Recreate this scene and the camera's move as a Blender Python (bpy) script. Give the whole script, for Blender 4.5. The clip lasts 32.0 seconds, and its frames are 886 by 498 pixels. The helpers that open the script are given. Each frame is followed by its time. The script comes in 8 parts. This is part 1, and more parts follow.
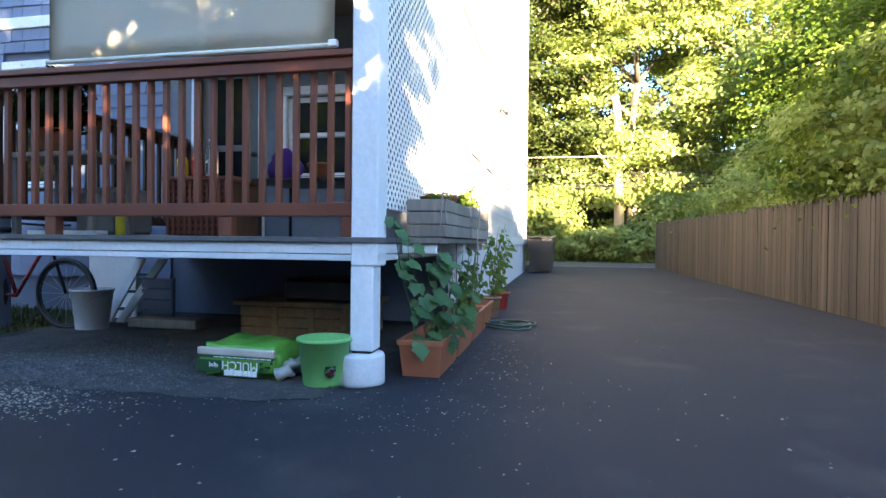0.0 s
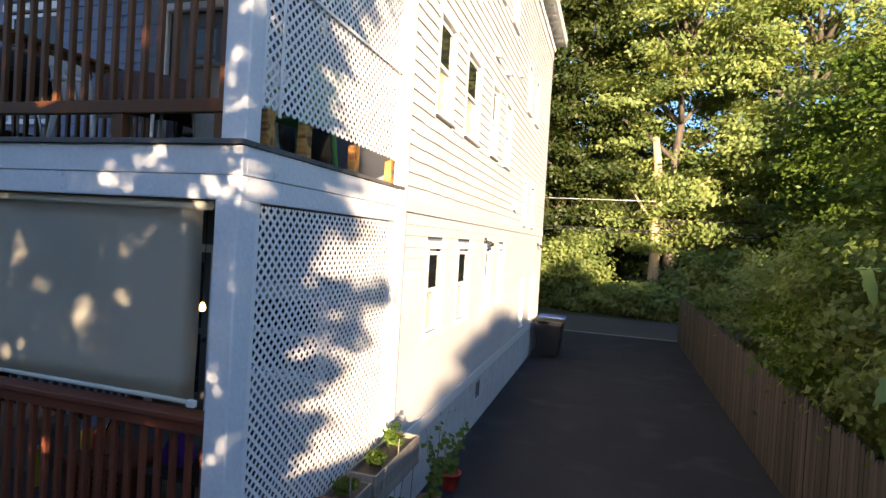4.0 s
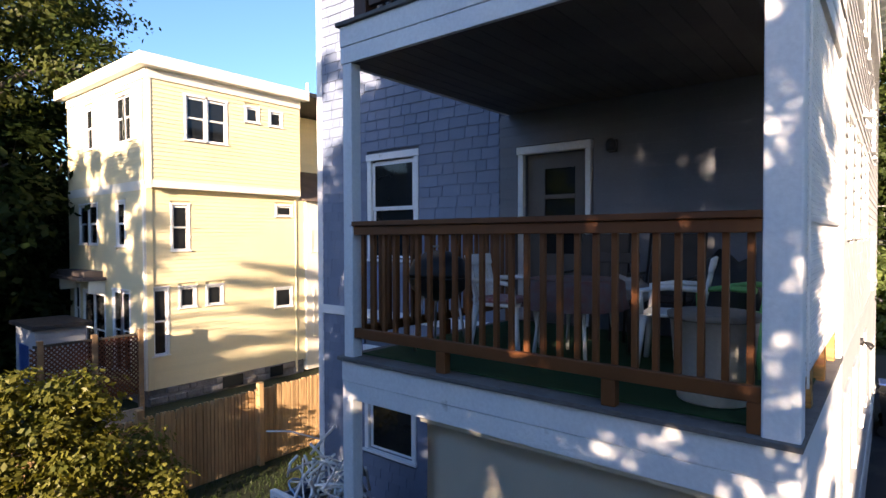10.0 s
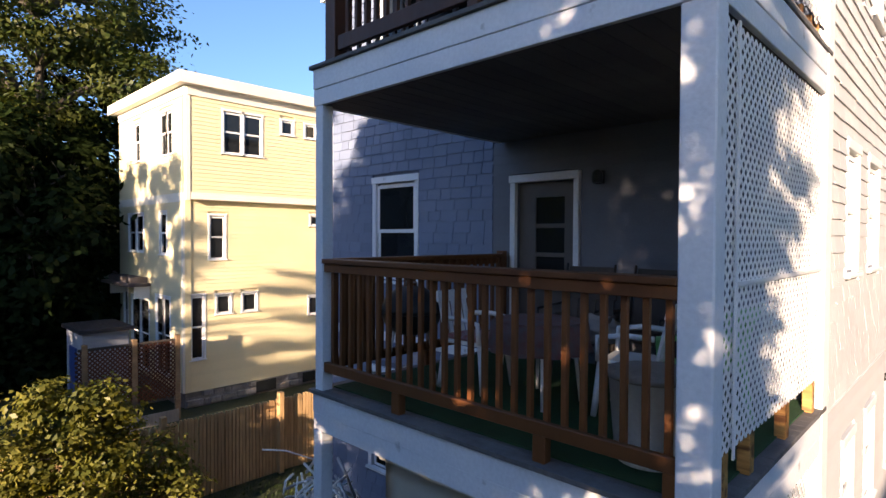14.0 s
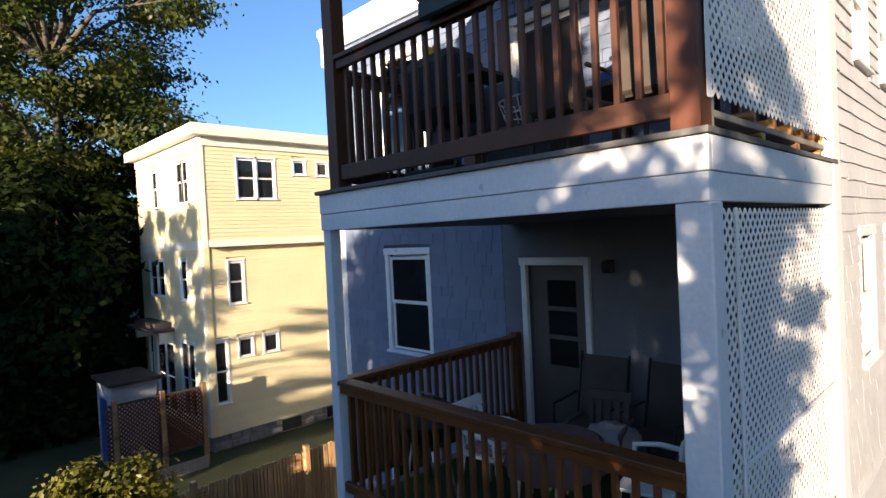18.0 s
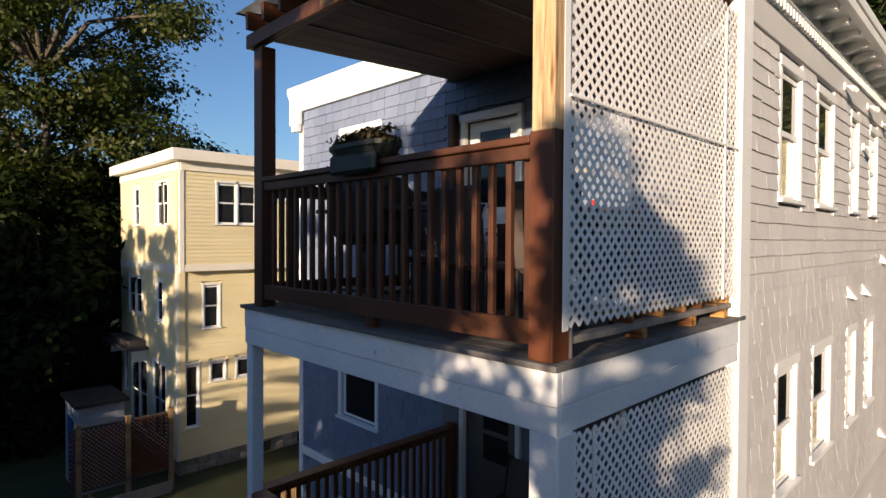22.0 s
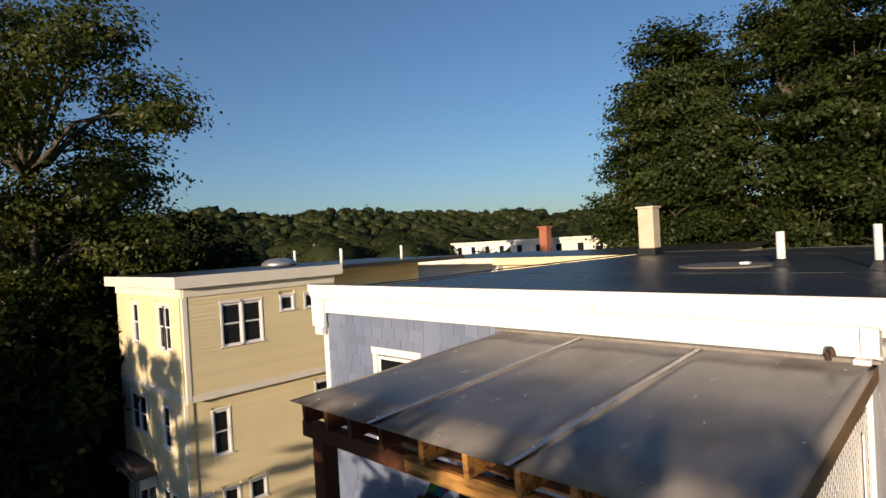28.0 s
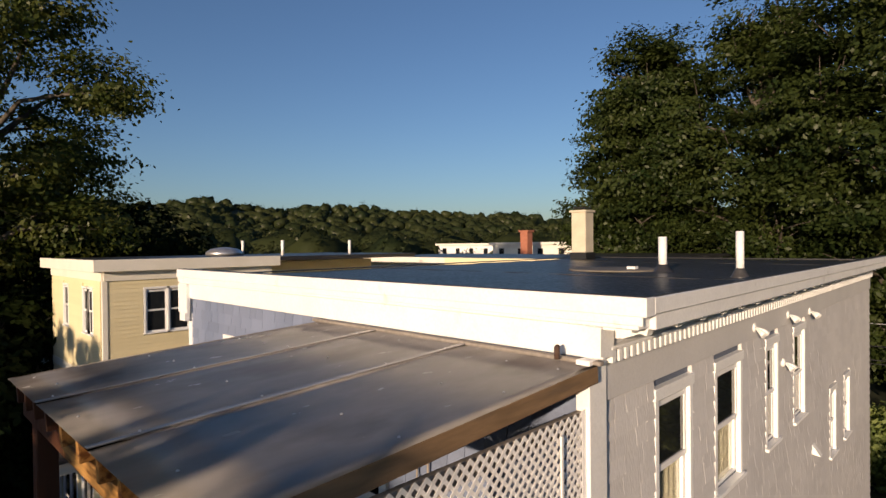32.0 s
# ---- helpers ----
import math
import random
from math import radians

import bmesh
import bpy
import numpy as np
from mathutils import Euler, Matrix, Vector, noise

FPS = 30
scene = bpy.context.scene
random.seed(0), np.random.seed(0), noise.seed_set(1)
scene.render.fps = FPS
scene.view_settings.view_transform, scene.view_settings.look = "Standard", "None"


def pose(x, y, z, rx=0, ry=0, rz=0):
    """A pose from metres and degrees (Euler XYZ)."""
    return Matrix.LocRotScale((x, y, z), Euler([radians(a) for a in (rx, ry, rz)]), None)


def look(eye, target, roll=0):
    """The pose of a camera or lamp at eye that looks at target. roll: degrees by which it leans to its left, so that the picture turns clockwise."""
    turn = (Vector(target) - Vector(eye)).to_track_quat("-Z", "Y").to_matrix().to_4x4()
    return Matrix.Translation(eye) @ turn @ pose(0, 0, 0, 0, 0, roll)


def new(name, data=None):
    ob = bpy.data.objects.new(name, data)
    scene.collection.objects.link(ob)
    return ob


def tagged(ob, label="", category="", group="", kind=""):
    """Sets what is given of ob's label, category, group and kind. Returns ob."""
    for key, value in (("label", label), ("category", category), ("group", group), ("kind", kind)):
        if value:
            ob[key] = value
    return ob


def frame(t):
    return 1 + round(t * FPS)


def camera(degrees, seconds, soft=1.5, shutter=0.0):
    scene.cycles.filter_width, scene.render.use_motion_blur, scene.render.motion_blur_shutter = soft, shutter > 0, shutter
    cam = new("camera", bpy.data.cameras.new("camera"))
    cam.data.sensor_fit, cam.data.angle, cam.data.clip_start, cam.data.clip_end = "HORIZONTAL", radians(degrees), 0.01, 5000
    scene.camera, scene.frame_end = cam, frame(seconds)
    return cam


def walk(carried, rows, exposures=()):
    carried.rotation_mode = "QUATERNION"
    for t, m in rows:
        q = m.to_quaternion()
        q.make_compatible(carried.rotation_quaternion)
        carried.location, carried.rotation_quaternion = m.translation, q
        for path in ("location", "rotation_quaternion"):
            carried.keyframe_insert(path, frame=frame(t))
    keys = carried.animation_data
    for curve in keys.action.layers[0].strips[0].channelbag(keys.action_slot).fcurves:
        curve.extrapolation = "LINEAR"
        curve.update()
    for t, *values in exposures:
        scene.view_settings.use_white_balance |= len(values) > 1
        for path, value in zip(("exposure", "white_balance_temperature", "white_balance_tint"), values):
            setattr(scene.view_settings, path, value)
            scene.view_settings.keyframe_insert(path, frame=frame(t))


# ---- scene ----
cam = camera(76.6, 32.0)
PATH = [
    (0, (0.013, 0.037, 0.806), (-0.4, 1.994, 0.784), 0.6),
    (0.5, (-0.011, 0.043, 0.957), (-0.424, 2.0, 0.931), 0.7),
    (1, (-0.037, 0.046, 1.111), (-0.449, 2.003, 1.086), 0.7),
    (1.5, (-0.039, 0.045, 1.377), (-0.458, 2.0, 1.348), -1.1),
    (2, (0.019, 0.08, 1.666), (-0.413, 2.032, 1.638), -3.2),
    (2.5, (0.2, 0.152, 1.998), (-0.25, 2.101, 1.965), -2.8),
    (3, (0.51, 0.278, 2.38), (0.035, 2.22, 2.347), -0.7),
    (3.5, (0.883, 0.431, 2.794), (0.383, 2.367, 2.76), 1.4),
    (5.5, (1.148, 0.459, 3.77), (0.254, 2.247, 3.737), 5.6),
    (6, (0.644, 0.204, 3.915), (-0.332, 1.949, 3.881), 3.2),
    (6.5, (0.125, -0.04, 4.064), (-0.87, 1.694, 4.014), 2.0),
    (7, (-0.377, -0.255, 4.231), (-1.393, 1.468, 4.186), 1.8),
    (7.5, (-0.842, -0.475, 4.418), (-1.881, 1.234, 4.371), -2.6),
    (8, (-1.122, -0.65, 4.588), (-2.196, 1.037, 4.537), -4.1),
    (8.5, (-1.238, -0.652, 4.666), (-2.354, 1.006, 4.613), -4.5),
    (9, (-1.178, -0.552, 4.697), (-2.335, 1.079, 4.644), -4.9),
    (9.5, (-0.969, -0.291, 4.705), (-2.173, 1.305, 4.658), -3.9),
    (10, (-0.712, 0.052, 4.684), (-1.968, 1.608, 4.64), -0.2),
    (10.5, (-0.452, 0.299, 4.728), (-1.757, 1.814, 4.69), 5.1),
    (11, (-0.305, 0.459, 4.733), (-1.644, 1.943, 4.687), 0.3),
    (11.5, (-0.204, 0.546, 4.766), (-1.567, 2.008, 4.717), -0.2),
    (12, (-0.15, 0.559, 4.788), (-1.517, 2.018, 4.743), -0.0),
    (12.5, (-0.128, 0.548, 4.783), (-1.502, 2.002, 4.739), 0.1),
    (13, (-0.13, 0.535, 4.777), (-1.508, 1.983, 4.729), -0.0),
    (13.5, (-0.151, 0.497, 4.869), (-1.534, 1.941, 4.821), 0.1),
    (14, (-0.149, 0.487, 5.006), (-1.539, 1.924, 4.965), 0.3),
    (14.5, (-0.173, 0.492, 5.17), (-1.567, 1.925, 5.126), 0.2),
    (16.5, (-0.199, 0.462, 5.621), (-1.61, 1.878, 5.581), 0.2),
    (17, (-0.183, 0.47, 5.767), (-1.602, 1.879, 5.727), -0.6),
    (17.5, (-0.14, 0.501, 5.904), (-1.568, 1.901, 5.862), -1.0),
    (18, (-0.058, 0.528, 6.041), (-1.493, 1.921, 5.999), -2.8),
    (18.5, (0.081, 0.63, 6.185), (-1.365, 2.011, 6.144), -3.5),
    (19, (0.321, 0.815, 6.341), (-1.141, 2.179, 6.304), -2.6),
    (19.5, (0.607, 1.041, 6.518), (-0.868, 2.392, 6.48), -0.7),
    (20, (0.732, 1.137, 6.629), (-0.728, 2.503, 6.585), 8.5),
    (20.5, (0.63, 1.034, 6.72), (-0.806, 2.426, 6.679), 0.6),
    (21, (0.555, 1.021, 6.815), (-0.877, 2.416, 6.778), 0.3),
    (21.5, (0.514, 1.012, 6.932), (-0.919, 2.407, 6.895), 0.3),
    (22, (0.469, 0.992, 7.107), (-0.962, 2.388, 7.069), 0.3),
    (22.5, (0.405, 0.992, 7.298), (-1.024, 2.391, 7.263), 0.3),
    (23, (0.321, 0.956, 7.504), (-1.103, 2.36, 7.47), 0.3),
    (23.5, (0.236, 0.923, 7.779), (-1.184, 2.331, 7.743), 0.3),
    (24, (0.128, 0.878, 8.132), (-1.287, 2.291, 8.098), 0.3),
    (24.5, (0.017, 0.841, 8.486), (-1.396, 2.257, 8.452), 0.2),
    (25, (-0.081, 0.824, 8.916), (-1.488, 2.245, 8.887), 0.2),
    (25.5, (-0.187, 0.802, 9.352), (-1.579, 2.237, 9.321), 0.1),
    (26, (-0.319, 0.783, 9.74), (-1.706, 2.225, 9.712), -0.0),
    (26.5, (-0.43, 0.772, 9.994), (-1.816, 2.215, 9.971), -1.6),
    (28.5, (-0.4, 1.067, 10.211), (-1.809, 2.487, 10.19), -3.6),
    (29, (-0.211, 1.267, 10.222), (-1.632, 2.674, 10.203), -4.3),
    (29.5, (0.057, 1.539, 10.272), (-1.374, 2.936, 10.251), -4.4),
    (30, (0.349, 1.906, 10.258), (-1.091, 3.294, 10.239), -4.4),
    (30.5, (0.668, 2.295, 10.229), (-0.781, 3.673, 10.246), 9.2),
    (31, (0.83, 2.435, 10.185), (-0.598, 3.835, 10.152), 4.7),
    (31.5, (0.85, 2.434, 10.125), (-0.557, 3.855, 10.106), -0.3),
    (32, (0.841, 2.419, 10.01), (-0.553, 3.853, 9.992), -0.6),
]
walk(cam, [(t, look(eye, target, roll)) for t, eye, target, roll in PATH],
     [(0, 4.3, 7300, 14), (1.5, 3.95, 7250, 15), (3, 3.35, 7250, 17), (5.5, 1.25, 6900, 18), (7, 1.32, 6700, 17), (8, 1.86, 6600, 20), (10, 2.06, 6650, 22), (12, 1.98, 6750, 24), (14, 1.84, 6750, 23),
      (17, 1.70, 6450, 16), (18, 1.62, 6450, 16), (19, 1.38, 6550, 17), (20, 1.12, 6800, 20), (23, 0.84, 6650, 17), (24, 0.80, 6650, 17), (25, 0.60, 6600, 16), (26.5, 0.40, 6700, 17), (29, 0.35, 6800, 18), (32, 0.25, 6950, 21)])

# ---- light ----
TO_SUN = Vector((0.300, -0.940, 0.162)).normalized()
sun = new("sun", bpy.data.lights.new("sun", "SUN"))
sun.data.energy, sun.data.angle, sun.data.color = 5.0, radians(0.53), (1.0, 0.82, 0.58)
sun.matrix_world = look((0, -30, 30), Vector((0, -30, 30)) - TO_SUN)
world = bpy.data.worlds.new("sky")
scene.world = world
world.use_nodes = True
wn, wl = world.node_tree.nodes, world.node_tree.links
sky = wn.new("ShaderNodeTexSky")
sky.sky_type, sky.sun_disc = "NISHITA", False
sky.sun_elevation = math.asin(TO_SUN.z)
sky.sun_rotation = math.atan2(TO_SUN.x, TO_SUN.y)
sky.air_density, sky.dust_density, sky.ozone_density = 1.0, 0.7, 4.0
wl.new(sky.outputs[0], wn["Background"].inputs["Color"])
wn["Background"].inputs["Strength"].default_value = 0.105


# ---- materials ----
def mat(name, c1, c2, rough=0.6, scale=3.0, fine=40.0, bump=0.2, metal=0.0, vary=0.0, island=0.0,
        stretch=(1, 1, 1), stain=None, stain_scale=1.2, stain_at=0.6, spec=0.4, trans=0.0, gloss_var=0.1, amp=0.07):
    """Two noises tint and roughen a principled surface; stain adds patches of a third colour."""
    m = bpy.data.materials.new(name)
    m.use_nodes = True
    n, l = m.node_tree.nodes, m.node_tree.links
    b = n["Principled BSDF"]
    tc = n.new("ShaderNodeTexCoord")
    mp = n.new("ShaderNodeMapping")
    mp.inputs["Scale"].default_value = stretch
    l.new(tc.outputs["Object"], mp.inputs["Vector"])

    def noise_at(s, detail=4.0):
        t = n.new("ShaderNodeTexNoise")
        t.inputs["Scale"].default_value, t.inputs["Detail"].default_value = s, detail
        l.new(mp.outputs[0], t.inputs["Vector"])
        return t.outputs["Fac"]

    def mix(fac, a, c, mode="MIX"):
        x = n.new("ShaderNodeMix")
        x.data_type, x.blend_type = "RGBA", mode
        for sock, v in ((x.inputs[0], fac), (x.inputs[6], a), (x.inputs[7], c)):
            if hasattr(v, "is_output"):
                l.new(v, sock)
            else:
                sock.default_value = v
        return x.outputs[2]

    def ramp(v, lo, hi, to_lo=0.0, to_hi=1.0):
        r = n.new("ShaderNodeMapRange")
        for k, q in zip((1, 2, 3, 4), (lo, hi, to_lo, to_hi)):
            r.inputs[k].default_value = q
        l.new(v, r.inputs[0])
        return r.outputs[0]

    big, small = noise_at(scale), noise_at(fine, 6.0)
    col = mix(ramp(big, 0.3, 0.7), (*c1, 1), (*c2, 1))
    grain = ramp(small, 0.25, 0.75, 1 - amp, 1 + amp)
    col = mix(1.0, col, grain, "MULTIPLY")
    if stain:
        col = mix(ramp(noise_at(stain_scale, 7.0), stain_at, stain_at + 0.1), col, (*stain, 1))
    if vary:
        o = n.new("ShaderNodeObjectInfo")
        col = mix(1.0, col, ramp(o.outputs["Random"], 0, 1, 1 - vary, 1 + vary), "MULTIPLY")
    if island:
        g = n.new("ShaderNodeNewGeometry")
        col = mix(1.0, col, ramp(g.outputs["Random Per Island"], 0, 1, 1 - island, 1 + island), "MULTIPLY")
    l.new(col, b.inputs["Base Color"])
    l.new(ramp(small, 0.2, 0.8, max(0.02, rough - gloss_var), min(1, rough + gloss_var)), b.inputs["Roughness"])
    b.inputs["Metallic"].default_value = metal
    b.inputs["Specular IOR Level"].default_value = spec
    if trans:
        b.inputs["Transmission Weight"].default_value = trans
    if bump:
        bp = n.new("ShaderNodeBump")
        bp.inputs["Strength"].default_value, bp.inputs["Distance"].default_value = bump, 0.01
        l.new(small, bp.inputs["Height"])
        l.new(bp.outputs[0], b.inputs["Normal"])
    return m


def leaf_mat(name, c1, c2, through_light=0.35, clump=0.55, gloss=0.03):
    m = bpy.data.materials.new(name)
    m.use_nodes = True
    n, l = m.node_tree.nodes, m.node_tree.links
    n.remove(n["Principled BSDF"])
    g = n.new("ShaderNodeNewGeometry")
    x = n.new("ShaderNodeMix")
    x.data_type = "RGBA"
    x.inputs[6].default_value, x.inputs[7].default_value = (*c1, 1), (*c2, 1)
    tc, nz, ad = n.new("ShaderNodeTexCoord"), n.new("ShaderNodeTexNoise"), n.new("ShaderNodeMapRange")
    nz.inputs["Scale"].default_value, nz.inputs["Detail"].default_value = clump, 3.0
    l.new(tc.outputs["Object"], nz.inputs["Vector"])
    for k, q in zip((1, 2, 3, 4), (0.32, 0.68, 0.0, 1.0)):
        ad.inputs[k].default_value = q
    l.new(nz.outputs["Fac"], ad.inputs[0])
    mf = n.new("ShaderNodeMix")
    mf.inputs[0].default_value = 0.62
    l.new(g.outputs["Random Per Island"], mf.inputs[2])
    l.new(ad.outputs[0], mf.inputs[3])
    l.new(mf.outputs[0], x.inputs[0])
    d, tr, gl = n.new("ShaderNodeBsdfDiffuse"), n.new("ShaderNodeBsdfTranslucent"), n.new("ShaderNodeBsdfGlossy")
    gl.inputs["Roughness"].default_value = 0.45
    gl.inputs["Color"].default_value = (0.5, 0.5, 0.45, 1)
    l.new(x.outputs[2], d.inputs["Color"])
    y = n.new("ShaderNodeMix")
    y.data_type, y.blend_type = "RGBA", "MULTIPLY"
    y.inputs[0].default_value = 1.0
    y.inputs[7].default_value = (1.25, 1.2, 0.55, 1)
    l.new(x.outputs[2], y.inputs[6])
    l.new(y.outputs[2], tr.inputs["Color"])
    ms, mg = n.new("ShaderNodeMixShader"), n.new("ShaderNodeMixShader")
    ms.inputs[0].default_value, mg.inputs[0].default_value = through_light, gloss
    l.new(d.outputs[0], ms.inputs[1]), l.new(tr.outputs[0], ms.inputs[2])
    l.new(ms.outputs[0], mg.inputs[1]), l.new(gl.outputs[0], mg.inputs[2])
    l.new(mg.outputs[0], n["Material Output"].inputs["Surface"])
    return m


def glass_mat(name, tint=(0.9, 0.95, 0.95), rough=0.02):
    m = bpy.data.materials.new(name)
    m.use_nodes = True
    b = m.node_tree.nodes["Principled BSDF"]
    b.inputs["Base Color"].default_value = (*tint, 1)
    b.inputs["Roughness"].default_value, b.inputs["Transmission Weight"].default_value = rough, 1.0
    b.inputs["IOR"].default_value = 1.45
    return m


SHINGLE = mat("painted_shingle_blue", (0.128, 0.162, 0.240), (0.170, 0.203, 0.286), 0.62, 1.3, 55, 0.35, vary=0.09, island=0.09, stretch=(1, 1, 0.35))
# Side shingle and clapboard colours are lightened to carry the grazing sun.
SIDESHINGLE = mat("sun_lightened_side_shingle", (0.54, 0.53, 0.525), (0.62, 0.605, 0.59), 0.62, 1.3, 55, 0.35, vary=0.05, island=0.05, stretch=(1, 1, 0.35))
CLAP = mat("sun_lightened_clapboard_blue", (0.54, 0.535, 0.53), (0.61, 0.60, 0.59), 0.55, 1.2, 50, 0.2, vary=0.05, island=0.04)
# Porch wall colour is greyed and darkened for the shade inside the porches.
PORCHWALL = mat("shade_greyed_porch_wall", (0.120, 0.130, 0.155), (0.150, 0.160, 0.185), 0.6, 1.5, 50, 0.2, vary=0.04, island=0.04)
BACKING = mat("wall_core", (0.10, 0.12, 0.16), (0.12, 0.14, 0.19), 0.8, 2, 30, 0)
WHITE = mat("white_paint", (0.74, 0.74, 0.73), (0.82, 0.82, 0.80), 0.45, 2.2, 45, 0.15, stain=(0.5, 0.49, 0.46), stain_at=0.66, stain_scale=2.5)
WORN = mat("worn_white_paint", (0.68, 0.70, 0.73), (0.77, 0.78, 0.79), 0.55, 1.8, 35, 0.35, stain=(0.30, 0.29, 0.28), stain_at=0.68, stain_scale=5)
VINYL = mat("white_lattice_vinyl", (0.80, 0.785, 0.765), (0.85, 0.835, 0.81), 0.4, 2, 60, 0.05)
REDWOOD = mat("stained_cedar_rail", (0.105, 0.035, 0.010), (0.170, 0.060, 0.017), 0.5, 2.5, 26, 0.25, vary=0.12, stretch=(1, 1, 0.3))
REDRAIL = mat("red_stained_rail", (0.150, 0.040, 0.021), (0.215, 0.060, 0.031), 0.5, 2.5, 26, 0.25, vary=0.12, stretch=(1, 1, 0.3))
DARKWOOD = mat("dark_stained_rail", (0.060, 0.022, 0.011), (0.098, 0.037, 0.017), 0.5, 2.5, 26, 0.25, vary=0.12, stretch=(1, 1, 0.3))
PINE = mat("varnished_pine", (0.30, 0.135, 0.035), (0.50, 0.27, 0.085), 0.5, 11.0, 50, 0.3, vary=0.12, stretch=(0.10, 1, 1), stain=(0.12, 0.042, 0.012), stain_at=0.51, stain_scale=17, amp=0.36)
PINEV = mat("varnished_pine_post", (0.42, 0.285, 0.145), (0.58, 0.43, 0.255), 0.5, 16.0, 60, 0.3, vary=0.10, stretch=(1, 1, 0.07), stain=(0.20, 0.09, 0.03), stain_at=0.60, stain_scale=26, amp=0.32)
GREYWOOD = mat("weathered_wood", (0.19, 0.165, 0.14), (0.27, 0.24, 0.21), 0.8, 2.5, 30, 0.4, vary=0.15, stretch=(1, 1, 0.15), amp=0.22)
# Fence cedar is darkened for the shade under the overhanging growth.
FENCEWOOD = mat("shade_darkened_fence_cedar", (0.032, 0.027, 0.023), (0.064, 0.052, 0.042), 0.8, 1.5, 24, 0.4, vary=0.34, stretch=(1, 1, 0.12), stain=(0.066, 0.058, 0.040), stain_at=0.62, stain_scale=2.0, amp=0.22)
STOCKADE = mat("stockade_cedar", (0.36, 0.22, 0.10), (0.48, 0.31, 0.15), 0.75, 1.5, 24, 0.4, vary=0.15, stretch=(1, 1, 0.12), amp=0.22)
DECKWOOD = mat("deck_board_edge", (0.09, 0.085, 0.085), (0.14, 0.135, 0.13), 0.75, 2.5, 25, 0.4, vary=0.12, amp=0.22)
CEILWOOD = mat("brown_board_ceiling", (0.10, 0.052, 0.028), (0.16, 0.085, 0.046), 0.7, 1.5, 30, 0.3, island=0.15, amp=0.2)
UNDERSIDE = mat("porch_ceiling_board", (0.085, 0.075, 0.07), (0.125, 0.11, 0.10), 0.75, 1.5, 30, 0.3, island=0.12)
TURF = mat("green_deck_turf", (0.010, 0.045, 0.014), (0.017, 0.066, 0.021), 0.95, 6, 300, 0.6)
ASPHALT = mat("driveway_asphalt", (0.015, 0.017, 0.024), (0.024, 0.026, 0.033), 0.82, 0.7, 190, 0.8, stain=(0.036, 0.036, 0.040), stain_at=0.56, stain_scale=1.3, spec=0.3, amp=0.36)
STREET = mat("street_asphalt", (0.05, 0.05, 0.05), (0.065, 0.063, 0.06), 0.85, 0.5, 150, 0.4)
GRAVEL = mat("grey_gravel", (0.055, 0.055, 0.058), (0.14, 0.137, 0.134), 0.9, 9, 40, 0.4, vary=0.3, island=0.45, amp=0.22)
# Earth colour is darkened to deepen the shade under the porch.
EARTH = mat("shade_darkened_gritty_earth", (0.030, 0.028, 0.028), (0.060, 0.057, 0.055), 0.95, 4, 70, 0.8, amp=0.3, stain=(0.085, 0.083, 0.08), stain_at=0.58, stain_scale=22)
GRASSM = mat("lawn_soil", (0.022, 0.030, 0.011), (0.040, 0.046, 0.017), 0.95, 1.2, 60, 0.8, amp=0.22)
MEMBRANE = mat("black_roof_membrane", (0.020, 0.021, 0.024), (0.034, 0.034, 0.037), 0.42, 0.8, 22, 0.25, gloss_var=0.16, stain=(0.055, 0.052, 0.05), stain_at=0.62, stain_scale=0.8)
POLYROOF = mat("smoked_corrugated_plastic", (0.28, 0.265, 0.26), (0.36, 0.335, 0.31), 0.22, 0.9, 9, 0.04, stain=(0.21, 0.185, 0.17), stain_at=0.56, stain_scale=1.1, spec=0.7, gloss_var=0.08, stretch=(1, 0.5, 1))
YELLOW = mat("yellow_vinyl_siding", (0.69, 0.605, 0.375), (0.745, 0.66, 0.425), 0.5, 0.7, 40, 0.1, island=0.03, vary=0.03)
CREAM = mat("cream_trim", (0.70, 0.67, 0.58), (0.76, 0.73, 0.65), 0.5, 1.5, 40, 0.1)
STONE = mat("foundation_stone", (0.16, 0.15, 0.14), (0.27, 0.25, 0.23), 0.9, 3, 18, 0.6, island=0.3, vary=0.2, amp=0.22)
CONCRETE = mat("painted_concrete", (0.55, 0.56, 0.58), (0.68, 0.68, 0.68), 0.75, 4, 40, 0.4, stain=(0.22, 0.21, 0.2), stain_at=0.66, stain_scale=6)
DARKGLASS = mat("dark_window_glass", (0.010, 0.012, 0.014), (0.016, 0.018, 0.02), 0.04, 1, 10, 0, spec=0.4, gloss_var=0.02)
CURTAIN = mat("pale_curtain", (0.42, 0.37, 0.27), (0.5, 0.45, 0.34), 0.85, 3, 60, 0.2)
PANE = glass_mat("window_glass")
SHADE = mat("grey_sun_shade_fabric", (0.66, 0.63, 0.53), (0.72, 0.69, 0.58), 0.75, 1.0, 420, 0.3)
BLACK = mat("black_plastic", (0.010, 0.011, 0.013), (0.016, 0.017, 0.019), 0.5, 4, 60, 0.1)
BLUELID = mat("blue_plastic", (0.02, 0.05, 0.17), (0.03, 0.07, 0.21), 0.45, 4, 60, 0.1)
TERRA = mat("terracotta_plastic", (0.30, 0.095, 0.045), (0.37, 0.125, 0.06), 0.6, 4, 50, 0.2)
LIME = mat("lime_green_plastic", (0.14, 0.42, 0.13), (0.17, 0.48, 0.16), 0.4, 3, 50, 0.05)
BAGGREEN = mat("green_mulch_bag", (0.075, 0.27, 0.035), (0.115, 0.35, 0.055), 0.35, 6, 25, 0.4)
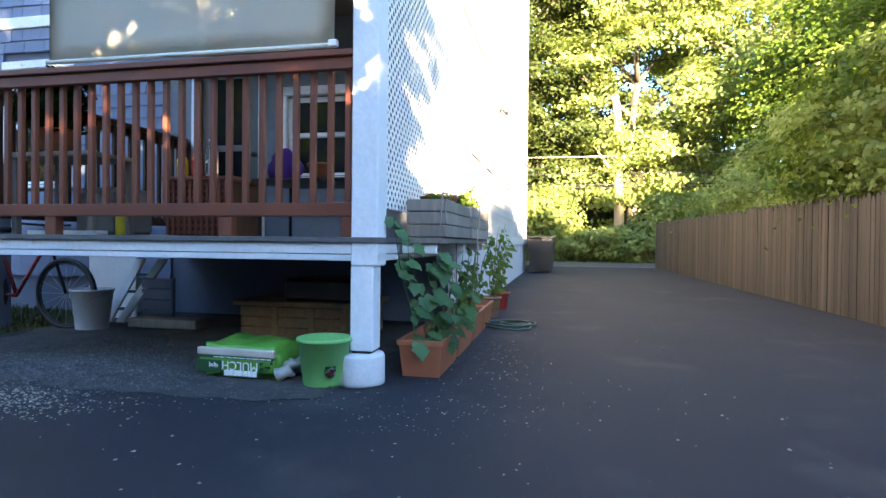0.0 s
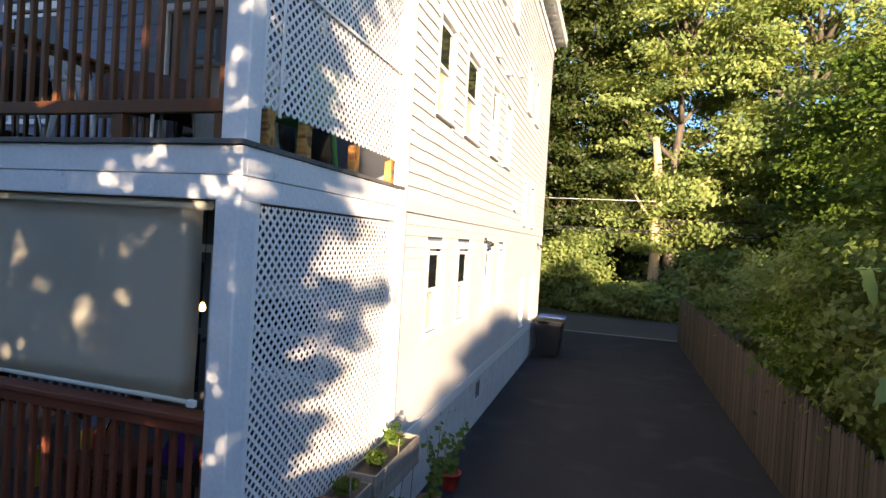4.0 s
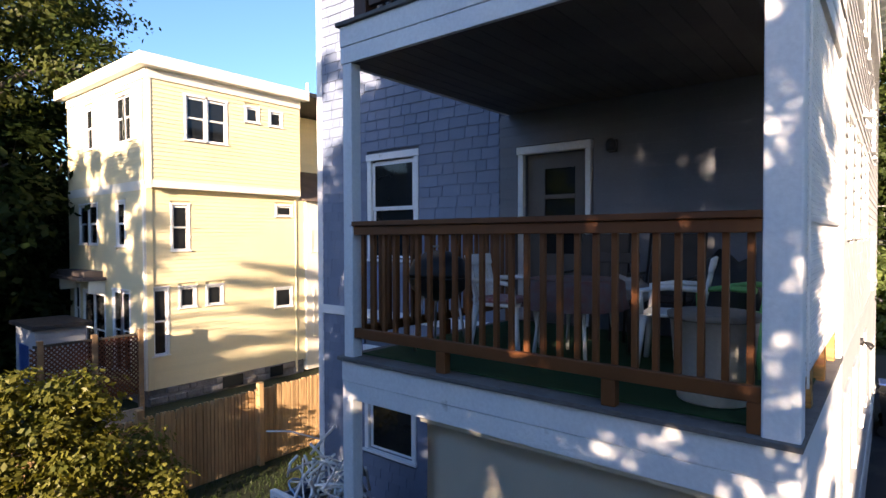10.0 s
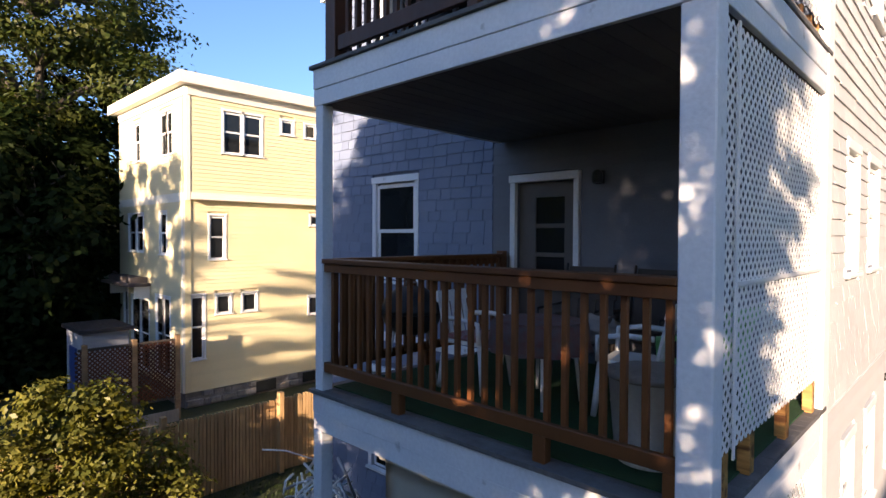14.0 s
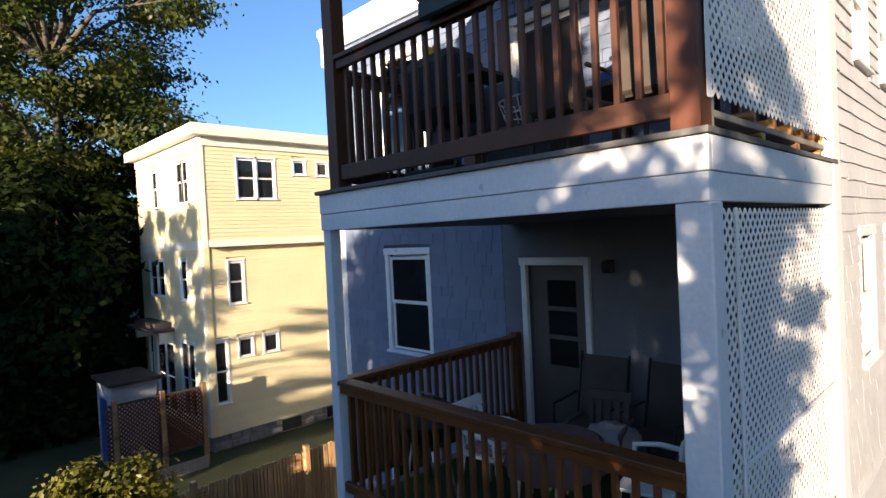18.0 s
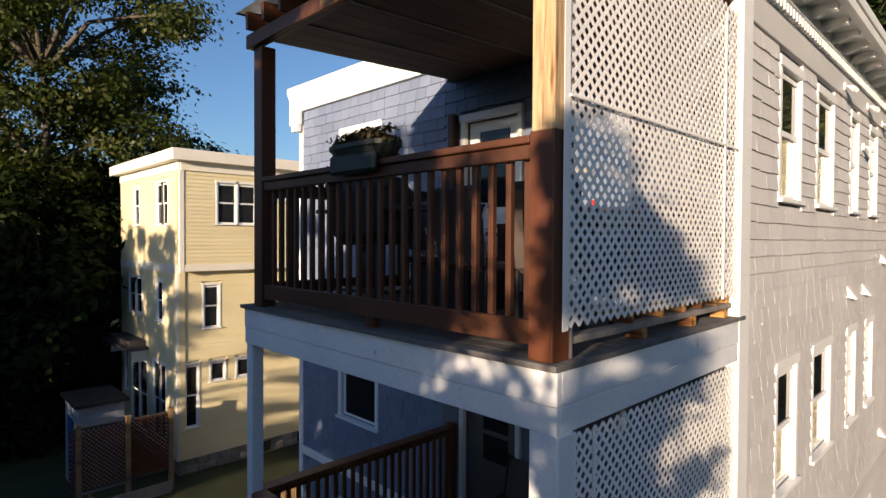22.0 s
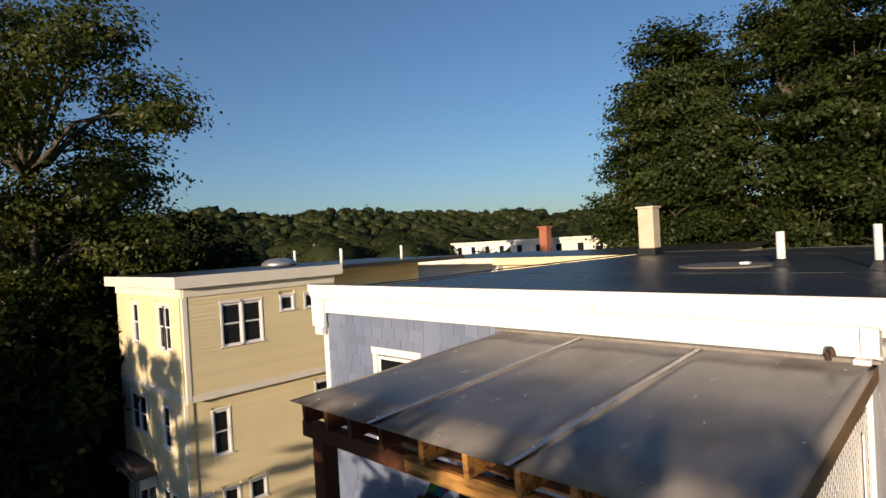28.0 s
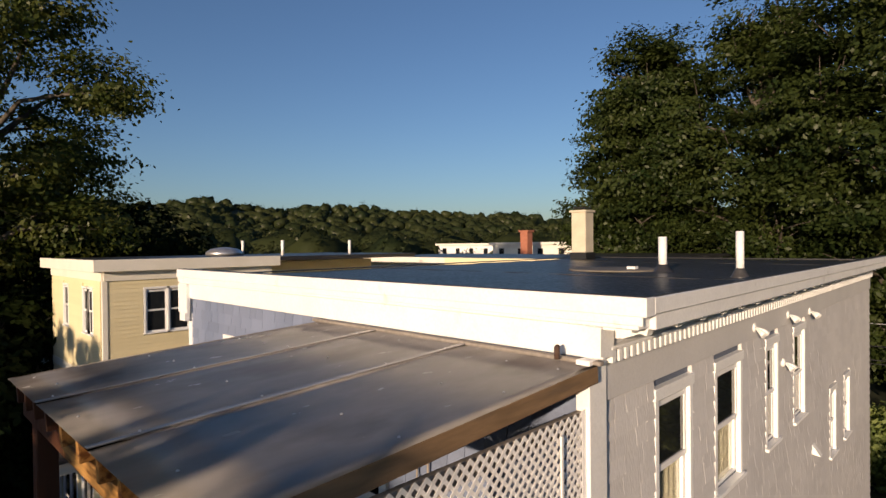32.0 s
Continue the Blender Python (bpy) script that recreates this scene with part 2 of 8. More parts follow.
BAGPINK = mat("straw_coloured_bag_band", (0.46, 0.40, 0.33), (0.56, 0.48, 0.40), 0.4, 6, 30, 0.3)
CHIP = mat("wood_chip", (0.20, 0.18, 0.15), (0.34, 0.31, 0.26), 0.85, 30, 60, 0.1, island=0.3)
CLEARBAG = mat("clear_bag_end", (0.35, 0.35, 0.33), (0.5, 0.49, 0.46), 0.25, 9, 25, 0.7)
INK = mat("white_ink", (0.78, 0.8, 0.76), (0.82, 0.83, 0.8), 0.5, 3, 30, 0)
DARKINK = mat("dark_green_ink", (0.012, 0.06, 0.02), (0.016, 0.08, 0.025), 0.5, 3, 30, 0)
METAL = mat("galvanised_metal", (0.45, 0.45, 0.46), (0.55, 0.55, 0.55), 0.4, 4, 40, 0.1, metal=0.8)
DARKMETAL = mat("dark_metal", (0.03, 0.03, 0.032), (0.05, 0.048, 0.048), 0.45, 4, 50, 0.1, metal=0.5)
POSTBROWN = mat("brown_stained_post", (0.070, 0.022, 0.010), (0.115, 0.036, 0.015), 0.5, 2.5, 26, 0.25, stretch=(1, 1, 0.2))
PVC = mat("white_pipe", (0.74, 0.74, 0.72), (0.82, 0.81, 0.79), 0.4, 3, 40, 0.05)
CHIM = mat("cream_chimney_render", (0.50, 0.44, 0.33), (0.58, 0.52, 0.40), 0.8, 2.5, 30, 0.3, stain=(0.3, 0.26, 0.2), stain_at=0.66)
BRICKRED = mat("red_brick", (0.28, 0.10, 0.06), (0.36, 0.14, 0.085), 0.85, 4, 30, 0.3, vary=0.15)
BROWNWOOD = mat("weathered_brown_plank", (0.17, 0.105, 0.055), (0.26, 0.165, 0.09), 0.75, 3, 30, 0.4, stretch=(1, 0.15, 1), amp=0.22, stain=(0.10, 0.075, 0.055), stain_at=0.6, stain_scale=4)
BARK = mat("bark", (0.055, 0.045, 0.035), (0.10, 0.085, 0.065), 0.9, 5, 25, 0.8, stretch=(1, 1, 0.25), amp=0.22)
DEADBARK = mat("bare_pale_trunk", (0.34, 0.25, 0.15), (0.44, 0.33, 0.21), 0.85, 4, 25, 0.5, stretch=(1, 1, 0.2), amp=0.22)
# Beside the plain maple leaf: a sun-brightened copy and a shade-darkened one.
LEAF_BRIGHT = leaf_mat("sun_brightened_maple_leaf", (0.07, 0.125, 0.035), (0.32, 0.37, 0.125), 0.45)
LEAF_CROWN = leaf_mat("shade_darkened_maple_leaf", (0.012, 0.026, 0.007), (0.056, 0.074, 0.018), 0.3, 0.35)
LEAF_MID = leaf_mat("maple_leaf", (0.045, 0.095, 0.013), (0.12, 0.165, 0.026), 0.38)
LEAF_LILAC = leaf_mat("lilac_leaf", (0.045, 0.062, 0.011), (0.215, 0.195, 0.038), 0.38, 1.8)
# Leaf colour taken near black so it holds the yard corner's shade.
LEAF_SHADED = leaf_mat("shade_darkened_leaf", (0.006, 0.013, 0.004), (0.017, 0.026, 0.007), 0.12, gloss=0.008)
# Leaf tone runs from dark green to bronze.
LEAF_GOLD = leaf_mat("bronze_green_leaf", (0.026, 0.052, 0.011), (0.085, 0.088, 0.021), 0.3)
LEAF_FAR = leaf_mat("far_leaf", (0.012, 0.022, 0.008), (0.042, 0.048, 0.016), 0.1, 0.05)
LEAF_VINE = leaf_mat("cucumber_leaf", (0.04, 0.105, 0.045), (0.085, 0.185, 0.075), 0.25, 6.0)
GRASSBLADE = leaf_mat("grass_blade", (0.02, 0.045, 0.009), (0.06, 0.085, 0.02), 0.25)


# ---- building helpers ----
def box(bm, x0, x1, y0, y1, z0, z1, m=None):
    vs = [bm.verts.new((x, y, z)) for x in (x0, x1) for y in (y0, y1) for z in (z0, z1)]
    for f in ((0, 1, 3, 2), (4, 6, 7, 5), (0, 4, 5, 1), (2, 3, 7, 6), (0, 2, 6, 4), (1, 5, 7, 3)):
        bm.faces.new([vs[i] for i in f])
    if m is not None:
        for v in vs:
            v.co = m @ v.co
    return vs


def soft_box(x0, x1, y0, y1, z0, z1, r=0.006, m=None):
    bm = bmesh.new()
    box(bm, x0, x1, y0, y1, z0, z1)
    bmesh.ops.bevel(bm, geom=bm.edges[:], offset=r, segments=1, affect="EDGES")
    if m is not None:
        bm.transform(m)
    return bm


def tube(bm, pts, radii, sides=8, cap=True):
    """A tapered round bar along points."""
    pts = [Vector(p) for p in pts]
    if not hasattr(radii, "__len__"):
        radii = [radii] * len(pts)
    rings = []
    for i, p in enumerate(pts):
        d = (pts[min(i + 1, len(pts) - 1)] - pts[max(i - 1, 0)]).normalized()
        a = d.orthogonal().normalized() if i == 0 else (a - d * a.dot(d)).normalized()
        b = d.cross(a)
        rings.append([bm.verts.new(p + radii[i] * (math.cos(k * 2 * math.pi / sides) * a + math.sin(k * 2 * math.pi / sides) * b)) for k in range(sides)])
    for r0, r1 in zip(rings, rings[1:]):
        for k in range(sides):
            f = bm.faces.new((r0[k], r0[(k + 1) % sides], r1[(k + 1) % sides], r1[k]))
            f.smooth = True
    if cap:
        bm.faces.new(rings[0][::-1]), bm.faces.new(rings[-1])


def lathe(bm, profile, centre=(0, 0, 0), sides=24):
    """Turns (radius, height) pairs round a vertical axis."""
    cx, cy, cz = centre
    rings = [[bm.verts.new((cx + r * math.cos(k * 2 * math.pi / sides), cy + r * math.sin(k * 2 * math.pi / sides), cz + z)) for k in range(sides)] for r, z in profile]
    for r0, r1 in zip(rings, rings[1:]):
        for k in range(sides):
            f = bm.faces.new((r0[k], r0[(k + 1) % sides], r1[(k + 1) % sides], r1[k]))
            f.smooth = True
    bm.faces.new(rings[0][::-1]), bm.faces.new(rings[-1])


def part(name, bm, material, parent=None, label=""):
    me = bpy.data.meshes.new(name)
    bm.normal_update()
    bm.to_mesh(me)
    bm.free()
    me.materials.append(material)
    ob = new(name, me)
    ob.parent = parent
    if label:
        ob["label"] = label
    return ob


def bar(name, x0, x1, y0, y1, z0, z1, material, parent=None, label="", r=0.005):
    return part(name, soft_box(x0, x1, y0, y1, z0, z1, r), material, parent, label)


def pydata(name, verts, faces, material, parent=None, smooth=False):
    me = bpy.data.meshes.new(name)
    me.from_pydata(verts, [], faces)
    me.materials.append(material)
    if smooth:
        me.polygons.foreach_set("use_smooth", [True] * len(me.polygons))
    ob = new(name, me)
    ob.parent = parent
    return ob


def shared(name, mesh, m, parent):
    ob = new(name, mesh)
    ob.parent = parent
    ob.matrix_basis = m
    return ob


def thing(name, label, category, group="", kind="", at=(0, 0, 0)):
    ob = new(name)
    ob.location = at
    ob.empty_display_size = 0.1
    return tagged(ob, label, category, group, kind)


def one(name, bm, material, label, category="", group="", kind=""):
    return tagged(part(name, bm, material), label, category, group, kind)

# ---- the plan ----
XS, YR = -1.10, 5.92            # faces of the side wall and of the rear wall
XL, YE = -8.02, 18.2            # far corners of the house
PX0, PX1, PY = -4.42, -1.06, 3.25   # porch: left, right, front
DECKS = (0.835, 3.66, 6.50)
YARD = -0.055                   # the yard lies a little under the datum
EAVE = 9.22


# ---- ground ----
def sheet(name, x0, x1, y0, y1, z, material, label, category, nx=2, ny=2, rough_z=0.0):
    bm = bmesh.new()
    vs = [[bm.verts.new((x0 + (x1 - x0) * i / nx, y0 + (y1 - y0) * j / ny, z + rough_z * noise.noise((i * 0.7, j * 0.7, 0)))) for j in range(ny + 1)] for i in range(nx + 1)]
    for i in range(nx):
        for j in range(ny):
            bm.faces.new((vs[i][j], vs[i + 1][j], vs[i + 1][j + 1], vs[i][j + 1]))
    return one(name, bm, material, label, category, kind="structure")


sheet("ground", -900, 900, -900, 900, -0.03, GRASSM, "dark patchy grass and earth round the houses", "ground", 40, 40)
driveway = one("driveway", soft_box(-4.9, 3.55, -14, 22.5, -0.2, 0.0, 0.004), ASPHALT, "worn dark asphalt driveway with scattered chips", "driveway", kind="structure")
one("street", soft_box(-120, 120, 22.7, 28.2, -0.2, -0.02, 0.004), STREET, "grey asphalt street past the end of the driveway", "road", kind="structure")
one("kerb", soft_box(-120, 120, 22.5, 22.7, -0.2, 0.004, 0.012), STONE, "grey granite kerb along the street", "kerb", kind="structure")


def scatter(name, n, x0, x1, y0, y1, z, size, material, label, category, rng, ground=0.0, kind="stuff"):
    """Small irregular chips lying on a surface."""
    verts, faces = [], []
    for i in range(n):
        x, y = rng.uniform(x0, x1), rng.uniform(y0, y1)
        s, a, h = size * rng.uniform(0.4, 1.5), rng.uniform(0, 6.3), rng.uniform(0.25, 0.7)
        b = len(verts)
        for k in range(5):
            r = s * rng.uniform(0.6, 1.0)
            verts.append((x + r * math.cos(a + k * 1.257), y + r * math.sin(a + k * 1.257), z))
        verts.append((x + s * 0.2 * math.cos(a), y, z + s * h))
        faces += [(b + k, b + (k + 1) % 5, b + 5) for k in range(5)]
    return tagged(pydata(name, verts, faces, material), label, category, kind=kind)


rng = random.Random(4)
bm = bmesh.new()
ring = []
for k in range(90):
    a = k * math.pi / 45
    c, q = math.cos(a), math.sin(a)
    e = max(abs(c), abs(q))
    w = 1 + 0.10 * noise.noise((c * 3, q * 3, 1)) + 0.06 * noise.noise((c * 11, q * 11, 4))
    ring.append(bm.verts.new((-3.0 + 1.75 * c / e * w, 4.25 + 1.45 * q / e * w, 0.005)))
bm.faces.new(ring)
one("gravel_bed", bm, EARTH, "dark gritty earth and gravel under the porch", "gravel", kind="structure")


def drift(name, n, cx, cy, sx, sy, size, material, label, category, rng):
    """Chips thinning out from a middle."""
    verts, faces = [], []
    for i in range(n):
        x, y = cx + rng.gauss(0, sx), cy + rng.gauss(0, sy)
        y += 0.18 * noise.noise((x * 2.2, 0, 7))
        s_, a, h = size * rng.uniform(0.35, 1.4), rng.uniform(0, 6.3), rng.uniform(0.2, 0.6)
        b = len(verts)
        for k in range(5):
            r = s_ * rng.uniform(0.55, 1.0)
            verts.append((x + r * math.cos(a + k * 1.257), y + r * 0.8 * math.sin(a + k * 1.257), 0.004))
        verts.append((x + s_ * 0.2 * math.cos(a), y, 0.004 + s_ * h))
        faces += [(b + k, b + (k + 1) % 5, b + 5) for k in range(5)]
    return tagged(pydata(name, verts, faces, material), label, category, kind="stuff")


drift("gravel", 9000, -3.4, 3.15, 0.75, 0.28, 0.011, GRAVEL, "loose grey gravel spilling from under the porch", "gravel", rng)
drift("gravel", 1300, -3.05, 2.5, 0.42, 0.12, 0.009, CHIP, "pale chips drifted on the asphalt", "gravel", rng)
drift("gravel", 2500, -3.1, 4.0, 0.8, 0.5, 0.012, EARTH, "dark gravel under the porch", "gravel", rng)
drift("leaf_litter", 300, -1.1, 2.85, 0.7, 0.22, 0.006, CHIP, "pale wood chips and dry leaf bits round the post", "litter", rng)
drift("leaf_litter", 260, -0.45, 4.2, 0.18, 0.9, 0.007, CHIP, "dry leaf bits along the planters", "litter", rng)
scatter("leaf_litter", 150, -3.6, 2.6, 1.0, 3.6, 0.002, 0.008, CHIP, "pale stone chips and dry leaf bits on the asphalt", "litter", rng)
scatter("leaf_litter", 190, -2.6, 3.2, 0.6, 9.0, 0.002, 0.007, CHIP, "pale wood chips and dry leaf bits on the asphalt", "litter", rng)


# ---- house walls ----
def pierced(lo, hi, z0, z1, holes):
    """Cells of a wall left over round its openings: (a0, a1, z0, z1)."""
    us = sorted({lo, hi, *[h[0] for h in holes], *[h[1] for h in holes]})
    zs = sorted({z0, z1, *[h[2] for h in holes], *[h[3] for h in holes]})
    cells = []
    for a, b in zip(us, us[1:]):
        run = None
        for c, d in zip(zs, zs[1:]):
            um, zm = (a + b) / 2, (c + d) / 2
            if any(h[0] < um < h[1] and h[2] < zm < h[3] for h in holes):
                run = None
                continue
            if run and cells and cells[-1][1] == b and cells[-1][3] == c:
                cells[-1] = (a, b, cells[-1][2], d)
            else:
                cells.append((a, b, c, d))
            run = True
    return cells


# openings: along the wall, and up
REAR_WIN = [(-6.90, -6.02, 1.50, 2.95), (-6.81, -5.96, 4.38, 5.81), (-6.76, -5.92, 7.20, 8.68), (-3.05, -1.95, 1.55, 2.45)]
REAR_DOOR = [(-4.19, -3.40, d + 0.02, d + 2.00) for d in DECKS]
SIDE_WIN = []
for zb, zt, pairs in ((7.52, 8.72, ((6.90, 7.56), (8.27, 8.99), (10.02, 10.47), (11.36, 11.93))),
                      (4.70, 5.86, ((6.91, 7.54), (8.24, 9.02), (9.99, 10.50), (11.27, 11.80))),
                      (1.98, 3.02, ((6.93, 7.52), (8.32, 8.98), (10.12, 10.60), (11.35, 11.85)))):
    SIDE_WIN += [(a, b, zb, zt) for a, b in pairs]
SIDE_WIN += [(13.8, 14.25, 6.35, 7.4), (15.1, 15.6, 6.35, 7.4), (14.0, 14.45, 3.65, 4.65), (15.25, 15.75, 3.65, 4.65), (14.4, 14.9, 1.1, 2.2), (16.3, 16.9, 1.1, 2.2)]
SIDE_LOW = [(10.0, 10.45, 0.35, 0.68)]


def wall_mesh(cells, axis, f0, f1):
    bm = bmesh.new()
    for a, b, c, d in cells:
        if axis == "y":
            box(bm, a, b, f0, f1, c, d)
        else:
            box(bm, f0, f1, a, b, c, d)
    return bm


wall_rear = one("wall_rear", wall_mesh(pierced(XL, XS - 0.04, -0.1, EAVE + 0.1, REAR_WIN + REAR_DOOR), "y", YR + 0.03, YR + 0.20), BACKING,
                "blue painted shingle rear wall of the three-storey house", "wall", kind="structure")
wall_side = one("wall_side", wall_mesh(pierced(YR + 0.2, YE, -0.1, EAVE + 0.1, SIDE_WIN + SIDE_LOW), "x", XS - 0.20, XS - 0.03), BACKING,
                "blue shingle and clapboard side wall above the driveway, lightened for grazing sun", "wall", kind="structure")
one("wall_left", soft_box(XL, XL + 0.18, YR + 0.2, YE - 0.18, -0.1, EAVE + 0.1, 0.004), CLAP, "blue clapboard wall on the far side of the house", "wall", kind="structure")
one("wall_street", soft_box(XL, XS - 0.03, YE - 0.18, YE, -0.1, EAVE + 0.1, 0.004), CLAP, "blue clapboard street wall of the house", "wall", kind="structure")


def courses(z0, z1, step):
    n = max(1, round((z1 - z0) / step))
    return [(z0 + (z1 - z0) * i / n, z0 + (z1 - z0) * (i + 1) / n) for i in range(n)]


def free_runs(lo, hi, c, d, blocks):
    runs = [(lo, hi)]
    for b in blocks:
        if b[2] < d - 0.02 and b[3] > c + 0.02:
            runs = [q for r in runs for q in ((r[0], min(r[1], b[0])), (max(r[0], b[1]), r[1])) if q[1] - q[0] > 0.01]
    return runs


def board_verts(a0, a1, c, d, axis, face, lip=0.016, top=0.004, drop=0.0):
    """A board that leans out at its foot; face is the wall's plane and the outside lies at -y or +x."""
    pts = []
    for z, out in ((c - drop, lip), (d + 0.012, top)):
        for a in (a0, a1):
            pts.append((a, face - out, z) if axis == "y" else (face + out, a, z))
    for z in (c - drop, d + 0.012):
        for a in (a0, a1):
            pts.append((a, face + 0.028, z) if axis == "y" else (face - 0.028, a, z))
    f = [(0, 1, 3, 2), (0, 4, 5, 1), (0, 2, 6, 4), (1, 5, 7, 3), (2, 3, 7, 6)]
    return pts, [q[::-1] for q in f] if axis == "x" else f


def shingles(parent, axis, face, lo, hi, z0, z1, step, blocks, material, near, rng, wide=(0.26, 0.60), name="shingle", lip=0.021, gap=0.0004):
    """Courses of single shingles; those inside near become parts, the others one joined mesh."""
    verts, faces = [], []
    n = 0
    for c, d in courses(z0, z1, step):
        for r0, r1 in free_runs(lo, hi, c, d, blocks):
            a = r0
            while a < r1 - 1e-6:
                w = rng.uniform(*wide)
                e = r1 if r1 - a - w < wide[0] * 0.6 else a + w
                p, f = board_verts(a + gap, e - gap, c, d, axis, face, lip * rng.uniform(0.96, 1.05), 0.004, rng.uniform(0, 0.012))
                if n < 300 and near and near[0] < a < near[1] and near[2] < c < near[3]:
                    pydata(name, p, f, material, parent)
                    n += 1
                else:
                    b = len(verts)
                    verts += p
                    faces += [tuple(i + b for i in q) for q in f]
                a = e
    if verts:
        tagged(pydata(name + "_cladding", verts, faces, material, parent), kind="stuff")


def grow(h, m):
    return (h[0] - m, h[1] + m, h[2] - m * 0.6, h[3] + m)


rng = random.Random(11)
rear_blocks = [grow(h, 0.09) for h in REAR_WIN] + [grow(h, 0.09) for h in REAR_DOOR]
porch_blocks = [(PX0 - 0.12, XS, d - 0.4, d) for d in DECKS[1:]]
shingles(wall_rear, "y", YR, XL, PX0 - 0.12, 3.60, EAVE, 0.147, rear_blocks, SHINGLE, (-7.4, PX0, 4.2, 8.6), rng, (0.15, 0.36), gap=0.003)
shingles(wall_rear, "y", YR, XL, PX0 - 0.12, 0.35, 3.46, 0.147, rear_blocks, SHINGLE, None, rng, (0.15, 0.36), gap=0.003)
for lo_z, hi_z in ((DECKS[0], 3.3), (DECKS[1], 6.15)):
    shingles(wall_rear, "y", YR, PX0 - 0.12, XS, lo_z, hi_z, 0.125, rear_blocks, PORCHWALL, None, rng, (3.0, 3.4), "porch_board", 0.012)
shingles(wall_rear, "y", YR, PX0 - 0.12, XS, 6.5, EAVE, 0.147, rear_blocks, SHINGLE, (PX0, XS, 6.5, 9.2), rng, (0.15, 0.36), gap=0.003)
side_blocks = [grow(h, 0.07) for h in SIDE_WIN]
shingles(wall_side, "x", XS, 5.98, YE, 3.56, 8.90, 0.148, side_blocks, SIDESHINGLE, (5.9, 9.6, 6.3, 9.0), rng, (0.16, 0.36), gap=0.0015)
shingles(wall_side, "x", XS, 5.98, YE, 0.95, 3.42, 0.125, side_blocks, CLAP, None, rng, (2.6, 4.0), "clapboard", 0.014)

band = thing("belt_course", "white painted belt boards between the storeys", "trim", kind="structure")
bar("board", XL - 0.02, PX0 - 0.12, YR - 0.035, YR + 0.03, 3.46, 3.60, WORN, band)
bar("board", XS - 0.03, XS + 0.03, 5.98, YE, 3.42, 3.56, CLAP, band)
bar("board", XS - 0.03, XS + 0.03, 5.98, YE, 0.78, 0.94, WHITE, band)
corner = thing("corner_board", "white painted corner board of the house", "trim", kind="structure")
bar("board", XS - 0.06, XS + 0.045, YR - 0.17, YR + 0.06, 0.6, EAVE, WHITE, corner)
bar("board", XL - 0.03, XL + 0.09, YR - 0.03, YR + 0.04, 0.3, EAVE, WORN, corner)
one("foundation", wall_mesh(pierced(5.7, YE, -0.1, 0.78, SIDE_LOW), "x", XS - 0.03, XS + 0.005), CONCRETE, "white painted rubble foundation beside the driveway", "foundation", kind="structure")


# ---- windows ----
def window_unit(name, w, h, m, label, casing=WHITE, group="", curtain=None, split=0.5, case=0.085, head=0.10, glass=None):
    """A double-hung window; x runs along the wall, -y is outside, the sill at z 0."""
    t = thing(name, label, "window", group, "structure")
    a = w / 2
    bar("casing", -a - case, -a, -0.04, 0.03, -0.02, h, casing, t)
    bar("casing", a, a + case, -0.04, 0.03, -0.02, h, casing, t)
    bar("head_casing", -a - case - 0.015, a + case + 0.015, -0.05, 0.03, h, h + head, casing, t)
    bar("window_sill", -a - case - 0.02, a + case + 0.02, -0.075, 0.12, -0.06, -0.02, casing, t)
    for x0, x1 in ((-a, -a + 0.03), (a - 0.03, a)):
        bar("jamb", x0, x1, 0.05, 0.19, -0.02, h, casing, t)
    bar("jamb", -a + 0.03, a - 0.03, 0.05, 0.19, h - 0.03, h, casing, t)
    mid = h * split
    rows = (("sash", -0.02, h - 0.005, -0.006),) if h < 0.75 else (("lower_sash", -0.02, mid + 0.02, 0.012), ("upper_sash", mid - 0.02, h - 0.03, -0.006))
    for nm, z0, z1, y in rows:
        bm = bmesh.new()
        x0, x1 = -a + 0.004, a - 0.004
        box(bm, x0, x0 + 0.045, y, y + 0.035, z0, z1), box(bm, x1 - 0.045, x1, y, y + 0.035, z0, z1)
        box(bm, x0 + 0.045, x1 - 0.045, y, y + 0.035, z0, z0 + 0.05), box(bm, x0 + 0.045, x1 - 0.045, y, y + 0.035, z1 - 0.045, z1)
        s = part(nm, bm, casing, t)
        g = part("pane", soft_box(x0 + 0.04, x1 - 0.04, y + 0.012, y + 0.02, z0 + 0.045, z1 - 0.04, 0.001), PANE if curtain and curtain < 0.6 and nm == "lower_sash" else glass or PANE, s)
        g.visible_shadow = False
    if curtain:
        for e0, e1 in ((-a + 0.04, -a * 0.45), (a * 0.45, a - 0.04)) if curtain > 0.6 else ((-a + 0.006, a - 0.006),):
            bm = bmesh.new()
            n = 12
            vs = [[bm.verts.new((e0 + (e1 - e0) * i / n, (0.21 if curtain > 0.6 else 0.034) + 0.012 * (i % 2), z)) for z in (0.0, h * curtain)] for i in range(n + 1)]
            for p, q in zip(vs, vs[1:]):
                bm.faces.new((p[0], q[0], q[1], p[1]))
            part("curtain", bm, CURTAIN, t)
    t.matrix_basis = m
    return t


def rear_place(h):
    return Matrix.Translation(((h[0] + h[1]) / 2, YR + 0.02, h[2]))


def side_place(h):
    return Matrix.Translation((XS - 0.02, (h[0] + h[1]) / 2, h[2])) @ Matrix.Rotation(radians(90), 4, "Z")


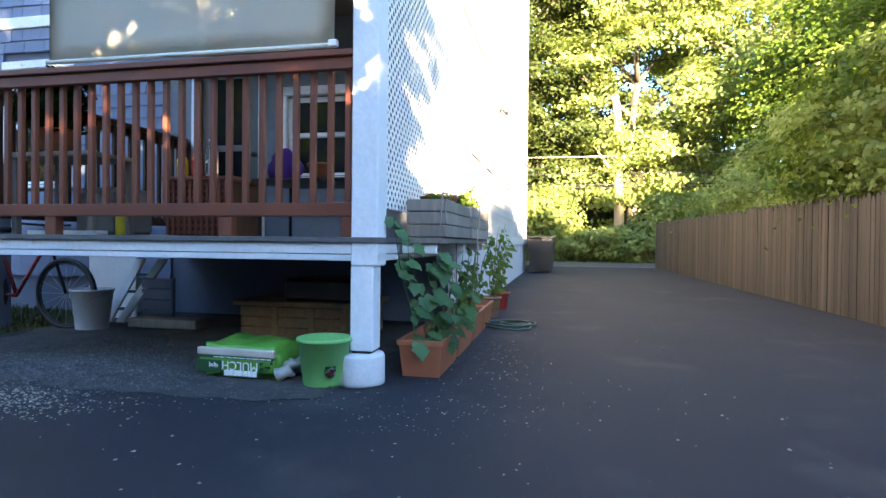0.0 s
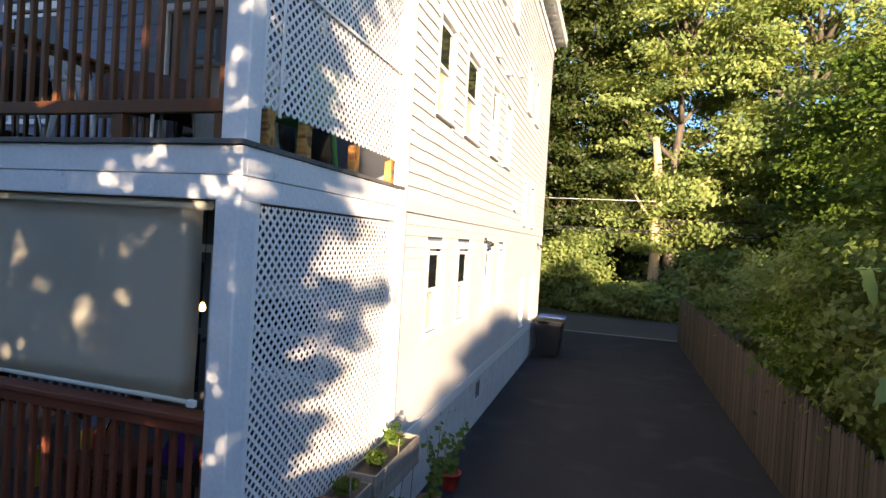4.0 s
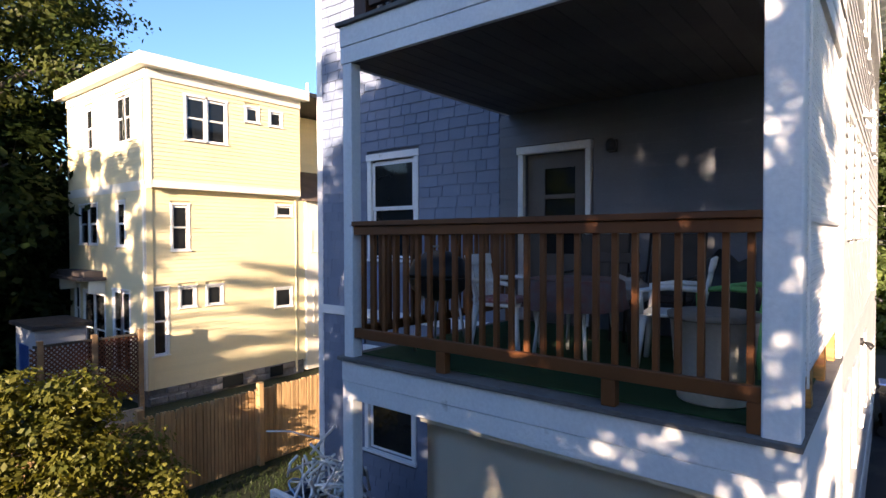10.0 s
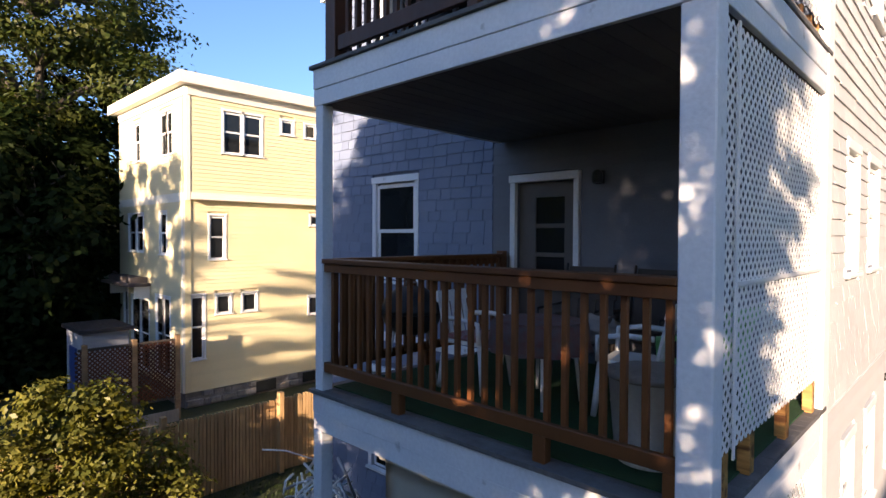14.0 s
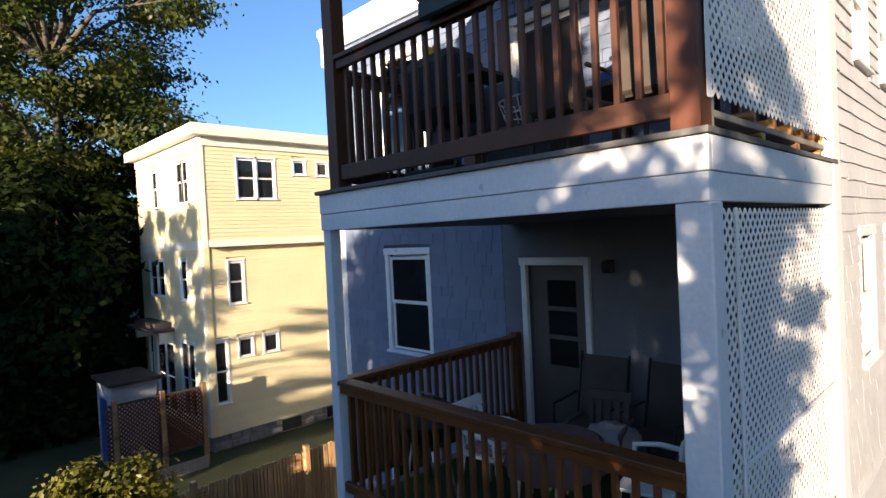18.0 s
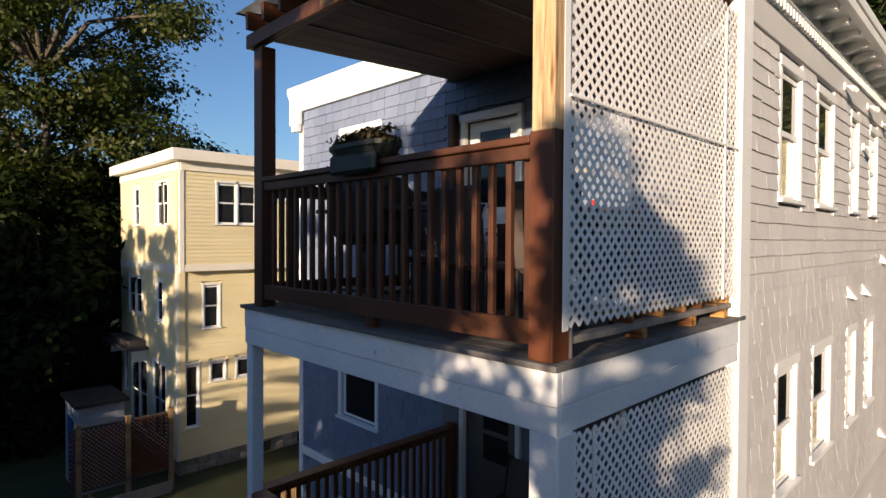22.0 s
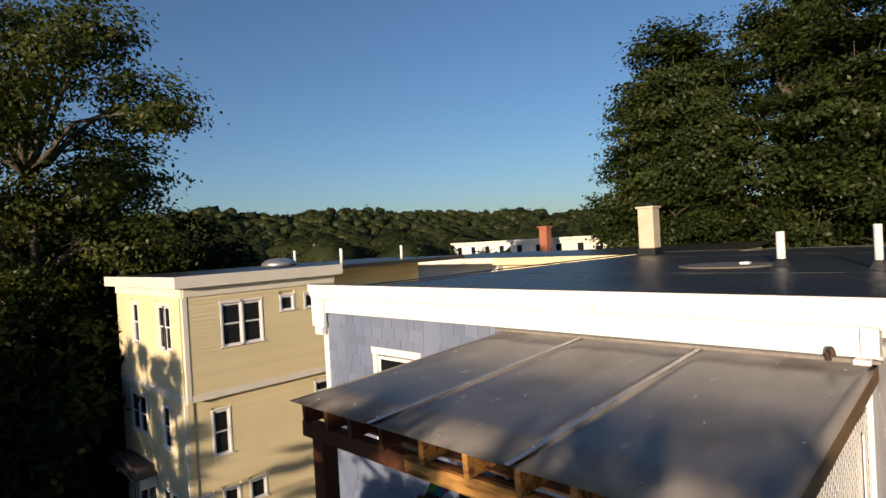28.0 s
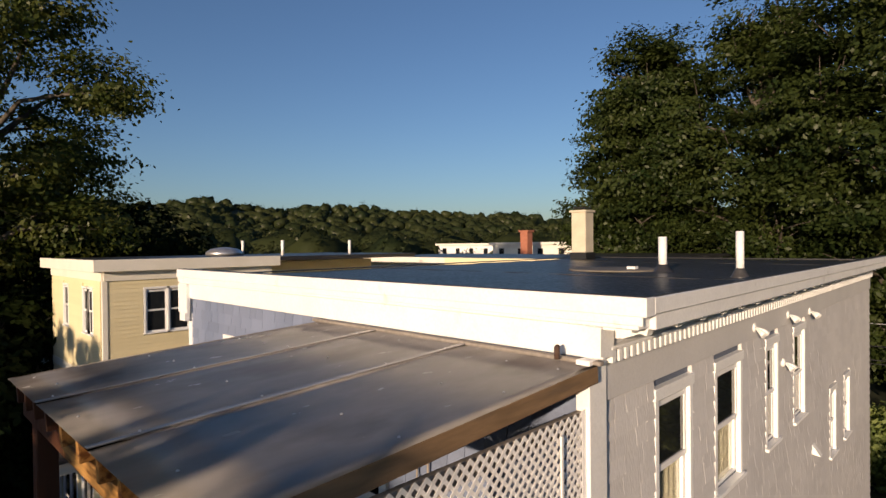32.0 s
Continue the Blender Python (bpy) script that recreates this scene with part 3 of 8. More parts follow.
for i, h in enumerate(REAR_WIN):
    window_unit("window_%d" % (i + 1), h[1] - h[0], h[3] - h[2], rear_place(h), "white double-hung window in the blue rear wall", WHITE if i == 2 else WORN, "rear windows", None, glass=DARKGLASS)
for i, h in enumerate(SIDE_WIN):
    window_unit("window_%d" % (i + 5), h[1] - h[0], h[3] - h[2], side_place(h), "white double-hung window in the shingled side wall", WHITE, "side windows", 0.48 if i in (0, 1, 4, 5, 8, 9) else None, case=0.07, glass=DARKGLASS)
low = thing("cellar_window", "small dark cellar window in the white foundation", "window", kind="structure")
bar("pane", XS - 0.06, XS - 0.04, 10.0, 10.45, 0.35, 0.68, DARKGLASS, low)


# ---- doors ----
def door_unit(name, h, leaf, label, casing, glass_z, back, panes=0):
    t = thing(name, label, "door", kind="structure")
    a0, a1, z0, z1 = h
    bar("casing", a0 - 0.075, a0, YR - 0.03, YR + 0.03, z0, z1, casing, t)
    bar("casing", a1, a1 + 0.065, YR - 0.03, YR + 0.03, z0, z1, casing, t)
    bar("head_casing", a0 - 0.085, a1 + 0.075, YR - 0.045, YR + 0.03, z1, z1 + 0.09, casing, t)
    y = YR + 0.06
    bm = bmesh.new()
    gx0, gx1, g0, g1 = a0 + (0.24 if panes else 0.16), a1 - 0.16, z0 + glass_z[0], z0 + glass_z[1]
    for q in pierced(a0 + 0.01, a1 - 0.01, z0, z1 - 0.01, [(gx0, gx1, g0, g1)]):
        box(bm, q[0], q[1], y, y + 0.045, q[2], q[3])
    if glass_z[0] > 0.7 and not panes:
        for px0, px1 in ((a0 + 0.14, (a0 + a1) / 2 - 0.05), ((a0 + a1) / 2 + 0.05, a1 - 0.14)):
            box(bm, px0, px1, y - 0.012, y, z0 + 0.2, z0 + 0.62)
    leafob = part("door_leaf", bm, leaf, t)
    part("pane", soft_box(gx0, gx1, y + 0.015, y + 0.025, g0, g1, 0.002), DARKGLASS, leafob)
    for k in range(1, panes):
        zr = g0 + (g1 - g0) * k / panes
        bar("mid_rail", gx0, gx1, y - 0.004, y + 0.03, zr - 0.025, zr + 0.025, leaf, leafob)
    if glass_z[0] < 0.7:
        bar("mid_rail", gx0, gx1, y - 0.004, y + 0.03, z0 + 1.0, z0 + 1.07, leaf, leafob)
    bm = bmesh.new()
    bmesh.ops.create_uvsphere(bm, u_segments=12, v_segments=8, radius=0.032, matrix=Matrix.Translation((a1 - 0.08, y - 0.05, z0 + 0.95)))
    box(bm, a1 - 0.095, a1 - 0.065, y - 0.03, y, z0 + 0.93, z0 + 0.97)
    part("knob", bm, METAL if back else DARKMETAL, leafob)
    bar("threshold", a0, a1, YR - 0.05, YR + 0.12, z0 - 0.02, z0, DARKMETAL, t)
    return t


STORM = mat("brown_storm_door", (0.10, 0.09, 0.085), (0.13, 0.115, 0.105), 0.4, 2, 40, 0.1)
door_unit("door_1", REAR_DOOR[0], STORM, "dark storm door behind the ground-floor porch", WORN, (0.3, 1.85), False)
BROWNDOOR = mat("dusty_brown_door", (0.085, 0.075, 0.070), (0.115, 0.10, 0.092), 0.5, 2, 40, 0.15)
door_unit("door_2", REAR_DOOR[1], BROWNDOOR, "dusty brown half-glazed door in white casing on the middle porch", WORN, (0.80, 1.80), False, 3)
door_unit("door_3", REAR_DOOR[2], WHITE, "white half-glazed door on the top porch", WHITE, (0.95, 1.85), True)


# ---- cornice and roof ----
roof = thing("house_roof", "flat black membrane roof with a white wooden cornice", "roof", kind="structure")
RX0, RX1, RY0, RY1, RZ = XL - 0.34, -0.70, 5.835, YE + 0.35, 9.52
bm = bmesh.new()
nx, ny = 24, 36
g = [[bm.verts.new((RX0 + 0.12 + (RX1 - RX0 - 0.24) * i / nx, RY0 + 0.1 + (RY1 - RY0 - 0.2) * j / ny, RZ + 0.02 * noise.noise((i * 0.5, j * 0.5, 3)))) for j in range(ny + 1)] for i in range(nx + 1)]
for i in range(nx):
    for j in range(ny):
        bm.faces.new((g[i][j], g[i + 1][j], g[i + 1][j + 1], g[i][j + 1])).smooth = True
part("membrane", bm, MEMBRANE, roof, "black rubber membrane with faint ripples")
for y in (RY0 + 4.1, RY0 + 9.6):
    bar("membrane_seam", RX0 + 0.12, RX1 - 0.12, y, y + 0.05, RZ - 0.03, RZ + 0.006, MEMBRANE, roof, r=0.002)
for n_, a in (("rear", (RX0, RX1, RY0, RY0 + 0.13)), ("street", (RX0, RX1, RY1 - 0.13, RY1))):
    bar("edge_board", a[0], a[1], a[2], a[3], 9.53, 9.655 if n_ == "rear" else 9.56, WHITE if n_ == "rear" else MEMBRANE, roof)
bar("membrane_edge", RX0 + 0.01, RX1 - 0.01, RY0 + 0.015, RY0 + 0.14, 9.652, 9.662, MEMBRANE, roof)
for a in ((RX0, RX0 + 0.13), (RX1 - 0.13, RX1)):
    bar("edge_board", a[0], a[1], RY0 + 0.13, RY1 - 0.13, 9.54, 9.65 if a[0] > -3 else 9.56, WHITE if a[0] > -3 else MEMBRANE, roof)
bar("membrane_edge", RX1 - 0.14, RX1 - 0.015, RY0 + 0.14, RY1 - 0.13, 9.646, 9.658, MEMBRANE, roof)
bar("fascia", RX0 + 0.05, XS + 0.085, RY0 + 0.02, YR + 0.1, EAVE, 9.44, WHITE, roof)
bar("upper_fascia", RX0 + 0.05, RX1 - 0.06, RY0 + 0.012, YR + 0.1, 9.443, 9.53, WHITE, roof)
bar("fascia_moulding", RX0 + 0.03, RX1 - 0.03, RY0 + 0.006, RY0 + 0.03, 9.47, 9.53, WHITE, roof)
bar("gutter_board", RX1 - 0.10, RX1 - 0.02, YR + 0.1, RY1 - 0.02, 9.43, 9.54, WHITE, roof)
bar("soffit", XS - 0.02, RX1 - 0.10, YR + 0.1, RY1 - 0.05, 9.45, 9.50, WHITE, roof)
bar("frieze", XS - 0.03, XS + 0.03, 5.98, YE, 8.90, 9.26, CLAP, roof)
bar("bed_moulding", XS - 0.03, XS + 0.09, 5.98, YE, 9.264, 9.29, WHITE, roof)
bar("bed_moulding", XS - 0.03, XS + 0.05, 5.98, YE, 9.292, 9.33, CLAP, roof)
bar("bed_moulding", XS - 0.03, XS + 0.05, 5.98, YE, 9.33, 9.45, WHITE, roof)
# dentils and brackets along the eave
dm = bpy.data.meshes.new("dentil")
b_ = soft_box(0, 0.055, -0.030, 0.030, 0, 0.088, 0.004)
b_.to_mesh(dm), b_.free()
dm.materials.append(WHITE)
y = 6.03
while y < YE - 0.05:
    shared("dentil", dm, Matrix.Translation((XS + 0.025, y, 9.172)), roof)
    y += 0.10
km = bpy.data.meshes.new("bracket")
b_ = bmesh.new()
prof = [(0, -0.12), (0.10, -0.11), (0.17, -0.085), (0.22, -0.065), (0.27, -0.075), (0.285, -0.02), (0.285, 0), (0, 0)]
l_ = [b_.verts.new((x, -0.045, z)) for x, z in prof]
r_ = [b_.verts.new((x, 0.045, z)) for x, z in prof]
b_.faces.new(l_), b_.faces.new(r_[::-1])
for i in range(len(prof)):
    j = (i + 1) % len(prof)
    b_.faces.new((l_[i], r_[i], r_[j], l_[j]))
b_.normal_update()
b_.to_mesh(km), b_.free()
km.materials.append(WHITE)
y = 6.12
while y < YE:
    shared("bracket", km, Matrix.Translation((XS + 0.02, y, 9.45)), roof)
    y += 0.51
ret = bmesh.new()
box(ret, XS - 0.02, XS + 0.088, RY0 - 0.012, RY0 + 0.018, 9.24, 9.438)
box(ret, XS + 0.09, RX1 - 0.11, RY0 + 0.02, YR + 0.1, 9.425, 9.441)
part("corner_return", ret, WHITE, roof)
ret = bmesh.new()
box(ret, XL - 0.20, XL + 0.12, RY0 - 0.03, RY0 + 0.02, 9.0, 9.44)
box(ret, XL - 0.10, XL + 0.10, RY0 - 0.05, RY0 + 0.02, 8.88, 9.0)
part("corner_return", ret, WHITE, roof)


# ---- porches ----
def deck(i, z, rim_bottom, rim_mat):
    t = thing("porch_deck_%d" % (i + 1), "white-rimmed timber porch deck with a grey board edge", "deck", "porch decks", "structure")
    w, inner = 0.045, YR - 0.04
    seam = (z + rim_bottom) / 2 - 0.03
    bar("rim_board", PX0, PX1, PY, PY + w, seam, z - 0.035, rim_mat, t, r=0.004)
    bar("rim_board", PX0 + 0.002, PX1 - 0.004, PY + 0.006, PY + w, rim_bottom, seam - 0.004, rim_mat, t, r=0.004)
    bar("rim_board", PX1 - w, PX1, PY + w, inner, seam, z - 0.035, rim_mat, t, r=0.004)
    bar("rim_board", PX1 - w, PX1 - 0.005, PY + w, inner, rim_bottom, seam - 0.004, rim_mat, t, r=0.004)
    bar("rim_board", PX0, PX0 + w, PY + w, inner, rim_bottom, z - 0.035, rim_mat, t, r=0.004)
    n = 19
    for k in range(n):
        y0 = PY - 0.03 + (inner - PY + 0.03) * k / n
        bar("deck_board", PX0 - 0.03, PX1 + 0.012, y0 + 0.002, y0 + (inner - PY + 0.03) / n - 0.002, z - 0.033, z, DECKWOOD, t, r=0.003)
    bm = bmesh.new()
    for k in range(22):
        x0 = PX0 + w + (PX1 - PX0 - 2 * w) * k / 22
        box(bm, x0 + 0.002, x0 + (PX1 - PX0 - 2 * w) / 22 - 0.002, PY + w, inner, rim_bottom + 0.005, rim_bottom + 0.02)
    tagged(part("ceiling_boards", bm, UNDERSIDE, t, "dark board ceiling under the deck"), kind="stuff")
    return t


deck(0, DECKS[0], 0.69, WORN)
deck(1, DECKS[1], 3.30, WORN)
deck(2, DECKS[2], 6.15, WORN)
turf = one("porch_turf", soft_box(PX0 + 0.1, PX1 - 0.08, PY + 0.15, YR - 0.06, DECKS[1] + 0.002, DECKS[1] + 0.014, 0.003), TURF, "green artificial turf laid on the middle porch deck", "carpet")

post = thing("porch_post", "chipped white porch post on a round concrete pier", "post", "porch posts", "structure")
bar("shaft", PX1 - 0.172, PX1 - 0.004, PY - 0.012, PY + 0.165, 0.66, 3.30, WORN, post, r=0.008)
bar("foot", PX1 - 0.176, PX1 - 0.03, PY - 0.006, PY + 0.14, YARD + 0.2, 0.66, WORN, post, r=0.008)
bar("shim", PX1 - 0.165, PX1 - 0.04, PY - 0.002, PY + 0.13, YARD + 0.186, YARD + 0.2, DARKMETAL, post, "dark steel shim under the post")
bm = bmesh.new()
lathe(bm, [(0.150, 0), (0.150, 0.02), (0.147, 0.165), (0.138, 0.182), (0.02, 0.186)], (PX1 - 0.125, PY + 0.05, YARD), 40)
for v in bm.verts:
    if v.co.z < YARD + 0.03:
        c_ = Vector((PX1 - 0.125, PY + 0.05, v.co.z))
        v.co = c_ + (v.co - c_) * (1 - 0.07 * abs(noise.noise((v.co.x * 30, v.co.y * 30, 5))))
part("pier", bm, CONCRETE, post, "chipped white round concrete pier")
post = thing("porch_post", "white porch post at the free corner of the lower deck", "post", "porch posts", "structure")
bar("shaft", PX0 + 0.0, PX0 + 0.125, PY + 0.004, PY + 0.125, YARD, 3.30, WORN, post, r=0.008)
post = thing("porch_post", "broad white porch post beside the lattice screen", "post", "porch posts", "structure")
bar("shaft", PX1 - 0.175, PX1 + 0.0, PY + 0.012, PY + 0.16, 3.65, 6.15, WORN, post, r=0.008)
post = thing("porch_post", "slim white porch post at the open corner", "post", "porch posts", "structure")
bar("shaft", PX0 + 0.02, PX0 + 0.13, PY + 0.012, PY + 0.12, 3.65, 6.15, WORN, post, r=0.006)
post = thing("porch_post", "pine porch post stained dark at its foot", "post", "porch posts", "structure")
bar("upper_shaft", PX1 - 0.172, PX1 - 0.036, PY + 0.012, PY + 0.15, 7.64, 8.765, PINEV, post, r=0.006)
bar("lower_shaft", PX1 - 0.180, PX1 - 0.034, PY + 0.006, PY + 0.155, 6.5, 7.64, POSTBROWN, post, r=0.006)
bar("side_batten", PX1 - 0.09, PX1 - 0.036, PY + 0.15, PY + 0.19, 6.5, 8.8, GREYWOOD, post, r=0.004)
post = thing("porch_post", "dark stained post at the open corner of the top porch", "post", "porch posts", "structure")
bar("shaft", -4.255, -4.115, PY + 0.012, PY + 0.15, 6.5, 8.765, DARKWOOD, post, r=0.006)


def railing(name, wood, label, x0, x1, zt, zb, deck_z, blocks, spacing=0.107, cap=0.14, front=True, low=0.085):
    """A porch railing: cap and rails, and single balusters. front: along x at the porch front; else along y at its open end."""
    t = thing(name, label, "railing", "porch railings", "structure")
    y = PY + 0.07

    def put(nm, u0, u1, d0, d1, z0, z1):
        if front:
            return bar(nm, u0, u1, y + d0, y + d1, z0, z1, wood, t)
        return bar(nm, PX0 + 0.075 + d0, PX0 + 0.075 + d1, u0, u1, z0, z1, wood, t)

    put("cap_rail", x0, x1, -cap / 2, cap / 2, zt - 0.04, zt)
    put("top_rail", x0, x1, -0.045, 0.0, zt - 0.115, zt - 0.042)
    put("bottom_rail", x0, x1, -0.045, 0.0, zb, zb + low)
    n = round((x1 - x0) / spacing)
    me = bpy.data.meshes.new("baluster")
    b = soft_box(-0.018, 0.018, -0.018, 0.018, zb + 0.03, zt - 0.05, 0.003)
    b.to_mesh(me), b.free()
    me.materials.append(wood)
    rr = random.Random(int(zt * 100))
    for k in range(n):
        u = x0 + (x1 - x0) * (k + 0.5) / n
        m = Matrix.Translation((u, y + 0.019, 0) if front else (PX0 + 0.095, u, 0)) @ Matrix.Rotation(rr.uniform(-0.06, 0.06), 4, "Z")
        shared("baluster", me, m, t)
    for u in blocks:
        put("foot_block", u - 0.045, u + 0.045, -0.04, 0.03, deck_z, zb)
    return t


railing("porch_railing", REDRAIL, "red-brown stained cedar railing of the lowest porch", PX0 + 0.125, PX1 - 0.172, 1.98, 0.962, DECKS[0], (-3.46, -2.11, -1.27), 0.1185)
railing("porch_railing", REDWOOD, "red-brown stained cedar railing of the middle porch", PX0 + 0.13, PX1 - 0.175, 4.815, 3.825, DECKS[1], (-3.35, -2.05, -1.26), 0.1215)
railing("porch_railing", DARKWOOD, "dark stained cedar railing of the top porch", -4.09, PX1 - 0.18, 7.625, 6.572, 6.50, (-2.6,), 0.125, low=0.125)
railing("porch_railing", DARKWOOD, "red-brown stained railing at the open end of the lowest porch", PY + 0.13, YR - 0.12, 1.98, 0.962, DECKS[0], (5.75,), front=False)
railing("porch_railing", REDWOOD, "red-brown stained railing at the open end of the middle porch", PY + 0.125, YR - 0.12, 4.815, 3.825, DECKS[1], (4.6,), front=False)
railing("porch_railing", DARKWOOD, "dark stained railing at the open end of the top porch", PY + 0.16, YR - 0.12, 7.60, 6.572, 6.50, (4.6,), front=False, low=0.125)
for z0, z1, w_ in ((DECKS[0], 2.0, DARKWOOD), (DECKS[1], 4.85, REDWOOD), (6.5, 8.6, DARKWOOD)):
    e = thing("end_post", "brown stained end post of the railing against the house wall", "post", "railing end posts", "structure")
    bar("shaft", PX0 + 0.03, PX0 + 0.12, YR - 0.12, YR - 0.03, z0, z1, w_, e)


# ---- lattice screens ----
def lattice(name, y0, y1, z0, z1, label, frame_w=0.045, bow=0.0):
    """Diagonal vinyl strips in two layers with a rim; seen from the driveway."""
    t = thing(name, label, "lattice screen", "lattice screens", "structure")
    x, step, w = PX1 - 0.03, 0.056, 0.0305
    for layer, sgn in ((0, 1), (1, -1)):
        span = (y1 - y0) + (z1 - z0)
        k = 0
        s = step
        while s < span * 0.7071:
            c = s * 1.41421
            # line (y - y0) + sgn' (z - z0) = c
            if sgn > 0:
                pa = (y0 + max(0, c - (z1 - z0)), z0 + min(c, z1 - z0))
                pb = (y0 + min(c, y1 - y0), z0 + max(0, c - (y1 - y0)))
            else:
                pa = (y0 + max(0, c - (z1 - z0)), z1 - min(c, z1 - z0))
                pb = (y0 + min(c, y1 - y0), z1 - max(0, c - (y1 - y0)))
            d = Vector((0, pb[0] - pa[0], pb[1] - pa[1]))
            if d.length > 0.03:
                n_ = Vector((0, -d.z, d.y)).normalized() * (w / 2)
                vs = []
                xo = x + layer * 0.0009
                for px_ in (xo - 0.0015, xo + 0.0015):
                    for q, sg in ((pa, 1), (pa, -1), (pb, -1), (pb, 1)):
                        v = Vector((px_, q[0], q[1])) + sg * n_
                        v.y, v.z = min(max(v.y, y0), y1), min(max(v.z, z0), z1)
                        v.x += bow * math.sin((v.y - y0) / (y1 - y0) * math.pi) * math.sin((v.z - z0) * 2.6)
                        vs.append(tuple(v))
                pydata("slat", vs, [(0, 1, 2, 3), (7, 6, 5, 4), (0, 4, 5, 1), (2, 6, 7, 3), (1, 5, 6, 2), (3, 7, 4, 0)], VINYL, t)
            s += step
            k += 1
    for a0, a1, b0, b1 in ((y0 - 0.01, y0 + frame_w, z0 - 0.01, z1 + 0.01), (y1 - frame_w, y1 + 0.01, z0 - 0.01, z1 + 0.01)):
        bar("edge_strip", x + 0.004, x + 0.008, a0, a1, b0, b1, VINYL, t, r=0.002)
    return t


lattice("lattice_screen", PY + 0.18, 5.74, 1.02, 3.29, "white diagonal lattice screen closing the side of the lowest porch")
lattice("lattice_screen", PY + 0.165, 5.74, 3.90, 6.12, "white diagonal lattice screen closing the side of the middle porch")
lattice("lattice_screen", PY + 0.085, 5.74, 6.66, 8.89, "white diagonal lattice screen sagging along the side of the top porch", bow=0.012)
for y in (3.56, 4.02, 4.82, 5.62):
    one("spacer_block", soft_box(PX1 - 0.10, PX1 - 0.03, y - 0.05, y + 0.04, DECKS[1], 3.90, 0.004), PINE, "raw yellow pine block between deck and lattice", "wood block", "spacer blocks")
sp = thing("side_rail_framing", "rough pine framing under the top lattice screen", "framing", kind="structure")
bar("plank", PX1 - 0.13, PX1 - 0.045, PY + 0.19, 5.72, 6.57, 6.61, GREYWOOD, sp)
for y in (4.1, 4.5, 4.85, 5.15, 5.42, 5.66):
    bar("joist_end", PX1 - 0.30, PX1 - 0.05, y - 0.02, y + 0.02, 6.61, 6.68, PINE, sp)
for y in (4.25, 5.0, 5.62):
    bar("wedge", PX1 - 0.16, PX1 - 0.05, y - 0.04, y + 0.04, 6.50, 6.57, PINE, sp)

# ---- top porch roof ----
pr = thing("porch_roof", "smoked corrugated plastic roof on pine rafters over the top porch", "porch roof", kind="structure")
Y0r, Y1r, Z0r, Z1r = 3.13, 5.83, 9.055, 9.19


def roof_z(y):
    return Z0r + (Z1r - Z0r) * (y - Y0r) / (Y1r - Y0r)


edges = (-4.34, -3.36, -2.22, -1.02)
for a, b in zip(edges, edges[1:]):
    bm = bmesh.new()
    n = 14
    rows = [[bm.verts.new((a + (b - a) * i / n, y, roof_z(y) + 0.003 * noise.noise(((a + (b - a) * i / n) * 0.9, y * 0.6, 2)))) for i in range(n + 1)] for y in np.linspace(Y0r, Y1r, 7)]
    for p, q in zip(rows, rows[1:]):
        for i in range(n):
            bm.faces.new((p[i], p[i + 1], q[i + 1], q[i])).smooth = True
    bmesh.ops.solidify(bm, geom=bm.faces[:], thickness=0.004)
    part("plastic_sheet", bm, POLYROOF, pr, "weathered smoked plastic sheet")
tilt = math.atan2(Z1r - Z0r, Y1r - Y0r)
ln = math.hypot(Y1r - Y0r, Z1r - Z0r)
for x in edges[1:3]:
    part("seam_strip", soft_box(x - 0.018, x + 0.018, 0, ln, 0.004, 0.014, 0.003, Matrix.Translation((0, Y0r, Z0r)) @ Matrix.Rotation(tilt, 4, "X")), POLYROOF, pr)
rs = random.Random(8)
sm = bpy.data.meshes.new("roof_screw")
b_ = bmesh.new()
lathe(b_, [(0.008, 0), (0.008, 0.004), (0.004, 0.008)], sides=8)
b_.to_mesh(sm), b_.free()
sm.materials.append(METAL)
for x in (-4.15, -3.75, -3.36, -2.8, -2.22, -1.6, -1.15):
    for y in (3.3, 4.1, 4.9, 5.6):
        yy = y + rs.uniform(-0.08, 0.08)
        shared("roof_screw", sm, Matrix.Translation((x + rs.uniform(-0.03, 0.03), yy, roof_z(yy) + (0.018 if x in edges else 0.008))), pr)
# Left rafters and beam end get dark wood that includes the tree's shade.
for x in (-4.19, -3.90, -3.62, -3.28, -2.90, -2.54, -2.18, -1.85, -1.47, -1.12):
    part("rafter", soft_box(x - 0.02, x + 0.02, 0.03, ln, -0.165, -0.012, 0.004, Matrix.Translation((0, Y0r, Z0r)) @ Matrix.Rotation(tilt, 4, "X")), PINE if x > -3.1 else DARKWOOD, pr)
bm = bmesh.new()
for k in range(16):
    x0_ = -4.30 + 3.16 * k / 16
    box(bm, x0_ + 0.002, x0_ + 3.16 / 16 - 0.002, 0.21, ln - 0.03, -0.186, -0.170, Matrix.Translation((0, Y0r, Z0r)) @ Matrix.Rotation(tilt, 4, "X"))
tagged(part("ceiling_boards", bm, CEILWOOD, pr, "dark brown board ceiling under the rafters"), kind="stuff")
for x in (-3.7, -3.05, -2.4, -1.75):
    part("ceiling_batten", soft_box(x - 0.016, x + 0.016, 0.21, ln - 0.03, -0.198, -0.187, 0.002, Matrix.Translation((0, Y0r, Z0r)) @ Matrix.Rotation(tilt, 4, "X")), GREYWOOD, pr, "pale batten")
bar("beam", -3.12, PX1 - 0.01, PY - 0.03, PY + 0.012, 8.765, 8.885, PINE, pr, "knotty orange pine beam")
bar("beam", -4.32, -3.12, PY - 0.03, PY + 0.012, 8.765, 8.885, DARKWOOD, pr, "weathered end of the beam, darkened for tree shade")
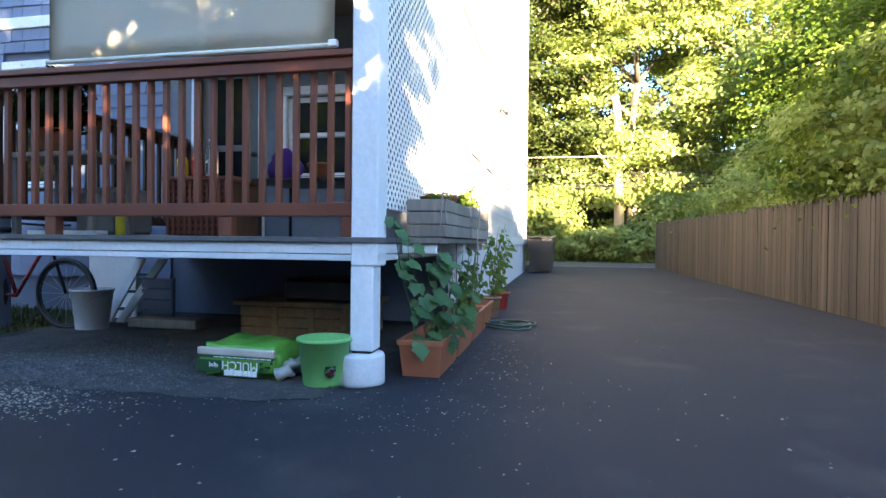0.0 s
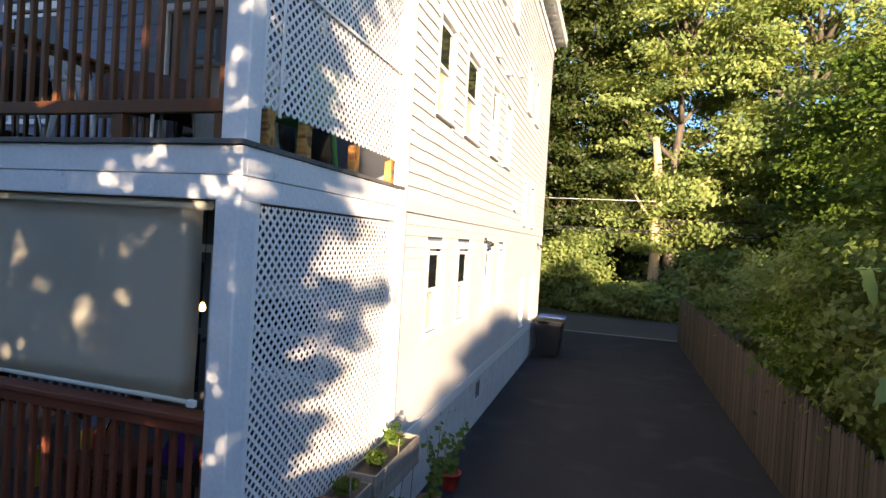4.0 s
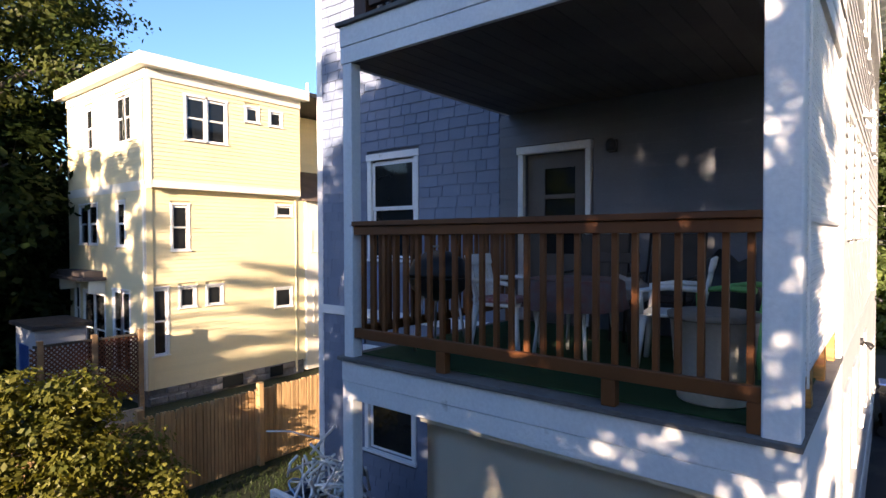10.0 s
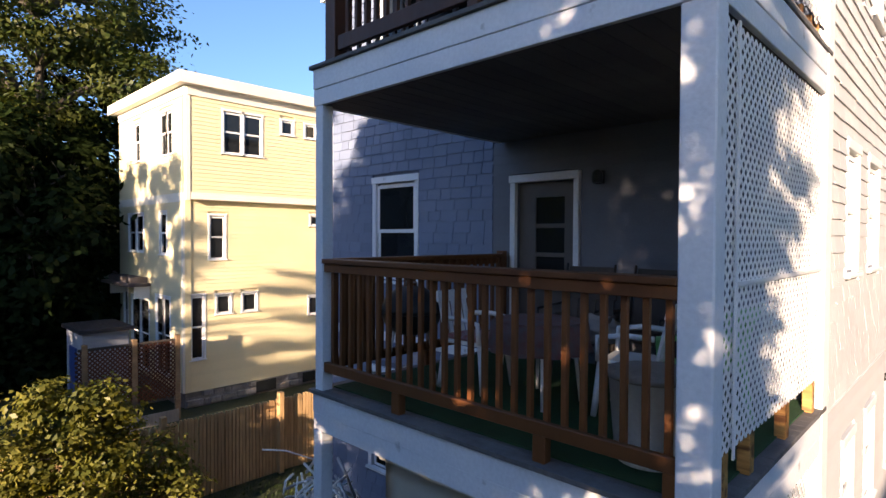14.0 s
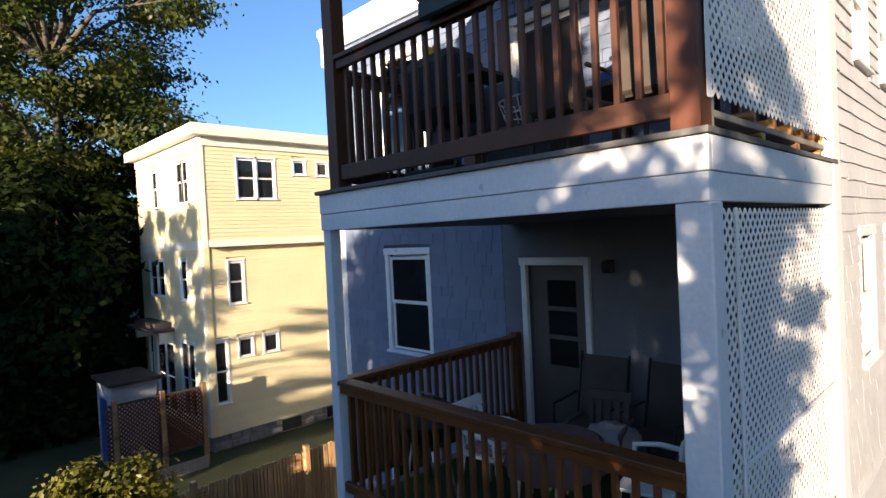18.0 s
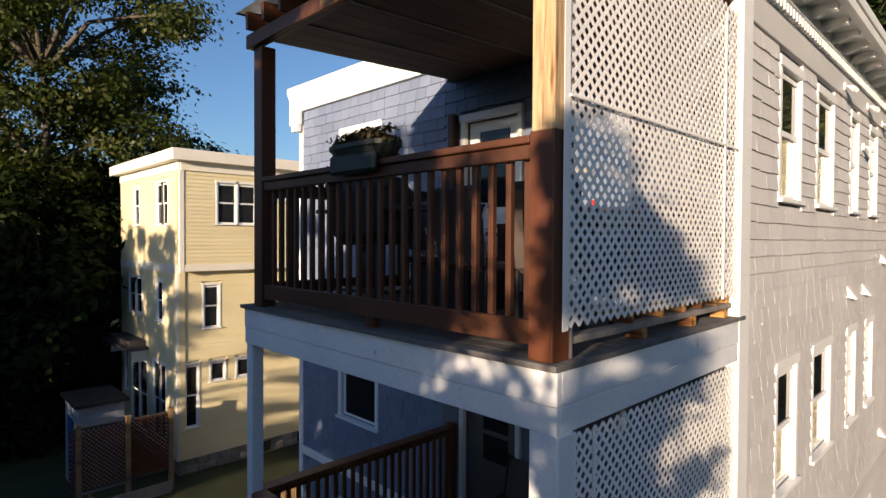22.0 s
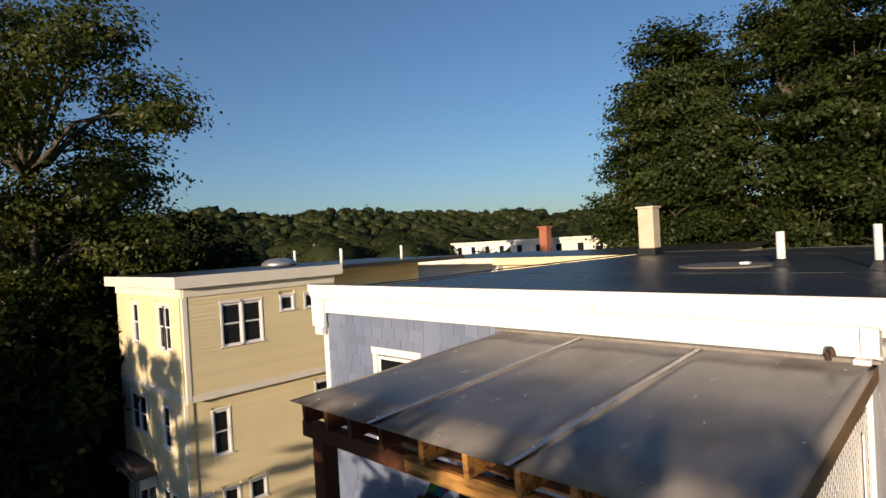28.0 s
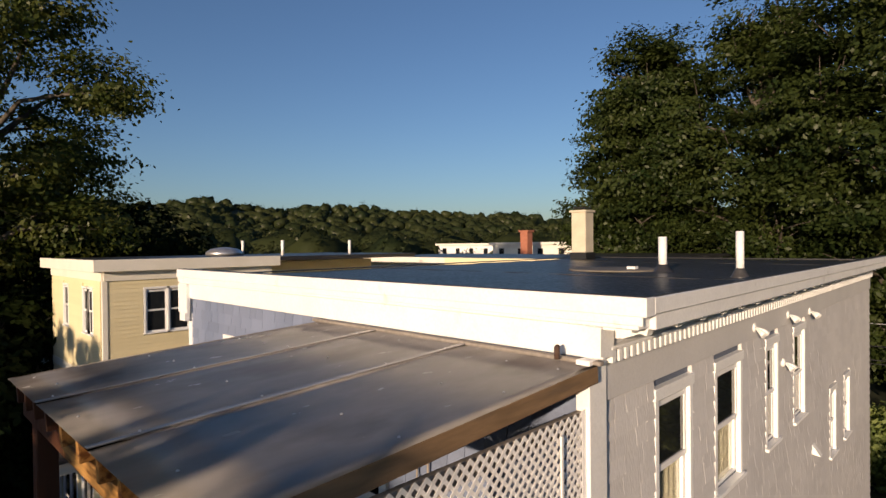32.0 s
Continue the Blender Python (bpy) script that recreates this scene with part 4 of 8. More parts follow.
bar("beam", -4.32, PX1 - 0.0, PY + 0.015, PY + 0.055, 8.765, 8.885, DARKWOOD, pr)
part("side_rafter", soft_box(PX1 + 0.0, PX1 + 0.04, 0.0, ln - 0.03, -0.115, -0.002, 0.004, Matrix.Translation((0, Y0r, Z0r)) @ Matrix.Rotation(tilt, 4, "X")), BROWNWOOD, pr)
bar("side_plate", PX1 - 0.09, PX1 - 0.05, PY + 0.19, 5.75, 8.76, 8.88, GREYWOOD, pr)
bar("ledger", -4.4, PX1, 5.79, YR - 0.03, 9.0, 9.1, DARKWOOD, pr)
bar("flashing", -4.44, -1.0, 5.795, 5.85, 9.185, 9.215, GREYWOOD, pr, "dull flashing strip along the cornice")

# ---- roller shade of the lowest porch ----
sh = thing("roller_shade", "grey woven sun shade lowered over the lowest porch", "sun shade")
bm = bmesh.new()
nx, nz = 16, 10
g = [[bm.verts.new((-3.53 + 2.14 * i / nx, PY + 0.09 + 0.012 * noise.noise((i * 0.4, j * 0.3, 1)), 2.05 + 1.2 * j / nz)) for j in range(nz + 1)] for i in range(nx + 1)]
for i in range(nx):
    for j in range(nz):
        bm.faces.new((g[i][j], g[i + 1][j], g[i + 1][j + 1], g[i][j + 1])).smooth = True
bmesh.ops.solidify(bm, geom=bm.faces[:], thickness=0.003)
part("fabric", bm, SHADE, sh)
bm = bmesh.new()
tube(bm, [(-3.55, PY + 0.09, 2.045), (-1.38, PY + 0.09, 2.035)], 0.016, 10)
part("bottom_bar", bm, SHADE, sh)
bm = bmesh.new()
tube(bm, [(-3.58, PY + 0.09, 3.265), (-1.34, PY + 0.09, 3.265)], 0.028, 12)
part("roller", bm, SHADE, sh)
bar("clip", -1.42, -1.36, PY + 0.05, PY + 0.085, 2.015, 2.06, WHITE, sh, "white plastic cord clip")


# ---- trees and shrubs ----
def leaves_mesh(name, lumps, twigs, per_twig, twig_r, leaf, material, parent, seed, flat=0.45, shell=0.55):
    """Sprays of small leaves over lumps (centre, radii); each leaf is a folded four-cornered blade."""
    r = np.random.RandomState(seed)
    vol = np.array([b[0] * b[1] * b[2] for _, b in lumps]) ** 0.67
    counts = np.maximum(3, (twigs * vol / vol.sum()).astype(int))
    cs, ds = [], []
    for (c, b), n in zip(lumps, counts):
        d = r.normal(size=(n, 3))
        d /= np.linalg.norm(d, axis=1)[:, None]
        rad = shell + (1 - shell) * r.rand(n, 1) ** 0.5
        rad *= 1 + 0.18 * np.sin(d[:, :1] * 5 + c[0]) * np.cos(d[:, 1:2] * 4 + c[1])
        cs.append(np.array(c) + d * rad * np.array(b))
        ds.append(d)
    cs, ds = np.concatenate(cs), np.concatenate(ds)
    p = np.repeat(cs, per_twig, axis=0)
    n = len(p)
    p = p + r.normal(size=(n, 3)) * np.array((twig_r, twig_r, twig_r * flat))
    up = np.repeat(ds, per_twig, axis=0) * 0.8 + np.array((0, 0, 0.55)) + r.normal(size=(n, 3)) * 0.42
    up /= np.linalg.norm(up, axis=1)[:, None]
    t = r.normal(size=(n, 3))
    t -= up * (t * up).sum(1)[:, None]
    t /= np.linalg.norm(t, axis=1)[:, None]
    s = np.cross(up, t)
    size = leaf * (0.6 + 0.8 * r.rand(n, 1))
    v = np.stack([p - t * size * 0.6, p + s * size * 0.36 - up * size * 0.1, p + t * size * 0.6, p - s * size * 0.36 - up * size * 0.1], 1).reshape(-1, 3)
    me = bpy.data.meshes.new(name)
    me.vertices.add(n * 4)
    me.vertices.foreach_set("co", v.ravel())
    me.loops.add(n * 4)
    me.loops.foreach_set("vertex_index", np.arange(n * 4))
    me.polygons.add(n)
    me.polygons.foreach_set("loop_start", np.arange(n) * 4)
    me.update(calc_edges=True)
    me.materials.append(material)
    ob = new(name, me)
    ob.parent = parent
    return ob


def tree(name, base, lumps, trunk_r, label, material, twigs, per_twig, twig_r, leaf, seed, bark=None, trunk_to=0.75, category="tree", group="", flat=0.45, shell=0.55):
    t = thing(name, label, category, group)
    r = random.Random(seed)
    top = max(c[2] + b[2] for c, b in lumps)
    cx = sum(c[0] for c, b in lumps) / len(lumps)
    cy = sum(c[1] for c, b in lumps) / len(lumps)
    bx_, by_, bz_ = base
    zt = bz_ + (top - bz_) * trunk_to
    path = []
    for k in range(9):
        f = k / 8
        path.append((bx_ + (cx - bx_) * f * 0.8 + r.uniform(-1, 1) * trunk_r * 0.5 * (k > 0), by_ + (cy - by_) * f * 0.8 + r.uniform(-1, 1) * trunk_r * 0.5 * (k > 0), bz_ + (zt - bz_) * f))
    bm = bmesh.new()
    tube(bm, path, [trunk_r * (1.35 if k == 0 else 1.0 - 0.1 * k) for k in range(9)], 10)
    trunk = part("trunk", bm, bark or BARK, t)
    for c, b in lumps:
        k = min(7, max(2, int(((c[2] - b[2] * 0.6) - bz_) / max(0.01, zt - bz_) * 8)))
        a = Vector(path[k])
        e = Vector(c)
        mid = a.lerp(e, 0.5) + Vector((r.uniform(-0.1, 0.1), r.uniform(-0.1, 0.1), 0.12)) * (e - a).length
        bm = bmesh.new()
        w = trunk_r * 0.42
        tube(bm, [a, a.lerp(mid, 0.55), mid, mid.lerp(e, 0.6), e], [w, w * 0.8, w * 0.6, w * 0.4, w * 0.15], 6)
        for q in range(3):
            d = Vector((r.uniform(-1, 1) * b[0], r.uniform(-1, 1) * b[1], r.uniform(-0.2, 0.8) * b[2])) * 0.8
            s0 = mid.lerp(e, r.uniform(0.1, 0.8))
            tube(bm, [s0, s0.lerp(e + d, 0.5) + Vector((0, 0, 0.05)), e + d], [w * 0.35, w * 0.22, w * 0.06], 5)
        part("limb", bm, bark or BARK, t)
    leaves_mesh("crown", lumps, twigs, per_twig, twig_r, leaf, material, t, seed, flat, shell)
    return t


def lump_cloud(cx, cy, z0, z1, rx, ry, n, seed, r0=0.34):
    """Lumps that fill an egg-shaped crown unevenly."""
    r = random.Random(seed)
    out = []
    for i in range(n):
        f = (i + 0.5) / n
        z = z0 + (z1 - z0) * f
        w = math.sin(math.pi * (0.12 + 0.8 * f)) ** 0.7
        a = i * 2.4 + r.uniform(-0.4, 0.4)
        d = r.uniform(0.35, 0.85) * w
        s = r.uniform(0.75, 1.25) * r0
        out.append(((cx + rx * d * math.cos(a), cy + ry * d * math.sin(a), z), (rx * s * 1.3, ry * s * 1.3, (z1 - z0) * s * 0.55)))
    return out


tree("tall_tree", (-27.2, 5.2, 0), lump_cloud(-27.0, 5.6, 9.3, 20.0, 6.0, 6.0, 26, 3, 0.20), 0.35, "tall maple with green and bronze leaves beside the yellow house", LEAF_GOLD, 640, 80, 0.46, 0.17, 3, flat=0.4)
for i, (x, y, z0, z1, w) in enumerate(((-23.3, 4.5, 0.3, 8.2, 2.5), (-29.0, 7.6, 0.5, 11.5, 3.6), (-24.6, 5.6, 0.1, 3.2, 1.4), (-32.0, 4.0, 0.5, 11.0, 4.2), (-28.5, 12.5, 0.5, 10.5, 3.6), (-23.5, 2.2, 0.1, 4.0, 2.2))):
    tree("dark_tree", (x, y, 0), lump_cloud(x, y, z0, z1, w, w, 13, 90 + i), 0.2, "tree filling the yard corner, its leaves darkened for shade", LEAF_SHADED, 900, 16, 0.3, 0.25, 90 + i, group="yard corner trees")
tree("lilac_bush", (-10.4, 2.9, 0), lump_cloud(-10.4, 2.75, 0.3, 2.55, 0.72, 1.55, 30, 8, 0.22) + [((-10.3, 4.0, 1.25), (0.34, 0.42, 0.42)), ((-10.2, 4.3, 0.6), (0.36, 0.42, 0.4)), ((-10.4, 2.4, 2.62), (0.22, 0.3, 0.25)), ((-10.3, 3.2, 2.5), (0.2, 0.26, 0.3))], 0.06, "sunlit lilac bush in front of the stockade fence", LEAF_LILAC, 1000, 13, 0.11, 0.085, 8, category="bush", trunk_to=0.6)

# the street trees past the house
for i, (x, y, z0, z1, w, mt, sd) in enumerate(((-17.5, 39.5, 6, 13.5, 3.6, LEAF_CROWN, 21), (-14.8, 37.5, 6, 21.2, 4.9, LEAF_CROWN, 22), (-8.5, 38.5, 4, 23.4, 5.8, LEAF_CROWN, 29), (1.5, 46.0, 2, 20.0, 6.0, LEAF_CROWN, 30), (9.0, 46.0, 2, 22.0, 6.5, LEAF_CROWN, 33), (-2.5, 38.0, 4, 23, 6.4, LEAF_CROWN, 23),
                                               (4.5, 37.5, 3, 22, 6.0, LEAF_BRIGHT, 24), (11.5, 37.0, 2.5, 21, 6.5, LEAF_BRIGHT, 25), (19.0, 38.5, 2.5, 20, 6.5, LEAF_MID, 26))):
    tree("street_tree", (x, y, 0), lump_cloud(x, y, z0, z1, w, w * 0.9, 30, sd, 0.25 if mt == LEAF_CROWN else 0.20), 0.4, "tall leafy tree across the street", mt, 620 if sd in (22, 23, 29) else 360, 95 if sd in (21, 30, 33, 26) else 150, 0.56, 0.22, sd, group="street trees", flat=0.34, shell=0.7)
for i in range(9):
    x = -8 + i * 3.5
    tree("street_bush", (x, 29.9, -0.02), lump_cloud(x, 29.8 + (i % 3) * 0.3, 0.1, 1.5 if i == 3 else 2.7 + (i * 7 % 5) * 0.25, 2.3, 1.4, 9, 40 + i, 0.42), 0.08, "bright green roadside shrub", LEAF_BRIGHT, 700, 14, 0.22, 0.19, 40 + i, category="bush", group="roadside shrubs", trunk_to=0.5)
bm = bmesh.new()
tube(bm, [(3.4, 35.9, -0.02), (3.45, 35.9, 2.5), (3.35, 35.85, 5.2), (3.3, 35.8, 8.4), (3.1, 35.8, 10)], [0.36, 0.3, 0.27, 0.24, 0.2], 12)
bt = thing("bare_trunk", "pale bare dead trunk at the roadside", "tree trunk")
part("trunk", bm, DEADBARK, bt)
bm = bmesh.new()
tube(bm, [(3.4, 35.9, 4.6), (2.5, 35.7, 6.0), (1.9, 35.7, 6.9)], [0.12, 0.08, 0.04], 8)
part("limb", bm, DEADBARK, bt)

# growth over the fence
for i, (x, y, z0, z1, w, mt, n) in enumerate(((5.7, 9.0, 0.9, 5.2, 2.3, LEAF_MID, 1500), (6.2, 13.2, 0.9, 3.7, 2.2, LEAF_BRIGHT, 1400), (6.2, 17.5, 0.8, 2.9, 2.0, LEAF_BRIGHT, 1100), (7.2, 22.0, 0.8, 2.6, 2.0, LEAF_BRIGHT, 800), (6.2, 5.4, 1.0, 5.0, 2.3, LEAF_MID, 1400))):
    tree("fence_tree", (x, y, 0), lump_cloud(x, y, z0, z1, w, w, 15, 60 + i, 0.4), 0.1, "leafy young tree leaning over the driveway fence", mt, int(n * 0.24), 125, 0.27, 0.085, 60 + i, group="trees over the fence", trunk_to=0.6, flat=0.35, shell=0.65)


for i, (x, y, z0, z1, w) in enumerate(((16.5, 21.0, 2.0, 13.5, 4.6), (12.5, 29.0, 1.5, 12.0, 3.8), (11.8, 7.0, 2.0, 7.5, 2.6))):
    tree("side_tree", (x, y, 0), lump_cloud(x, y, z0, z1, w, w, 18, 80 + i, 0.27), 0.22, "leafy tree in the next yard beyond the driveway fence", LEAF_BRIGHT if i != 1 else LEAF_MID, 330, 120, 0.55, 0.19, 80 + i, group="trees beyond the fence", flat=0.32, shell=0.7)


for i, (x, y, z0, z1, w, mt) in enumerate(((4.75, 5.2, 1.4, 3.4, 1.25, LEAF_BRIGHT), (4.7, 7.6, 1.4, 3.3, 1.2, LEAF_BRIGHT), (4.8, 10.2, 1.4, 3.1, 1.15, LEAF_BRIGHT))):
    tree("fence_tree", (x + 0.3, y, 0), lump_cloud(x, y, z0, z1, w, w * 1.1, 13, 160 + i, 0.4), 0.05, "leafy sapling crowding over the driveway fence", mt, 330, 90, 0.16, 0.085, 160 + i, group="trees over the fence", trunk_to=0.6, flat=0.4, shell=0.5)


# ---- fences ----
def picket_run(t, p0, p1, h0, h1, w, material, thick=0.02, pointed=True, gap=0.004, seed=1, jitter=0.03):
    r = random.Random(seed)
    a, b = Vector(p0), Vector(p1)
    n = int((b - a).length / (w + gap))
    d = (b - a).normalized()
    nrm = Vector((-d.y, d.x, 0))
    for k in range(n):
        c = a.lerp(b, (k + 0.5) / n)
        h = h0 + (h1 - h0) * k / n + r.uniform(-jitter, jitter)
        hw, tk = w / 2, thick / 2
        pr_ = [(-hw, 0), (hw, 0), (hw, h - 0.05), (hw * 0.35, h), (-hw * 0.35, h), (-hw, h - 0.05)] if pointed else [(-hw, 0), (hw, 0), (hw, h), (-hw, h)]
        lean = r.uniform(-0.008, 0.008)
        off = r.uniform(-0.004, 0.004)
        vs = [tuple(c + d * (x + lean * z) + nrm * (s + off) + Vector((0, 0, z))) for s in (-tk, tk) for x, z in pr_]
        m = len(pr_)
        fs = [tuple(range(m))[::-1], tuple(range(m, 2 * m))] + [(i, (i + 1) % m, (i + 1) % m + m, i + m) for i in range(m)]
        pydata("picket", vs, fs, material, t)


fd = thing("driveway_fence", "weathered brown board fence along the driveway", "fence", kind="structure")
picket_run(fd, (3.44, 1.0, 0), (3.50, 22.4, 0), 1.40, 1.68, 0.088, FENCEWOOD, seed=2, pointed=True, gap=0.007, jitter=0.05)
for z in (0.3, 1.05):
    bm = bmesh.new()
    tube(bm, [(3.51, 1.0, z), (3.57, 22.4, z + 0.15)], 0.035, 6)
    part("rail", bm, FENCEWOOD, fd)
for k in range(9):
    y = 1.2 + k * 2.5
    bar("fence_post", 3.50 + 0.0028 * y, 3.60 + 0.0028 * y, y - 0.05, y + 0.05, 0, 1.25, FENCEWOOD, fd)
fs = thing("stockade_fence", "tan cedar stockade fence with pointed pickets behind the lawn", "fence", kind="structure")
picket_run(fs, (-11.1, 0.0, -0.03), (-11.1, 14.5, -0.03), 1.54, 1.64, 0.060, STOCKADE, 0.055, True, 0.014, 3, 0.014)
for y in (2.0, 4.3, 6.7, 9.1, 11.5):
    bar("fence_post", -11.06, -10.94, y - 0.055, y + 0.055, -0.03, 1.72, STOCKADE, fs)
for z in (0.35, 1.25):
    bar("rail", -11.21, -11.14, 0, 14.5, z, z + 0.08, STOCKADE, fs)

# ---- the yellow house ----
yh = thing("yellow_house", "three-storey yellow vinyl-sided house with white trim", "house")
UX, LX, YY0, YY1, YY2 = -16.70, -16.95, 6.97, 12.03, 12.38
YXL = -22.7
UWIN = [(8.05, 9.30, 7.54, 8.78), (10.00, 10.41, 8.36, 8.79), (10.88, 11.28, 8.35, 8.78)]
LWIN = [(7.74, 8.20, 4.33, 5.63), (7.18, 7.56, 1.36, 3.24), (7.95, 8.38, 2.66, 3.21), (8.78, 9.24, 2.66, 3.21), (11.18, 11.80, 2.34, 2.94), (11.25, 11.84, 5.42, 5.74)]
NWIN = [(-18.70, -17.70, 7.50, 8.80), (-21.05, -20.50, 7.52, 8.80), (-18.75, -18.20, 4.46, 5.74), (-21.70, -20.25, 4.50, 5.74), (-19.10, -17.95, 0.75, 3.12), (-21.45, -19.75, 0.60, 2.95), (-22.25, -21.85, 1.6, 3.1)]
part("upper_wall", wall_mesh(pierced(YY0, YY1, 6.1, 9.4, UWIN), "x", UX - 0.2, UX - 0.03), YELLOW, yh)
part("lower_wall", wall_mesh(pierced(YY0, YY2, 0.4, 6.1, LWIN), "x", LX - 0.2, LX - 0.03), YELLOW, yh)
part("end_wall", wall_mesh(pierced(YXL, UX - 0.2, 0.4, 9.4, NWIN), "y", YY0 + 0.03, YY0 + 0.2), YELLOW, yh)
ry = random.Random(5)
yb_ = [grow(h, 0.07) for h in UWIN]
shingles(yh, "x", UX, YY0, YY1, 6.28, 9.07, 0.115, yb_, YELLOW, None, ry, (6, 7), "siding", 0.025)
shingles(yh, "x", LX, YY0, YY2, 0.4, 6.1, 0.115, [grow(h, 0.07) for h in LWIN], YELLOW, None, ry, (6, 7), "siding", 0.025)
shingles(yh, "y", YY0, YXL, LX - 0.0, 0.4, 9.07, 0.115, [grow(h, 0.07) for h in NWIN], YELLOW, None, ry, (6, 7), "siding", 0.025)
bar("back_wall", YXL, YXL + 0.2, YY0 + 0.2, YY2, 0, 9.5, YELLOW, yh)
bar("party_wall", YXL + 0.2, UX - 0.2, YY1 - 0.05, YY1 - 0.005, 0, 9.5, YELLOW, yh)
bar("overhang_soffit", LX - 0.03, UX + 0.03, YY0, YY1, 6.08, 6.28, CREAM, yh, "white band under the overhanging storey")
bar("roof_slab", YXL - 0.30, UX + 0.28, YY0 - 0.28, 18.5, 9.5, 9.645, MEMBRANE, yh, "flat dark roof")
bar("roof_fascia", UX + 0.02, UX + 0.30, YY0 - 0.30, YY1 + 0.2, 9.34, 9.67, CREAM, yh)
bar("roof_fascia", YXL - 0.32, UX + 0.02, YY0 - 0.30, YY0 - 0.24, 9.34, 9.67, CREAM, yh)
bar("soffit", YXL - 0.3, UX + 0.02, YY0 - 0.24, YY0 - 0.02, 9.34, 9.48, CREAM, yh)
bar("frieze", UX - 0.0, UX + 0.06, YY0, YY1, 9.07, 9.34, CREAM, yh)
bar("frieze", YXL, UX, YY0 - 0.05, YY0, 9.07, 9.34, CREAM, yh)
bar("end_band", YXL, LX, YY0 - 0.035, YY0 + 0.02, 6.02, 6.28, CREAM, yh)
bar("corner_trim", UX - 0.06, UX + 0.035, YY0 - 0.035, YY0 + 0.10, 6.05, 9.07, CREAM, yh)
bar("corner_trim", LX - 0.06, LX + 0.035, YY0 - 0.035, YY0 + 0.10, 0.4, 6.02, CREAM, yh)
bar("foundation", YXL, LX - 0.03, YY0 + 0.05, YY2 - 0.05, -0.1, 0.4, STONE, yh, "grey rubble foundation")
rf = random.Random(6)
for z0, z1 in ((-0.06, 0.17), (0.18, 0.395)):
    y0 = YY0 + 0.06
    while y0 < 12.25:
        w_ = rf.uniform(0.2, 0.6)
        bar("foundation_stone", LX - 0.05, LX + 0.0 + rf.uniform(-0.03, 0.04), y0 + 0.01, min(12.34, y0 + w_) - 0.01, z0 + rf.uniform(0, 0.03), z1 - rf.uniform(0, 0.04), STONE, yh, r=0.03)
        y0 += w_
for h in ((9.2, 9.9, 0.0, 0.36), (10.9, 11.4, 0.02, 0.36)):
    bar("cellar_window", LX + 0.06, LX + 0.08, h[0], h[1], h[2], h[3], DARKGLASS, yh)
part("rear_wall_block", soft_box(-22.7, -19.0, 12.03, 18.2, 0, 9.4, 0.01), YELLOW, yh)
shingles(yh, "x", -18.97, 12.4, 18.0, 6.2, 9.3, 0.115, [], YELLOW, None, ry, (6, 7), "siding", 0.025)
part("white_wing", soft_box(-18.9, -16.85, 12.38, 16.8, 0, 6.0, 0.01), CREAM, yh, "white clapboard wing")
bm = bmesh.new()
for y_ in (12.2, 17.0):
    for x_, z_ in ((-16.65, 5.95), (-18.95, 7.25), (-18.95, 6.0)):
        bm.verts.new((x_, y_, z_))
bm.verts.ensure_lookup_table()
v = bm.verts
for f in ((0, 1, 2), (3, 5, 4), (0, 3, 4, 1), (0, 2, 5, 3), (1, 4, 5, 2)):
    bm.faces.new([v[i] for i in f])
part("wing_roof", bm, mat("brown_roof_shingle", (0.10, 0.075, 0.06), (0.15, 0.11, 0.085), 0.85, 2, 30, 0.4), yh)
for h in ((12.65, 13.05, 4.2, 4.9), (12.75, 13.3, 1.2, 2.8)):
    window_unit("wing_window", h[1] - h[0], h[3] - h[2], Matrix.Translation((-16.87, (h[0] + h[1]) / 2, h[2])) @ Matrix.Rotation(radians(90), 4, "Z"), "dark window in the white wing of the yellow house", CREAM, "yellow house windows", glass=DARKGLASS)
for h, x in [(h, UX) for h in UWIN] + [(h, LX) for h in LWIN]:
    w, hh = h[1] - h[0], h[3] - h[2]
    m = Matrix.Translation((x - 0.01, (h[0] + h[1]) / 2, h[2])) @ Matrix.Rotation(radians(90), 4, "Z")
    if w > 1.0:
        for s in (-1, 1):
            window_unit("house_window", w / 2 - 0.04, hh, m @ Matrix.Translation((s * (w / 4 + 0.01), 0, 0)), "white double window on the yellow house", WHITE, "yellow house windows", case=0.06, head=0.07, glass=DARKGLASS)
    else:
        window_unit("house_window", w, hh, m, "white-trimmed dark window on the yellow house", WHITE, "yellow house windows", case=0.06, head=0.06, glass=DARKGLASS)
for h in NWIN[:]:
    if h[1] - h[0] > 0.95:
        NWIN.remove(h)
        q_ = (h[1] - h[0]) / 2
        NWIN += [(h[0], h[0] + q_ - 0.03, h[2], h[3]), (h[0] + q_ + 0.03, h[1], h[2], h[3])]
for h in NWIN:
    window_unit("house_window", h[1] - h[0], h[3] - h[2], Matrix.Translation(((h[0] + h[1]) / 2, YY0 + 0.01, h[2])), "white-trimmed dark window on the yellow house", WHITE, "yellow house windows", case=0.06, head=0.06, glass=DARKGLASS)
bm = bmesh.new()
box(bm, -22.4, -19.5, YY0 - 0.7, YY0 - 0.04, 3.38, 3.48), box(bm, -22.1, -19.8, YY0 - 0.55, YY0 - 0.04, 3.48, 3.66)
part("door_hood", bm, mat("dark_hood_roof", (0.06, 0.05, 0.05), (0.09, 0.075, 0.07), 0.8, 2, 30, 0.3), yh, "dark shingled hood over the side door")
for x in (-22.1, -19.65):
    bar("hood_bracket", x - 0.04, x + 0.04, YY0 - 0.5, YY0 - 0.04, 3.0, 3.38, CREAM, yh)

